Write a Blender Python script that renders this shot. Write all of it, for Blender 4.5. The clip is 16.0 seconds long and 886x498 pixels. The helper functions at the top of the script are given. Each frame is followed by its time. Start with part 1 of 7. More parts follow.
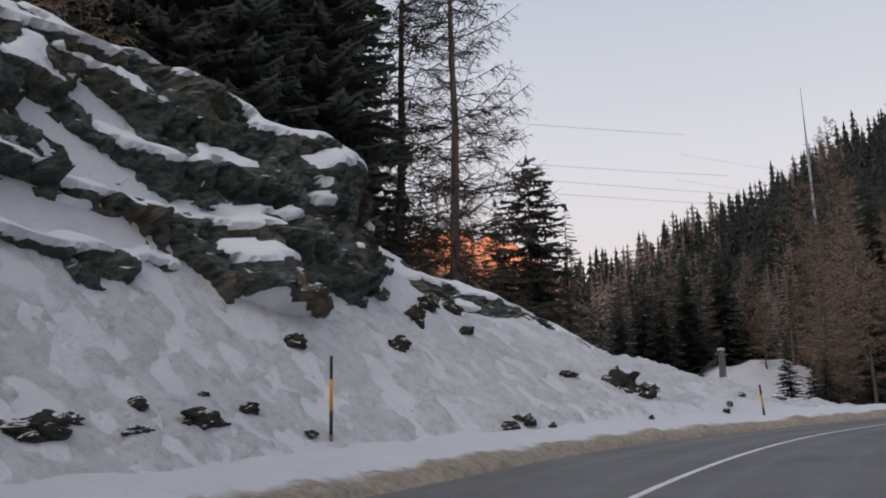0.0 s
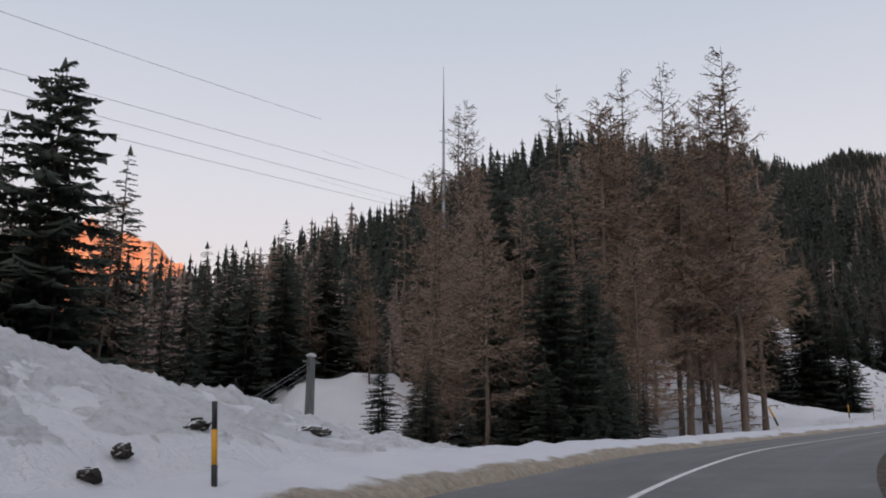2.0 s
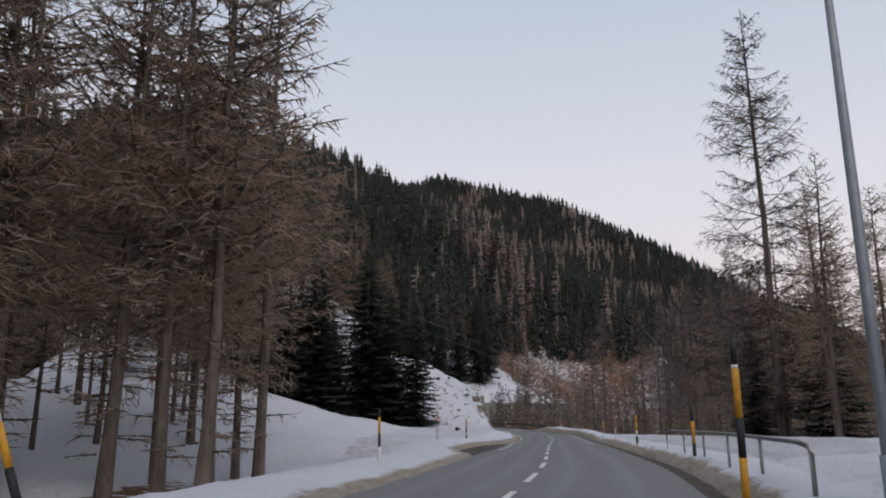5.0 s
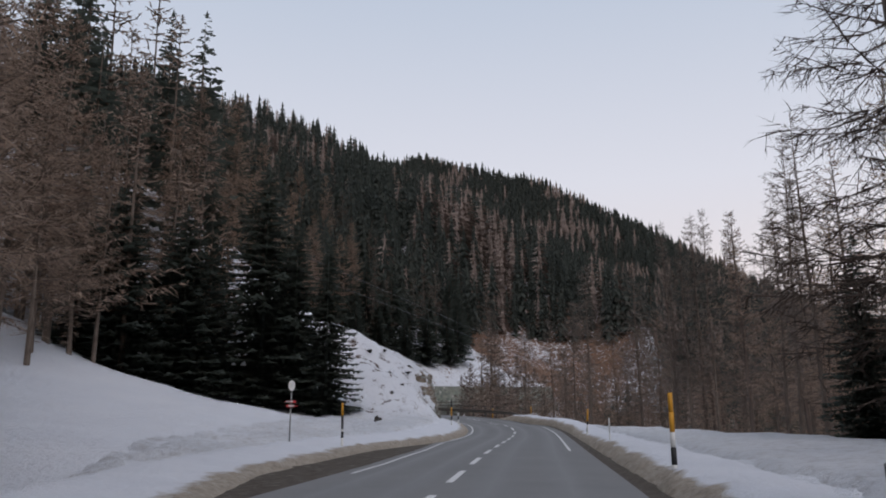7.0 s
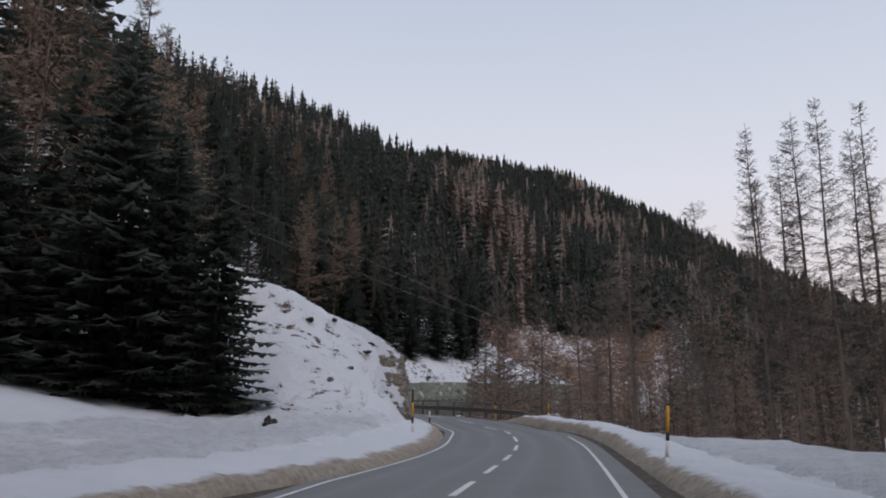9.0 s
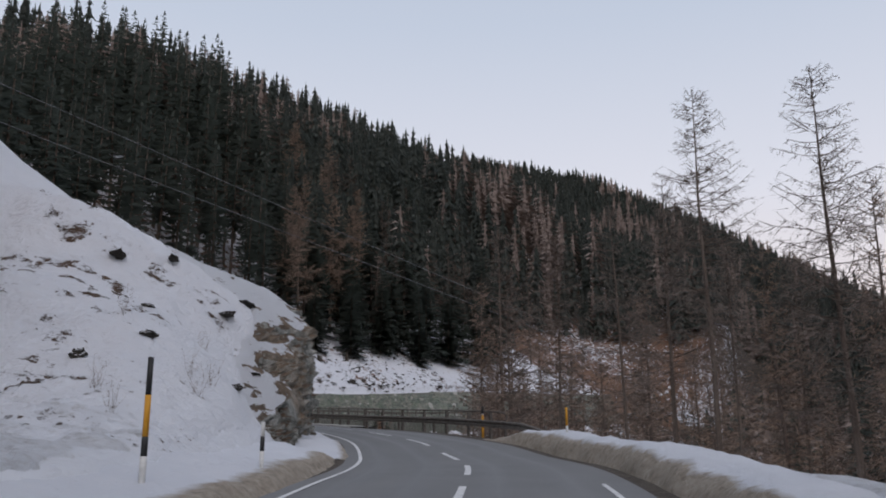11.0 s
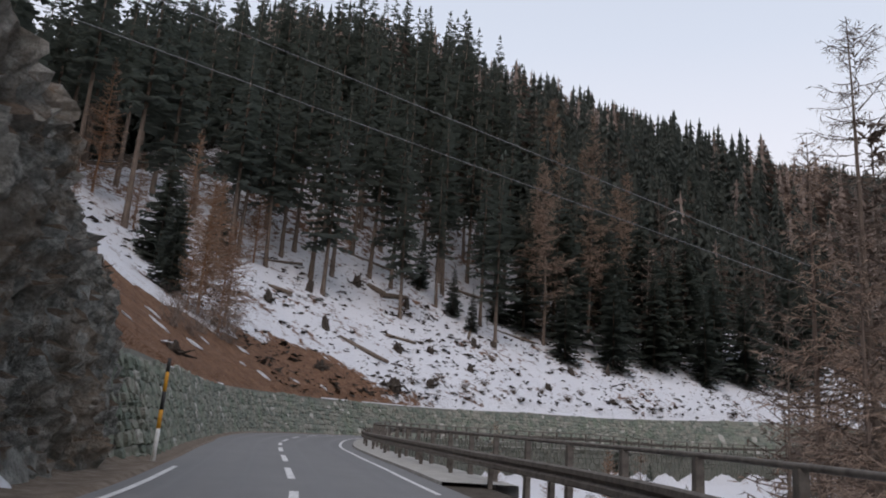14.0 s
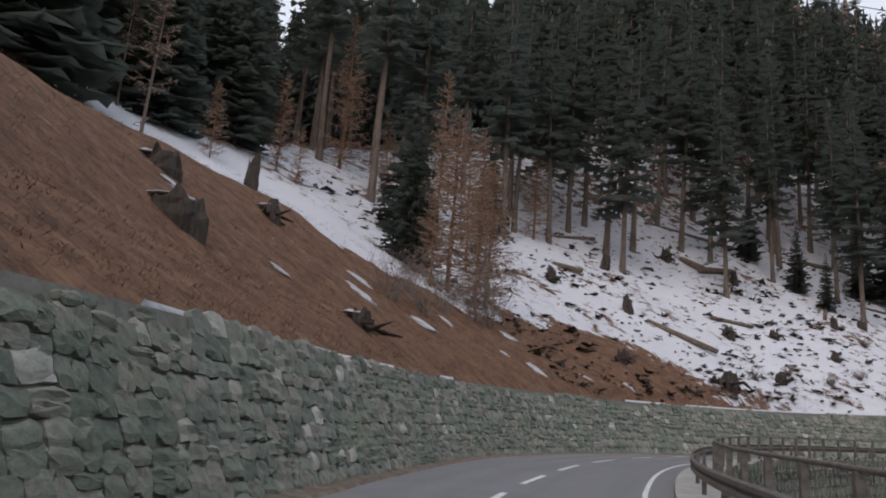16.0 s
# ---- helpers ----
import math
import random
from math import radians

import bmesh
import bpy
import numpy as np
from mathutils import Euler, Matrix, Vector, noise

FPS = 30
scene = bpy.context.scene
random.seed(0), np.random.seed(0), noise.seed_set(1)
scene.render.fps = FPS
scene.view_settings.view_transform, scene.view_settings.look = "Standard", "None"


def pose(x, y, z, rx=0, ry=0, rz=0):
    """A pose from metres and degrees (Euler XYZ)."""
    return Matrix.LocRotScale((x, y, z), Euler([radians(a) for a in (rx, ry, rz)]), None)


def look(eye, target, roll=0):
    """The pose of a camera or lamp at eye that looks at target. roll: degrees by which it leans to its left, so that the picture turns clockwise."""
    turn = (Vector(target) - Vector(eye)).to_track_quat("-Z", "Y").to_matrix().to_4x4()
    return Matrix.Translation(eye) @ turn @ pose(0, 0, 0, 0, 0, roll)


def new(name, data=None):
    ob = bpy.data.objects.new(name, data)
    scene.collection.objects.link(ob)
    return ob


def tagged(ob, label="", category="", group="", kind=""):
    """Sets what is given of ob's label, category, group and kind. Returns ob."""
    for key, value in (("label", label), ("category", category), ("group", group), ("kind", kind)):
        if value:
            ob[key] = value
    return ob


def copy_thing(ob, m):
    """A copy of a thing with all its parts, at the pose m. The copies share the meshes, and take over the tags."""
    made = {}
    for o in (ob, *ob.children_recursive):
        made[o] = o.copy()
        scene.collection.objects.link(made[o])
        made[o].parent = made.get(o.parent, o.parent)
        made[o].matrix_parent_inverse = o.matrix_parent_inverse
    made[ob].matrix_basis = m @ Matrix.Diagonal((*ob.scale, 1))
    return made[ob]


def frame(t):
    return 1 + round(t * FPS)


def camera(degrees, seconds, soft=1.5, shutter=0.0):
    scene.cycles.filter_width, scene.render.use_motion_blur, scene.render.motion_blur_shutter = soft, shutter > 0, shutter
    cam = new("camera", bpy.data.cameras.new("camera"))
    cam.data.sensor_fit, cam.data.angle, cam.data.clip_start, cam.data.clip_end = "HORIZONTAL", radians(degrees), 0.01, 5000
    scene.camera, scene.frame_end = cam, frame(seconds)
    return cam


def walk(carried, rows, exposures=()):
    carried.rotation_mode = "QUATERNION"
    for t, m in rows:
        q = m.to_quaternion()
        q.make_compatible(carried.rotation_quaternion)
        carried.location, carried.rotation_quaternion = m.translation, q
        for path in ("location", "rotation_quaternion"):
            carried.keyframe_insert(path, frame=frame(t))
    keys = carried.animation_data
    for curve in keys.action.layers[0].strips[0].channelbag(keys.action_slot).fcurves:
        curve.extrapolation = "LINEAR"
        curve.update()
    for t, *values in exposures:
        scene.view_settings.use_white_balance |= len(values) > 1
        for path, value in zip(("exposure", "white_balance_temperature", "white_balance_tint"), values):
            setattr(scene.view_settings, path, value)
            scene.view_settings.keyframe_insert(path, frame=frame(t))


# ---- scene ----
cam = camera(53.3, 16.0, soft=1.9)
# seconds, place in metres, turn in degrees
PATH = [
    (0, 0.00, -0.00, 1.40, 103.46, 0.65, 0.51),
    (0.5, 1.62, 5.91, 1.78, 103.62, 0.85, -5.70),
    (1, 3.89, 11.63, 2.21, 103.83, 0.55, -11.51),
    (1.5, 6.77, 17.05, 2.69, 103.95, 0.04, -17.03),
    (2, 10.33, 22.23, 3.18, 104.19, -0.04, -22.79),
    (2.5, 14.50, 27.32, 3.67, 104.43, -0.08, -28.53),
    (3, 19.16, 32.31, 4.10, 104.66, -0.12, -33.28),
    (3.5, 24.33, 37.05, 4.59, 104.79, 0.29, -39.35),
    (4, 29.89, 41.46, 5.05, 104.72, 0.33, -43.31),
    (4.5, 35.71, 45.60, 5.53, 104.78, 0.46, -46.64),
    (4.7, 38.07, 47.20, 5.71, 104.81, 0.48, -47.77),
    (6.8, 63.56, 62.78, 7.51, 103.67, 0.47, -49.67),
    (7, 65.87, 64.33, 7.65, 103.60, 0.58, -49.49),
    (7.5, 71.59, 68.17, 7.94, 103.57, 0.45, -49.21),
    (8, 77.39, 72.00, 8.36, 103.47, 0.32, -48.91),
    (8.5, 83.22, 76.01, 8.71, 103.50, 0.21, -48.62),
    (9, 89.13, 80.09, 9.11, 103.57, 0.07, -48.06),
    (9.2, 91.49, 81.71, 9.27, 103.42, 0.10, -47.78),
    (11.3, 115.29, 97.81, 10.73, 104.80, -0.06, -45.56),
    (11.5, 117.40, 99.28, 10.90, 104.92, -0.46, -45.29),
    (12, 122.38, 103.04, 11.35, 105.23, -1.13, -44.49),
    (12.5, 126.94, 106.86, 11.79, 105.58, -1.90, -42.74),
    (13, 131.13, 110.84, 12.21, 105.93, -2.51, -39.88),
    (13.5, 134.73, 115.03, 12.63, 105.90, -2.83, -34.45),
    (14, 137.87, 119.49, 13.20, 105.68, -3.66, -27.74),
    (14.5, 140.60, 124.36, 13.73, 105.40, -4.37, -20.53),
    (15, 142.91, 129.57, 14.23, 105.22, -4.89, -14.35),
    (15.5, 144.82, 135.07, 14.69, 104.87, -4.98, -9.08),
    (16, 146.51, 140.72, 15.13, 104.87, -4.22, -7.37),
]
walk(cam, [(t, pose(x, y, z, rx, ry, rz)) for t, x, y, z, rx, ry, rz in PATH], exposures=[(0.0, 0.0, 6500, 10), (3.0, 0.0, 6400, 10), (7.0, 0.0, 6230, 10), (9.0, 0.0, 6180, 10), (11.5, 0.04, 6220, 10), (12.5, 0.10, 6300, 11), (14.5, 0.40, 6450, 11), (16.0, 0.48, 6520, 11)])

# ---- world and light: clear dusk sky, the sun just down behind the camera ----
SUN_ELEV, SUN_AZ = 1.5, 215.0
world = bpy.data.worlds.new("dusk_sky")
scene.world = world
world.use_nodes = True
wn, wl = world.node_tree.nodes, world.node_tree.links
for n in list(wn):
    wn.remove(n)
w_out = wn.new("ShaderNodeOutputWorld")
w_bg = wn.new("ShaderNodeBackground")
w_sky = wn.new("ShaderNodeTexSky")
w_sky.sky_type = "NISHITA"
w_sky.sun_disc = False
w_sky.sun_elevation, w_sky.sun_rotation = radians(SUN_ELEV), radians(SUN_AZ)
w_sky.altitude, w_sky.air_density, w_sky.dust_density, w_sky.ozone_density = 1700, 1.0, 1.2, 1.5
# the anti-twilight arch: pink low down, lavender grey above
w_geo = wn.new("ShaderNodeTexCoord")
w_sep = wn.new("ShaderNodeSeparateXYZ")
w_ramp = wn.new("ShaderNodeValToRGB")
w_ramp.color_ramp.elements[0].position, w_ramp.color_ramp.elements[0].color = 0.0, (0.60, 0.50, 0.48, 1)
w_ramp.color_ramp.elements[1].position, w_ramp.color_ramp.elements[1].color = 0.75, (0.39, 0.44, 0.53, 1)
for p, c in ((0.17, (0.81, 0.71, 0.69, 1)), (0.30, (0.715, 0.70, 0.745, 1)), (0.48, (0.54, 0.58, 0.665, 1))):
    e = w_ramp.color_ramp.elements.new(p)
    e.color = c
w_mix = wn.new("ShaderNodeMix")
w_mix.data_type = "RGBA"
w_mix.inputs[0].default_value = 0.9
w_scale = wn.new("ShaderNodeVectorMath")
w_scale.operation, w_scale.inputs[3].default_value = "SCALE", 10.0
wl.new(w_geo.outputs["Generated"], w_sep.inputs[0])
wl.new(w_sep.outputs[2], w_ramp.inputs[0])
wl.new(w_ramp.outputs[0], w_scale.inputs[0])
wl.new(w_sky.outputs[0], w_mix.inputs[6])
wl.new(w_scale.outputs[0], w_mix.inputs[7])
wl.new(w_mix.outputs[2], w_bg.inputs[0])
w_bg.inputs[1].default_value = 0.112
wl.new(w_bg.outputs[0], w_out.inputs[0])
sun = new("sun", bpy.data.lights.new("sun", "SUN"))
sun.data.energy, sun.data.angle, sun.data.color = 0.85, radians(50), (1.0, 0.86, 0.8)
sun.matrix_world = look((0, 0, 60), (0.55 * 60, 0.75 * 60, 60 - 1.1 * 60))


# ---- materials ----
class Nodes:
    """A short hand for node trees."""

    def __init__(self, name, rough=0.8, metal=0.0, spec=0.3):
        self.m = bpy.data.materials.new(name)
        self.m.use_nodes = True
        self.t = self.m.node_tree
        self.b = self.t.nodes["Principled BSDF"]
        self.b.inputs["Roughness"].default_value = rough
        self.b.inputs["Metallic"].default_value = metal
        self.b.inputs["Specular IOR Level"].default_value = spec
        self.co = self.t.nodes.new("ShaderNodeTexCoord").outputs["Object"]

    def add(self, kind, **inputs):
        n = self.t.nodes.new(kind)
        for k, v in inputs.items():
            self.put(n.inputs[int(k[1:])] if k[0] == "i" and k[1:].isdigit() else n.inputs[k], v)
        return n

    def put(self, socket, v):
        if isinstance(v, bpy.types.NodeSocket):
            self.t.links.new(v, socket)
        else:
            socket.default_value = v

    def noise(self, scale, detail=4.0, rough=0.55, co=None, stretch=None, warp=0.0):
        co = co or self.co
        if stretch:
            m = self.add("ShaderNodeMapping", i0=co)
            m.inputs["Scale"].default_value = stretch
            co = m.outputs[0]
        return self.add("ShaderNodeTexNoise", Vector=co, Scale=scale, Detail=detail, Roughness=rough, Distortion=warp).outputs[0]

    def ramp(self, fac, *stops):
        r = self.add("ShaderNodeValToRGB", Fac=fac)
        e = r.color_ramp.elements
        while len(e) < len(stops):
            e.new(0.5)
        for k, (p, c) in enumerate(stops):
            e[k].position = p
            e[k].color = (*c, 1) if len(c) == 3 else (c[0], c[0], c[0], 1)
        return r.outputs[0]

    def mix(self, fac, a, b, blend="MIX"):
        n = self.t.nodes.new("ShaderNodeMix")
        n.data_type, n.blend_type = "RGBA", blend
        for sock, v in ((n.inputs[0], fac), (n.inputs[6], a), (n.inputs[7], b)):
            self.put(sock, (*v, 1) if isinstance(v, tuple) and len(v) == 3 else v)
        return n.outputs[2]

    def math(self, op, a, b=0.0):
        n = self.t.nodes.new("ShaderNodeMath")
        n.operation = op
        self.put(n.inputs[0], a)
        self.put(n.inputs[1], b)
        return n.outputs[0]

    def attr(self, name):
        n = self.t.nodes.new("ShaderNodeAttribute")
        n.attribute_name = name
        return n.outputs["Fac"]

    def up(self):
        g = self.t.nodes.new("ShaderNodeNewGeometry")
        return self.add("ShaderNodeSeparateXYZ", i0=g.outputs["Normal"]).outputs[2]

    def island(self):
        return self.t.nodes.new("ShaderNodeNewGeometry").outputs["Random Per Island"]

    def rand(self):
        return self.t.nodes.new("ShaderNodeObjectInfo").outputs["Random"]

    def leafy(self, colour):
        """Thin foliage: half of the light goes through."""
        m = self.done(colour)
        back = self.add("ShaderNodeBsdfTranslucent", Color=colour)
        mix = self.add("ShaderNodeMixShader", Fac=0.45, i1=self.b.outputs[0], i2=back.outputs[0])
        self.t.links.new(mix.outputs[0], self.t.nodes["Material Output"].inputs[0])
        return m

    def done(self, colour, bump=None, strength=0.4, dist=0.05, rough=None):
        self.put(self.b.inputs["Base Color"], (*colour, 1) if isinstance(colour, tuple) else colour)
        if rough is not None:
            self.put(self.b.inputs["Roughness"], rough)
        if bump is not None:
            n = self.add("ShaderNodeBump", Strength=strength, Distance=dist, Height=bump)
            self.put(self.b.inputs["Normal"], n.outputs[0])
        return self.m


def rock_colour(k):
    a = k.noise(0.35, 5, 0.6)
    b = k.noise(2.2, 8, 0.65, stretch=(1, 1, 2.2), warp=0.6)
    base = k.ramp(b, (0.28, (0.022, 0.027, 0.025)), (0.48, (0.075, 0.09, 0.082)), (0.64, (0.17, 0.19, 0.172)), (0.80, (0.36, 0.37, 0.34)))
    warm = k.ramp(k.noise(1.4, 6, 0.6), (0.3, (0.075, 0.052, 0.034)), (0.7, (0.23, 0.165, 0.105)))
    return k.mix(k.ramp(a, (0.52, (0,)), (0.66, (0.8,))), base, warm)


def make_materials():
    M = {}
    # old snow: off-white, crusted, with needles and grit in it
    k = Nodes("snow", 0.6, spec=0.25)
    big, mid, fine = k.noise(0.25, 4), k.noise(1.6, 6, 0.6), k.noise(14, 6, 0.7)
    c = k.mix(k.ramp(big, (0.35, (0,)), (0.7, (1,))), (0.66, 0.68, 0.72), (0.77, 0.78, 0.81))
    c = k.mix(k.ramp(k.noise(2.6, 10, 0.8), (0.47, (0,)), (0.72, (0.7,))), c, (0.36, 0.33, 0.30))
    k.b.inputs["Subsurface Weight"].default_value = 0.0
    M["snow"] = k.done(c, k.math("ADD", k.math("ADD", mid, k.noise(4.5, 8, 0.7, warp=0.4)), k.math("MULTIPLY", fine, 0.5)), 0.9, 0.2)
    # ground: snow over brown grass and needles, bare where the mesh says
    k = Nodes("ground_cover", 0.75, spec=0.2)
    bare, mid, fine = k.attr("bare"), k.noise(0.9, 8, 0.68, warp=0.4), k.noise(7, 6, 0.7)
    snow = k.mix(k.noise(0.3, 5), (0.66, 0.68, 0.73), (0.78, 0.79, 0.82))
    snow = k.mix(k.ramp(k.noise(3.0, 8, 0.75), (0.60, (0,)), (0.80, (0.5,))), snow, (0.40, 0.35, 0.29))
    earth = k.ramp(k.noise(1.1, 7, 0.65), (0.28, (0.05, 0.027, 0.017)), (0.5, (0.155, 0.079, 0.047)), (0.7, (0.27, 0.152, 0.093)))
    earth = k.mix(k.ramp(k.noise(5.5, 6, 0.7, stretch=(1, 1, 0.35)), (0.4, (0,)), (0.75, (0.7,))), earth, (0.29, 0.18, 0.11))
    earth = k.mix(k.ramp(k.noise(4.0, 9, 0.8, warp=0.5), (0.50, (0,)), (0.64, (0.75,))), earth, (0.055, 0.033, 0.022))
    earth = k.mix(k.attr("litter"), earth, k.ramp(k.noise(0.8, 6, 0.7), (0.3, (0.03, 0.026, 0.02)), (0.7, (0.075, 0.058, 0.042))))
    f = k.math("ADD", k.math("MULTIPLY", bare, 1.3), k.math("MULTIPLY", k.math("SUBTRACT", mid, 0.5), 1.6))
    f = k.math("ADD", f, k.math("MULTIPLY", k.math("SUBTRACT", fine, 0.5), 0.5))
    f = k.ramp(f, (0.60, (0,)), (0.68, (1,)))
    relief = k.math("ADD", k.math("MULTIPLY", mid, 1.0), k.math("MULTIPLY", fine, 0.5))
    relief = k.math("SUBTRACT", relief, k.math("MULTIPLY", f, 0.35))
    M["ground"] = k.done(k.mix(f, snow, earth), k.math("ADD", relief, k.math("MULTIPLY", k.noise(2.6, 7, 0.62, warp=0.3), 0.9)), 0.85, 0.24)
    # ploughed bank: grey-brown ice with grit
    k = Nodes("ploughed_snow", 0.65, spec=0.3)
    dirt = k.attr("dirt")
    n = k.math("ADD", dirt, k.math("MULTIPLY", k.math("SUBTRACT", k.noise(1.6, 9, 0.72, warp=0.5), 0.5), 0.9))
    clean = k.mix(k.noise(0.7, 4), (0.58, 0.60, 0.65), (0.69, 0.70, 0.735))
    filth = k.ramp(k.noise(5, 8, 0.75), (0.25, (0.13, 0.105, 0.08)), (0.5, (0.31, 0.265, 0.21)), (0.75, (0.46, 0.41, 0.345)))
    M["bank"] = k.done(k.mix(k.ramp(n, (0.33, (0,)), (0.62, (1,))), clean, filth), k.noise(3.5, 9, 0.7), 0.9, 0.12)
    # grit and mud on the verge
    k = Nodes("verge_grit", 0.9)
    M["grit"] = k.done(k.ramp(k.noise(3.5, 9, 0.75), (0.3, (0.035, 0.028, 0.022)), (0.55, (0.085, 0.07, 0.055)), (0.75, (0.24, 0.22, 0.2))), k.noise(22, 6, 0.7), 0.7, 0.04)
    # asphalt: salt-greyed, smoother and darker in the wheel tracks
    k = Nodes("asphalt", 0.75, spec=0.4)
    track = k.attr("track")
    c = k.ramp(k.noise(0.5, 6, 0.6, stretch=(1, 1, 1)), (0.3, (0.095, 0.097, 0.101)), (0.7, (0.15, 0.15, 0.151)))
    c = k.mix(k.math("MULTIPLY", track, 0.5), c, (0.085, 0.087, 0.093))
    c = k.mix(k.math("MULTIPLY", k.attr("worn"), 0.55), c, (0.215, 0.215, 0.215))
    c = k.mix(k.ramp(k.noise(1.3, 8, 0.7, warp=1.0), (0.56, (0,)), (0.75, (0.5,))), c, (0.22, 0.218, 0.213))
    c = k.mix(k.ramp(k.noise(90, 3), (0.55, (0,)), (0.75, (0.35,))), c, (0.16, 0.16, 0.16))
    r = k.math("SUBTRACT", 0.78, k.math("MULTIPLY", track, 0.22))
    M["asphalt"] = k.done(c, k.noise(120, 3), 0.25, 0.01, r)
    k = Nodes("road_paint", 0.7)
    M["paint"] = k.done(k.ramp(k.noise(6, 9, 0.75), (0.3, (0.30, 0.30, 0.30)), (0.5, (0.66, 0.66, 0.66)), (0.7, (0.78, 0.78, 0.77))))
    k = Nodes("rock", 0.8, spec=0.35)
    c = rock_colour(k)
    rel = k.math("ADD", k.noise(1.8, 10, 0.7, stretch=(1, 1, 2.4), warp=0.7), k.math("MULTIPLY", k.noise(9, 6, 0.7), 0.3))
    cover = k.math("ADD", k.up(), k.math("MULTIPLY", k.math("SUBTRACT", k.noise(1.1, 6, 0.6), 0.5), 0.9))
    lie = k.math("ADD", k.attr("snow"), k.math("MULTIPLY", k.math("SUBTRACT", k.noise(1.6, 6, 0.6), 0.5), 0.5))
    cover = k.math("MAXIMUM", k.ramp(cover, (0.86, (0,)), (0.92, (0.9,))), k.ramp(lie, (0.44, (0,)), (0.52, (1,))))
    rel = k.math("MULTIPLY", rel, k.math("SUBTRACT", 1.0, k.math("MULTIPLY", cover, 0.8)))
    M["rock"] = k.done(k.mix(cover, c, (0.73, 0.745, 0.78)), rel, 1.0, 0.3)
    k = Nodes("bare_rock", 0.85, spec=0.3)
    M["bare_rock"] = k.done(rock_colour(k), k.noise(2.5, 10, 0.7, warp=0.7), 0.9, 0.2)
    k = Nodes("boulder_rock", 0.85, spec=0.3)
    c = k.ramp(k.noise(3.0, 9, 0.7, warp=0.6), (0.3, (0.020, 0.018, 0.016)), (0.55, (0.055, 0.050, 0.042)), (0.78, (0.15, 0.135, 0.11)))
    cover = k.ramp(k.math("ADD", k.up(), k.math("MULTIPLY", k.math("SUBTRACT", k.noise(2.5, 6, 0.6), 0.5), 0.8)), (0.80, (0,)), (0.88, (1,)))
    M["boulder_rock"] = k.done(k.mix(cover, c, (0.73, 0.745, 0.78)), k.noise(5, 9, 0.7, warp=0.5), 1.0, 0.12)
    k = Nodes("cliff_with_grass", 0.85, spec=0.3)
    c = k.mix(k.ramp(k.noise(0.55, 8, 0.65, warp=0.5), (0.50, (0,)), (0.60, (0.85,))), rock_colour(k), k.ramp(k.noise(4, 6, 0.7), (0.3, (0.13, 0.09, 0.052)), (0.7, (0.33, 0.245, 0.15))))
    cover = k.math("ADD", k.up(), k.math("MULTIPLY", k.math("SUBTRACT", k.noise(1.3, 6, 0.6), 0.5), 1.1))
    soil = k.ramp(k.noise(3, 7, 0.7), (0.3, (0.055, 0.037, 0.024)), (0.7, (0.20, 0.13, 0.08)))
    c = k.mix(0.8, c, k.ramp(k.noise(2.4, 11, 0.78), (0.36, (0.12, 0.13, 0.12)), (0.5, (0.38, 0.39, 0.365)), (0.63, (0.68, 0.67, 0.63))))
    c = k.mix(k.ramp(k.math("ADD", k.up(), k.math("MULTIPLY", k.math("SUBTRACT", k.noise(0.8, 6, 0.6), 0.5), 1.0)), (0.46, (0,)), (0.60, (0.9,))), c, soil)
    c = k.mix(k.ramp(k.noise(0.45, 7, 0.65, warp=0.4), (0.48, (0,)), (0.62, (0.6,))), c, k.ramp(k.noise(5, 8, 0.75), (0.3, (0.16, 0.11, 0.07)), (0.7, (0.50, 0.38, 0.27))))
    lie = k.math("ADD", k.attr("snow"), k.math("MULTIPLY", k.math("SUBTRACT", k.noise(0.9, 6, 0.6), 0.5), 0.9))
    cover = k.ramp(k.math("MULTIPLY", lie, k.ramp(cover, (0.5, (0,)), (0.8, (1,)))), (0.62, (0,)), (0.70, (1,)))
    M["cliff"] = k.done(k.mix(cover, c, (0.73, 0.745, 0.78)), k.math("ADD", k.noise(2.2, 10, 0.72, warp=0.6), k.math("MULTIPLY", k.noise(11, 8, 0.75), 0.5)), 1.0, 0.3)
    # masonry: grey-green gneiss blocks
    k = Nodes("wall_stone", 0.85, spec=0.3)
    pick = k.rand()
    tone = k.ramp(pick, (0.0, (0.125, 0.145, 0.122)), (0.35, (0.185, 0.205, 0.172)), (0.7, (0.22, 0.222, 0.185)), (0.95, (0.265, 0.26, 0.225)), (1.0, (0.46, 0.45, 0.41)))
    c = k.mix(0.75, tone, k.ramp(k.noise(3.5, 8, 0.7), (0.3, (0.25, 0.25, 0.25)), (0.7, (0.9, 0.9, 0.9))), "SOFT_LIGHT")
    c = k.mix(k.ramp(k.noise(0.6, 5), (0.52, (0,)), (0.68, (0.5,))), c, (0.17, 0.225, 0.155))
    M["stone"] = k.done(c, k.noise(6, 8, 0.7), 0.8, 0.06)
    k = Nodes("wall_stone_joined", 0.85, spec=0.3)
    tone = k.ramp(k.island(), (0.0, (0.125, 0.145, 0.122)), (0.35, (0.185, 0.205, 0.172)), (0.7, (0.22, 0.222, 0.185)), (0.95, (0.265, 0.26, 0.225)), (1.0, (0.46, 0.45, 0.41)))
    c = k.mix(0.75, tone, k.ramp(k.noise(3.5, 8, 0.7), (0.3, (0.25, 0.25, 0.25)), (0.7, (0.9, 0.9, 0.9))), "SOFT_LIGHT")
    c = k.mix(k.ramp(k.noise(0.6, 5), (0.52, (0,)), (0.68, (0.5,))), c, (0.17, 0.225, 0.155))
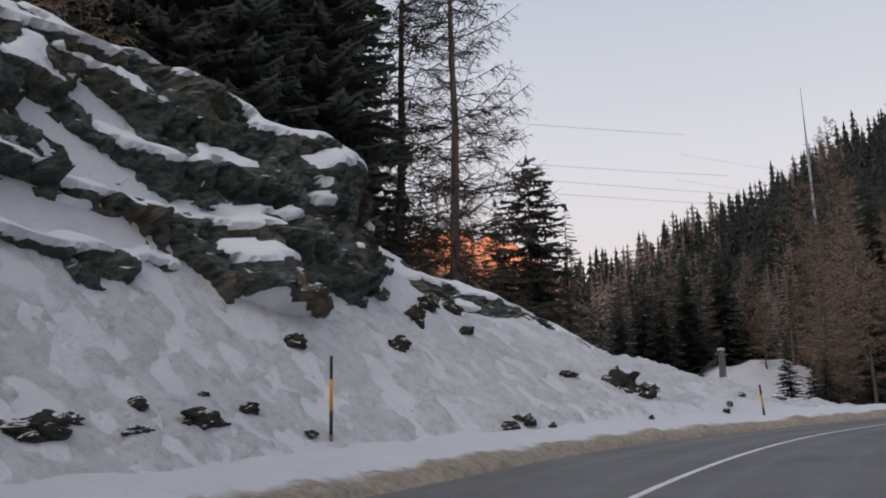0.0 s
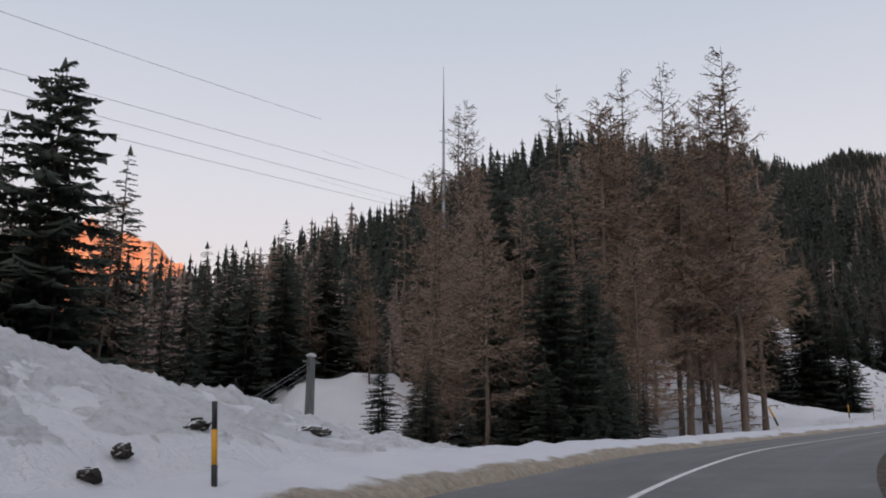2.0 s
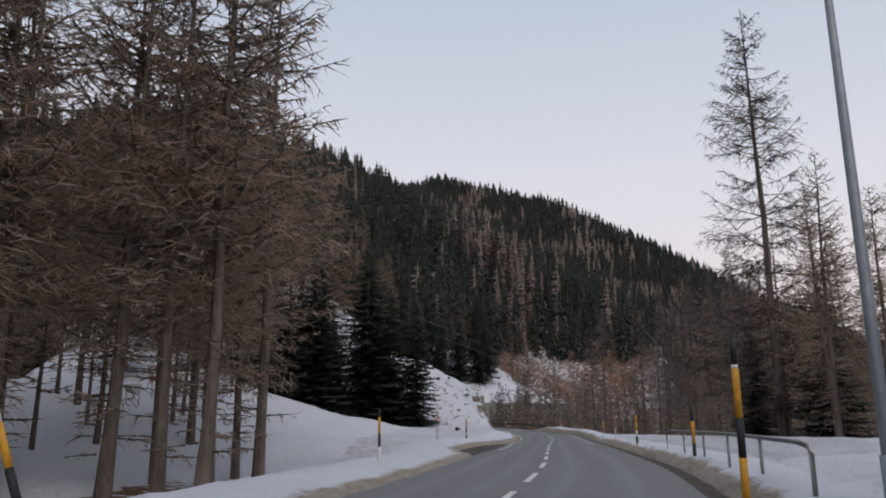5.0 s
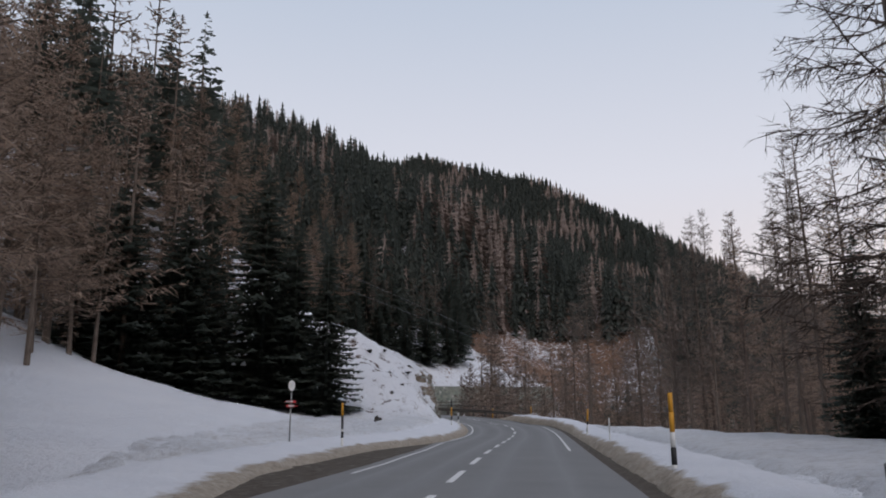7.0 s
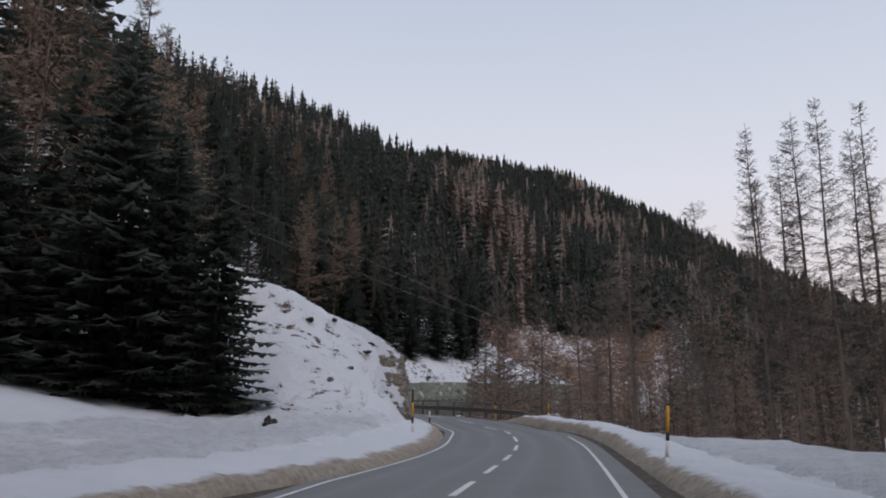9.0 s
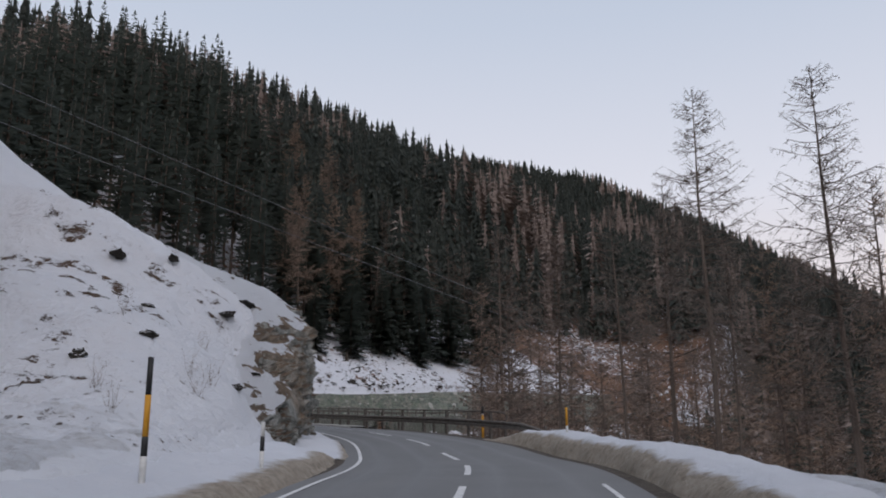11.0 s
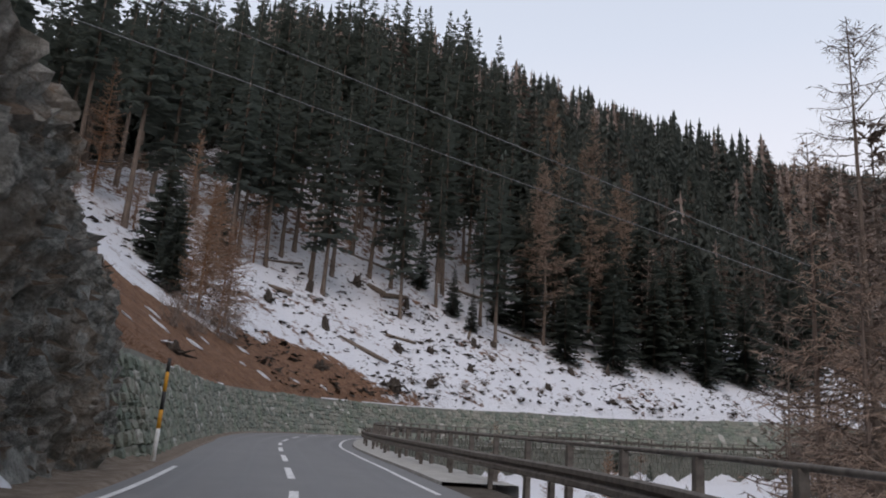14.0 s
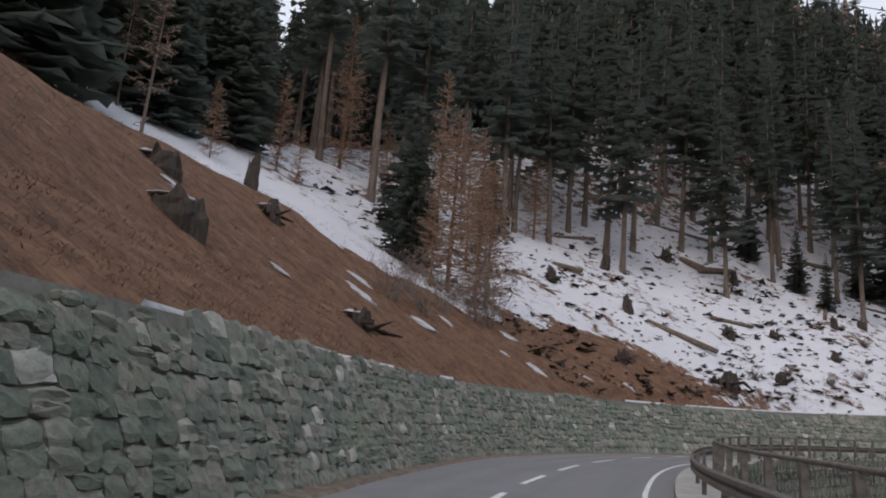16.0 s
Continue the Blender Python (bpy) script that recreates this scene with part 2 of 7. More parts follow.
    M["stone_far"] = k.done(c, k.noise(6, 8, 0.7), 0.8, 0.06)
    k = Nodes("mortar", 0.95)
    M["mortar"] = k.done(k.ramp(k.noise(4, 8, 0.7), (0.3, (0.11, 0.115, 0.098)), (0.7, (0.22, 0.22, 0.19))), k.noise(12, 6, 0.7), 0.6, 0.04)
    k = Nodes("gutter_dirt", 0.9)
    M["gutter"] = k.done(k.ramp(k.noise(2.5, 9, 0.75), (0.3, (0.08, 0.06, 0.044)), (0.5, (0.165, 0.13, 0.10)), (0.75, (0.30, 0.26, 0.215))), k.noise(18, 6, 0.7), 0.7, 0.04)
    k = Nodes("concrete", 0.85)
    M["concrete"] = k.done(k.ramp(k.noise(2.5, 8, 0.7), (0.3, (0.26, 0.25, 0.23)), (0.7, (0.48, 0.47, 0.44))), k.noise(20, 5), 0.3, 0.01)
    k = Nodes("dark_concrete_pole", 0.8)
    M["pole_grey"] = k.done(k.ramp(k.noise(4, 7, 0.7, stretch=(1, 1, 0.2)), (0.3, (0.10, 0.115, 0.115)), (0.7, (0.22, 0.235, 0.235))), k.noise(25, 4), 0.3, 0.01)
    # trees
    k = Nodes("bark", 0.9, spec=0.2)
    M["bark"] = k.done(k.ramp(k.noise(5, 8, 0.7, stretch=(1, 1, 0.25)), (0.3, (0.085, 0.066, 0.054)), (0.55, (0.17, 0.135, 0.11)), (0.8, (0.27, 0.225, 0.19))), k.noise(9, 7, 0.7, stretch=(1, 1, 0.2)), 0.9, 0.05)
    k = Nodes("old_larch_bark", 0.9, spec=0.2)
    M["old_bark"] = k.done(k.ramp(k.noise(5, 8, 0.7, stretch=(1, 1, 0.25)), (0.3, (0.03, 0.023, 0.018)), (0.55, (0.075, 0.056, 0.045)), (0.8, (0.14, 0.11, 0.09))), k.noise(9, 7, 0.7, stretch=(1, 1, 0.2)), 0.9, 0.05)
    k = Nodes("old_larch_twigs", 0.85, spec=0.2)
    M["old_twigs"] = k.done(k.mix(k.island(), (0.07, 0.056, 0.048), (0.17, 0.135, 0.115)))
    k = Nodes("spruce_needles", 0.75, spec=0.25)
    c = k.mix(k.island(), (0.082, 0.098, 0.086), (0.128, 0.147, 0.124))
    c = k.mix(k.math("MULTIPLY", k.rand(), 0.5), c, (0.10, 0.112, 0.09))
    M["needles"] = k.leafy(c)
    # spruce needles again, coloured brighter to offset shade inside dense crowns
    k = Nodes("young_spruce_needles", 0.7, spec=0.3)
    M["bright_needles"] = k.leafy(k.mix(k.island(), (0.16, 0.195, 0.172), (0.26, 0.30, 0.255)))
    k = Nodes("larch_twigs", 0.85, spec=0.2)
    c = k.mix(k.island(), (0.28, 0.21, 0.165), (0.46, 0.355, 0.28))
    c = k.mix(k.math("MULTIPLY", k.rand(), 0.55), c, (0.38, 0.265, 0.185))
    M["twigs"] = k.leafy(c)
    k = Nodes("larch_grey_twigs", 0.85, spec=0.2)
    M["grey_twigs"] = k.done(k.mix(k.island(), (0.14, 0.115, 0.10), (0.27, 0.225, 0.195)))
    # larch twigs again, coloured darker to put the wood's shade in
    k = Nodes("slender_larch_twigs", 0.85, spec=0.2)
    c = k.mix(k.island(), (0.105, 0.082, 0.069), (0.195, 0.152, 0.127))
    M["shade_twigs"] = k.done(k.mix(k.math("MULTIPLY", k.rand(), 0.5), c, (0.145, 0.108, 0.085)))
    k = Nodes("far_spruce", 0.8, spec=0.2)
    M["far_needles"] = k.leafy(k.mix(k.island(), (0.062, 0.072, 0.064), (0.105, 0.118, 0.10)))
    k = Nodes("far_larch", 0.85, spec=0.2)
    M["far_twigs"] = k.done(k.mix(k.island(), (0.19, 0.15, 0.13), (0.31, 0.25, 0.215)))
    k = Nodes("dead_grass", 0.9)
    M["grass"] = k.done(k.mix(k.island(), (0.17, 0.095, 0.058), (0.34, 0.21, 0.13)))
    k = Nodes("weathered_wood", 0.85)
    M["wood"] = k.done(k.ramp(k.noise(5, 8, 0.7, stretch=(1, 1, 0.15)), (0.3, (0.06, 0.045, 0.035)), (0.7, (0.23, 0.185, 0.145))), k.noise(14, 6, 0.7, stretch=(1, 1, 0.15)), 0.7, 0.03)
    k = Nodes("stump_wood", 0.9)
    M["stump"] = k.done(k.ramp(k.noise(6, 8, 0.7, stretch=(1, 1, 0.2)), (0.3, (0.022, 0.018, 0.015)), (0.7, (0.10, 0.083, 0.068))), k.noise(12, 6, 0.7, stretch=(1, 1, 0.2)), 1.0, 0.06)
    k = Nodes("young_larch_twigs", 0.85, spec=0.2)
    M["young_twigs"] = k.leafy(k.mix(k.island(), (0.26, 0.15, 0.09), (0.42, 0.26, 0.165)))
    k = Nodes("cut_wood", 0.8)
    M["cut"] = k.done(k.ramp(k.noise(8, 6), (0.3, (0.24, 0.16, 0.09)), (0.7, (0.42, 0.31, 0.2))))
    # metal and paint
    k = Nodes("galvanised_steel", 0.5, 0.75)
    M["steel"] = k.done(k.ramp(k.noise(3, 8, 0.7), (0.3, (0.17, 0.17, 0.165)), (0.7, (0.36, 0.36, 0.35))), k.noise(30, 4), 0.15, 0.01)
    k = Nodes("rusty_steel", 0.75, 0.4)
    M["rust"] = k.done(k.ramp(k.noise(5, 8, 0.7), (0.3, (0.085, 0.075, 0.065)), (0.6, (0.19, 0.17, 0.15)), (0.8, (0.24, 0.15, 0.09))), k.noise(30, 4), 0.2, 0.01)
    k = Nodes("lamp_pole_metal", 0.5, 0.5)
    M["lamp_metal"] = k.done(k.ramp(k.noise(2, 7, 0.7), (0.3, (0.26, 0.285, 0.31)), (0.7, (0.42, 0.45, 0.48))))
    for n, a, b in (("yellow", (0.50, 0.23, 0.012), (0.68, 0.34, 0.03)), ("black", (0.012, 0.012, 0.012), (0.03, 0.03, 0.03)), ("white", (0.52, 0.52, 0.50), (0.76, 0.76, 0.74)), ("red", (0.35, 0.02, 0.025), (0.5, 0.05, 0.05)), ("rust_brown", (0.12, 0.06, 0.03), (0.25, 0.14, 0.08))):
        k = Nodes(n + "_paint", 0.55, spec=0.4)
        M[n] = k.done(k.mix(k.ramp(k.noise(7, 8, 0.75), (0.35, (0,)), (0.65, (1,))), a, b))
    k = Nodes("wire", 0.6, 0.0)
    M["wire"] = k.done((0.24, 0.25, 0.27))
    # far peak: snow and rock, the last sun painted on as orange colour and emission
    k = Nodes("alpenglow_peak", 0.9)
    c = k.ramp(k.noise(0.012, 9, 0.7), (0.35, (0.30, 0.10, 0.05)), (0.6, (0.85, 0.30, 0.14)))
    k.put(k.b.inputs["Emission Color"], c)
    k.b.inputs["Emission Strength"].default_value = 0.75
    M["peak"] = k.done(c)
    return M


MAT = make_materials()


# ---- small builders ----
def mesh(name, verts, faces, material, smooth=False, attrs=None):
    me = bpy.data.meshes.new(name)
    me.from_pydata([tuple(v) for v in verts], [], [tuple(f) for f in faces])
    for m in material if isinstance(material, (list, tuple)) else [material]:
        me.materials.append(m)
    for key, values in (attrs or {}).items():
        a = me.attributes.new(key, "FLOAT", "POINT")
        a.data.foreach_set("value", np.asarray(values, np.float32))
    if smooth:
        me.polygons.foreach_set("use_smooth", [True] * len(me.polygons))
    me.update()
    return me


def part(name, bm, material, parent, label=""):
    """Links a bmesh, or a mesh, as one object under a thing or a part."""
    if isinstance(bm, bmesh.types.BMesh):
        me = bpy.data.meshes.new(name)
        bm.to_mesh(me)
        bm.free()
        me.materials.append(material)
    else:
        me = bm
    ob = new(name, me)
    ob.parent = parent
    return tagged(ob, label)


def thing(name, m, label, category, group="", kind=""):
    ob = new(name)
    ob.matrix_basis = m
    return tagged(ob, label, category, group, kind)


def tube(bm, pts, radii, sides=6, cap=True):
    """A swept tube through points."""
    rings = []
    pts = [Vector(p) for p in pts]
    for i, p in enumerate(pts):
        d = (pts[min(i + 1, len(pts) - 1)] - pts[max(i - 1, 0)]).normalized()
        u = d.orthogonal().normalized() if abs(d.z) < 0.95 else Vector((1, 0, 0))
        u = (u - d * u.dot(d)).normalized()
        w = d.cross(u)
        r = radii[i] if isinstance(radii, (list, tuple)) else radii
        rings.append([bm.verts.new(p + r * (math.cos(a) * u + math.sin(a) * w)) for a in (2 * math.pi * k / sides for k in range(sides))])
    for a, b in zip(rings, rings[1:]):
        for k in range(sides):
            f = bm.faces.new((a[k], a[(k + 1) % sides], b[(k + 1) % sides], b[k]))
            f.smooth = True
    if cap:
        bm.faces.new(rings[0][::-1])
        bm.faces.new(rings[-1])
    return bm


def box(bm, lo, hi, bevel=0.0):
    r = bmesh.ops.create_cube(bm, size=1.0)
    for v in r["verts"]:
        v.co = Vector([lo[k] + (v.co[k] + 0.5) * (hi[k] - lo[k]) for k in range(3)])
    if bevel:
        es = {e for v in r["verts"] for e in v.link_edges}
        bmesh.ops.bevel(bm, geom=list(es), offset=bevel, segments=2, affect="EDGES")
    return bm


# ---- the road's centre line: a smooth curve through plan points ----
LINE = np.array([
    (-9.5, -70.0, -4.0), (-5.5, -40.0, -2.2), (-4.2, -20.0, -1.2), (-1.9, 0.5, 0.0), (2.33, 12.42, 0.8), (8.92, 23.26, 1.8), (17.9, 33.6, 2.7), (28.7, 43.1, 3.7),
    (37.0, 48.9, 4.3), (62.5, 64.4, 6.1), (76.3, 73.7, 7.0), (90.4, 83.4, 7.9), (114.1, 99.5, 9.3), (121.1, 104.6, 9.9),
    (125.6, 108.4, 10.4), (129.7, 112.2, 10.8), (133.2, 116.3, 11.2), (136.2, 120.6, 11.8), (141.1, 130.3, 12.8), (144.6, 141.3, 13.7),
]).tolist() + [[147.6, 151.5, 14.5], [151.0, 161.9, 15.3], [156.5, 174.0, 16.35], [164.0, 184.5, 17.3], [173.0, 193.0, 18.1], [184.0, 199.0, 18.8], [197.0, 203.0, 19.6], [212.0, 207.0, 20.2], [230.0, 210.5, 21.3], [250.0, 214.0, 22.6], [275.0, 218.0, 24.0], [300.0, 222.0, 25.5], [340.0, 228.0, 28.0]]
LINE = np.array(LINE)


def spline(c, step=0.5):
    p = np.vstack([2 * c[0] - c[1], c, 2 * c[-1] - c[-2]])
    out = []
    for i in range(1, len(p) - 2):
        p0, p1, p2, p3 = p[i - 1 : i + 3]
        k0, k1, k2 = (np.linalg.norm((q)[:2]) ** 0.5 for q in (p1 - p0, p2 - p1, p3 - p2))
        t0, t1, t2, t3 = 0, k0, k0 + k1, k0 + k1 + k2
        n = max(2, int(np.linalg.norm(p2 - p1) / step))
        for t in t1 + (t2 - t1) * np.arange(n) / n:
            a1 = (t1 - t) / (t1 - t0) * p0 + (t - t0) / (t1 - t0) * p1
            a2 = (t2 - t) / (t2 - t1) * p1 + (t - t1) / (t2 - t1) * p2
            a3 = (t3 - t) / (t3 - t2) * p2 + (t - t2) / (t3 - t2) * p3
            b1 = (t2 - t) / (t2 - t0) * a1 + (t - t0) / (t2 - t0) * a2
            b2 = (t3 - t) / (t3 - t1) * a2 + (t - t1) / (t3 - t1) * a3
            out.append((t2 - t) / (t2 - t1) * b1 + (t - t1) / (t2 - t1) * b2)
    return np.array(out + [c[-1]])


CL = spline(LINE)
CS = np.r_[0, np.cumsum(np.linalg.norm(np.diff(CL[:, :2], axis=0), axis=1))]
CS -= CS[np.argmin(np.hypot(CL[:, 0] + 1.9, CL[:, 1] - 0.5))]
CT = np.gradient(CL[:, :2], axis=0)
CT /= np.linalg.norm(CT, axis=1)[:, None]
CR = np.stack([CT[:, 1], -CT[:, 0]], -1)


def at(s, d, h=0.0):
    """World place at s metres along the road, d to its right, h above its crown."""
    x, y, z = (np.interp(s, CS, CL[:, k]) for k in range(3))
    rx, ry = (np.interp(s, CS, CR[:, k]) for k in range(2))
    n = np.hypot(rx, ry)
    return np.stack([x + d * rx / n, y + d * ry / n, z + h + 0 * np.asarray(d)], -1)


def extra(s):
    """How much further out the left bank lies: at the first bend and at the signpost."""
    return np.interp(s, [-60, 22, 46, 108, 118, 134, 148], [1.05, 1.0, 0.0, 0.0, 1.7, 1.7, 0.0])


def half(s):
    """Width of the asphalt left of the crown: wider at the first bend, narrow under the wall."""
    return np.interp(s, [-60, 22, 46, 106, 122, 132, 144, 150, 168, 188, 208, 224, 236, 248, 264, 420], [4.65, 4.6, 3.6, 3.5, 3.05, 3.15, 3.75, 3.7, 3.4, 2.75, 2.5, 2.5, 3.15, 3.7, 4.1, 4.1])


def wall_foot(s):
    """How far left of the crown of the road the wall stands; it leans back by BATTER."""
    return np.interp(s, [204, 207, 209.5, 226, 236, 243, 258, 272, 420], [4.3, 3.35, 3.0, 3.12, 3.65, 4.05, 4.7, 5.0, 5.0])


BATTER = 0.33


def heading(s):
    """The yaw in degrees of an object that faces along the road at s."""
    return math.degrees(math.atan2(np.interp(s, CS, CT[:, 1]), np.interp(s, CS, CT[:, 0]))) - 90


def station(x, y):
    """s, d and road height of places."""
    x, y = np.ravel(x).astype(float), np.ravel(y).astype(float)
    s, d, z = np.zeros(len(x)), np.zeros(len(x)), np.zeros(len(x))
    for i in range(0, len(x), 4000):
        j = slice(i, i + 4000)
        k = np.argmin((x[j, None] - CL[None, :, 0]) ** 2 + (y[j, None] - CL[None, :, 1]) ** 2, axis=1)
        ox, oy = x[j] - CL[k, 0], y[j] - CL[k, 1]
        s[j] = CS[k] + ox * CT[k, 0] + oy * CT[k, 1]
        d[j] = ox * CR[k, 0] + oy * CR[k, 1]
        dist = np.hypot(ox, oy)
        d[j] = np.where(np.abs(d[j]) < dist, np.sign(d[j] + 1e-9) * dist, d[j])
        z[j] = CL[k, 2]
    return s, d, z


# ---- the lie of the land: heights above the road at distances to its left and right ----
LD = [0, 3.4, 4.2, 5, 6.3, 7.3, 9, 12, 16, 20, 30, 45, 70]
LEFT = {
    -70: [-0.1, -0.1, 0.4, 0.7, 1.29, 1.81, 3, 5, 9, 12, 16, 20, 26],
    8: [-0.1, -0.1, 0.35, 0.5, 0.6, 0.75, 1.9, 5, 9.4, 11, 13, 14, 14],
    16: [-0.1, -0.1, 0.35, 0.5, 0.6, 0.75, 1.9, 4.9, 11.6, 13.4, 13, 9, 6],
    22: [-0.1, -0.1, 0.35, 0.5, 0.65, 0.85, 2.0, 4.8, 10.5, 10.8, 8, 4, 2],
    30: [-0.1, -0.1, 0.4, 0.6, 0.9, 1.25, 2.3, 4.6, 6.6, 6.0, 3, 0, -1],
    37: [-0.1, -0.1, 0.4, 0.6, 1.05, 1.4, 2.15, 3.3, 3.4, 2.4, 0, -2, -2],
    44: [-0.1, -0.1, 0.3, 0.4, 0.55, 0.7, 1.1, 2.2, 1.8, 0.6, -2, -2, -2],
    54: [-0.1, -0.1, 0.2, 0.25, 0.2, 0.1, -0.1, -0.5, -1.0, -1.4, -2, -2, -1],
    70: [-0.1, -0.1, 0.15, 0.15, 0, -0.25, -0.7, -1.4, -1.9, -2.0, -2.0, 0, 4],
    100: [-0.1, -0.1, 0.1, 0.1, -0.1, -0.4, -0.9, -1.6, -2.0, -2.1, -1.6, 1, 12],
    118: [-0.1, -0.1, 0.1, 0.1, 0, -0.1, -0.4, -1.0, -1.6, -1.5, 0.1, 5, 17],
    130: [-0.1, -0.1, 0.1, 0.15, 0.2, 0.25, 0.35, 0.5, 0.9, 1.3, 3, 7, 20],
    152: [-0.1, -0.1, 0.4, 0.7, 0.77, 0.82, 0.9, 1.3, 1.9, 2.6, 6, 14, 30],
    168: [-0.1, -0.1, 0.4, 0.7, 0.9, 1, 1.1, 1.3, 1.6, 2, 4, 12, 30],
    180: [-0.1, -0.1, 0.1, 0.5, 1.9, 2.9, 4.3, 5.5, 5.8, 5.4, 7, 16, 34],
    188: [-0.1, -0.1, -0.1, 2.2, 5.0, 5.7, 6.9, 8.6, 9.8, 10.4, 12.5, 21, 38],
    204: [-0.1, -0.1, -0.1, 4.6, 6.4, 7.0, 8.0, 9.9, 13, 16.5, 22, 29, 45],
    212: [-0.1, -0.1, 0.6, 2.3, 3.7, 4.5, 6.2, 9.3, 12.6, 14.6, 18, 27, 46],
    228: [-0.1, -0.1, -0.1, 1.0, 3.3, 4.2, 5.7, 8.4, 11.4, 12.4, 14.5, 23, 42],
    240: [-0.1, -0.1, -0.1, 1.0, 3.3, 4.2, 5.6, 8.0, 11.4, 13.6, 17, 26, 44],
    265: [-0.1, -0.1, -0.1, 0, 2.4, 3.9, 5.2, 7.2, 9.8, 12.4, 19.0, 29, 46],
    300: [-0.1, -0.1, -0.1, 0, 0, 5, 6.3, 8.4, 11.2, 14, 21, 32, 54],
    345: [-0.1, -0.1, -0.1, 0, 0, 6, 7.2, 9.5, 12, 15, 22, 33, 56],
    400: [-0.1, -0.1, -0.1, 0, 0, 6, 7.2, 9.5, 12, 15, 22, 32, 50],
}
RD = [0, 3.4, 4.2, 5, 7, 10, 14, 20, 30, 50, 80]
RIGHT = {
    -70: [-0.1, -0.1, 0.3, 0.4, 0.3, 0.2, 0.0, -1, -3, -8, -16],
    60: [-0.1, -0.1, 0.2, 0.3, 0.3, 0.2, 0.1, -0.5, -3, -8, -16],
    85: [-0.1, -0.1, 0.1, 0.2, 0.35, 0.4, 0.3, -0.6, -4, -10, -20],
    120: [-0.1, -0.1, 0.1, 0.2, 0.35, 0.4, 0.3, -1.2, -6, -14, -26],
    160: [-0.1, -0.1, 0.1, 0.25, 0.3, 0.2, -0.6, -3.6, -8, -16, -30],
    180: [-0.1, -0.1, 0.2, 0.3, -0.2, -1.5, -3.2, -5.5, -9, -17, -32],
    196: [-0.1, -0.1, -0.1, -0.2, -1.5, -3.0, -4.8, -6.8, -10, -18, -34],
    240: [-0.1, -0.1, -0.4, -3.4, -3.8, -5.0, -5.8, -6.4, -8, -16, -30],
    300: [-0.1, -0.1, -0.4, -3.4, -4.5, -6.0, -8.0, -10.5, -14, -22, -36],
    400: [-0.1, -0.1, -0.4, -3.4, -4.5, -6.0, -8.0, -10.5, -14, -22, -36],
}
# crests of the mountainsides round about
CRESTS = [
    [(-160, 300, 38), (-60, 320, 44), (40, 330, 52), (120, 340, 84), (230, 380, 150), (349, 430, 180), (475, 515, 221), (615, 610, 266), (700, 665, 302), (809, 735, 354), (930, 805, 392), (1100, 900, 420)],
    [(809, 735, 354), (784, 612, 305), (766, 535, 270), (747, 449, 207), (709, 386, 162), (564, 245, 82), (520, 150, 46)],
    [(-60, 40, 24), (-140, 60, 70), (-400, 100, 260), (-900, -200, 420)],
    [(300, -500, 150), (900, -500, 250), (1800, 200, 420)],
]


def table(tab, cols, s, d):
    keys = np.array(sorted(tab))
    rows = np.array([tab[k] for k in keys])
    fine = np.linspace(0, cols[-1], 400)
    grid = np.array([np.interp(fine, cols, r) for r in rows])
    i = np.clip(np.searchsorted(keys, s) - 1, 0, len(keys) - 2)
    u = np.clip((s - keys[i]) / (keys[i + 1] - keys[i]), 0, 1)
    u = u * u * (3 - 2 * u)
    j = np.clip(d / cols[-1] * 399, 0, 398.999)
    k = j.astype(int)
    w = j - k
    g = lambda r: grid[r, k] * (1 - w) + grid[r, k + 1] * w  # noqa: E731
    return g(i) * (1 - u) + g(i + 1) * u


def waves(x, y):
    """Cheap smooth unevenness, about -1 to 1."""
    z = np.zeros_like(x)
    for n, (f, a) in enumerate(((0.13, 0.5), (0.31, 0.3), (0.73, 0.16), (1.63, 0.1))):
        z += a * np.sin(f * x + 1.7 * n + 0.6 * np.sin(f * 0.8 * y + n)) * np.cos(f * 1.1 * y - 0.9 * n + 0.7 * np.sin(f * x * 0.7))
    return z


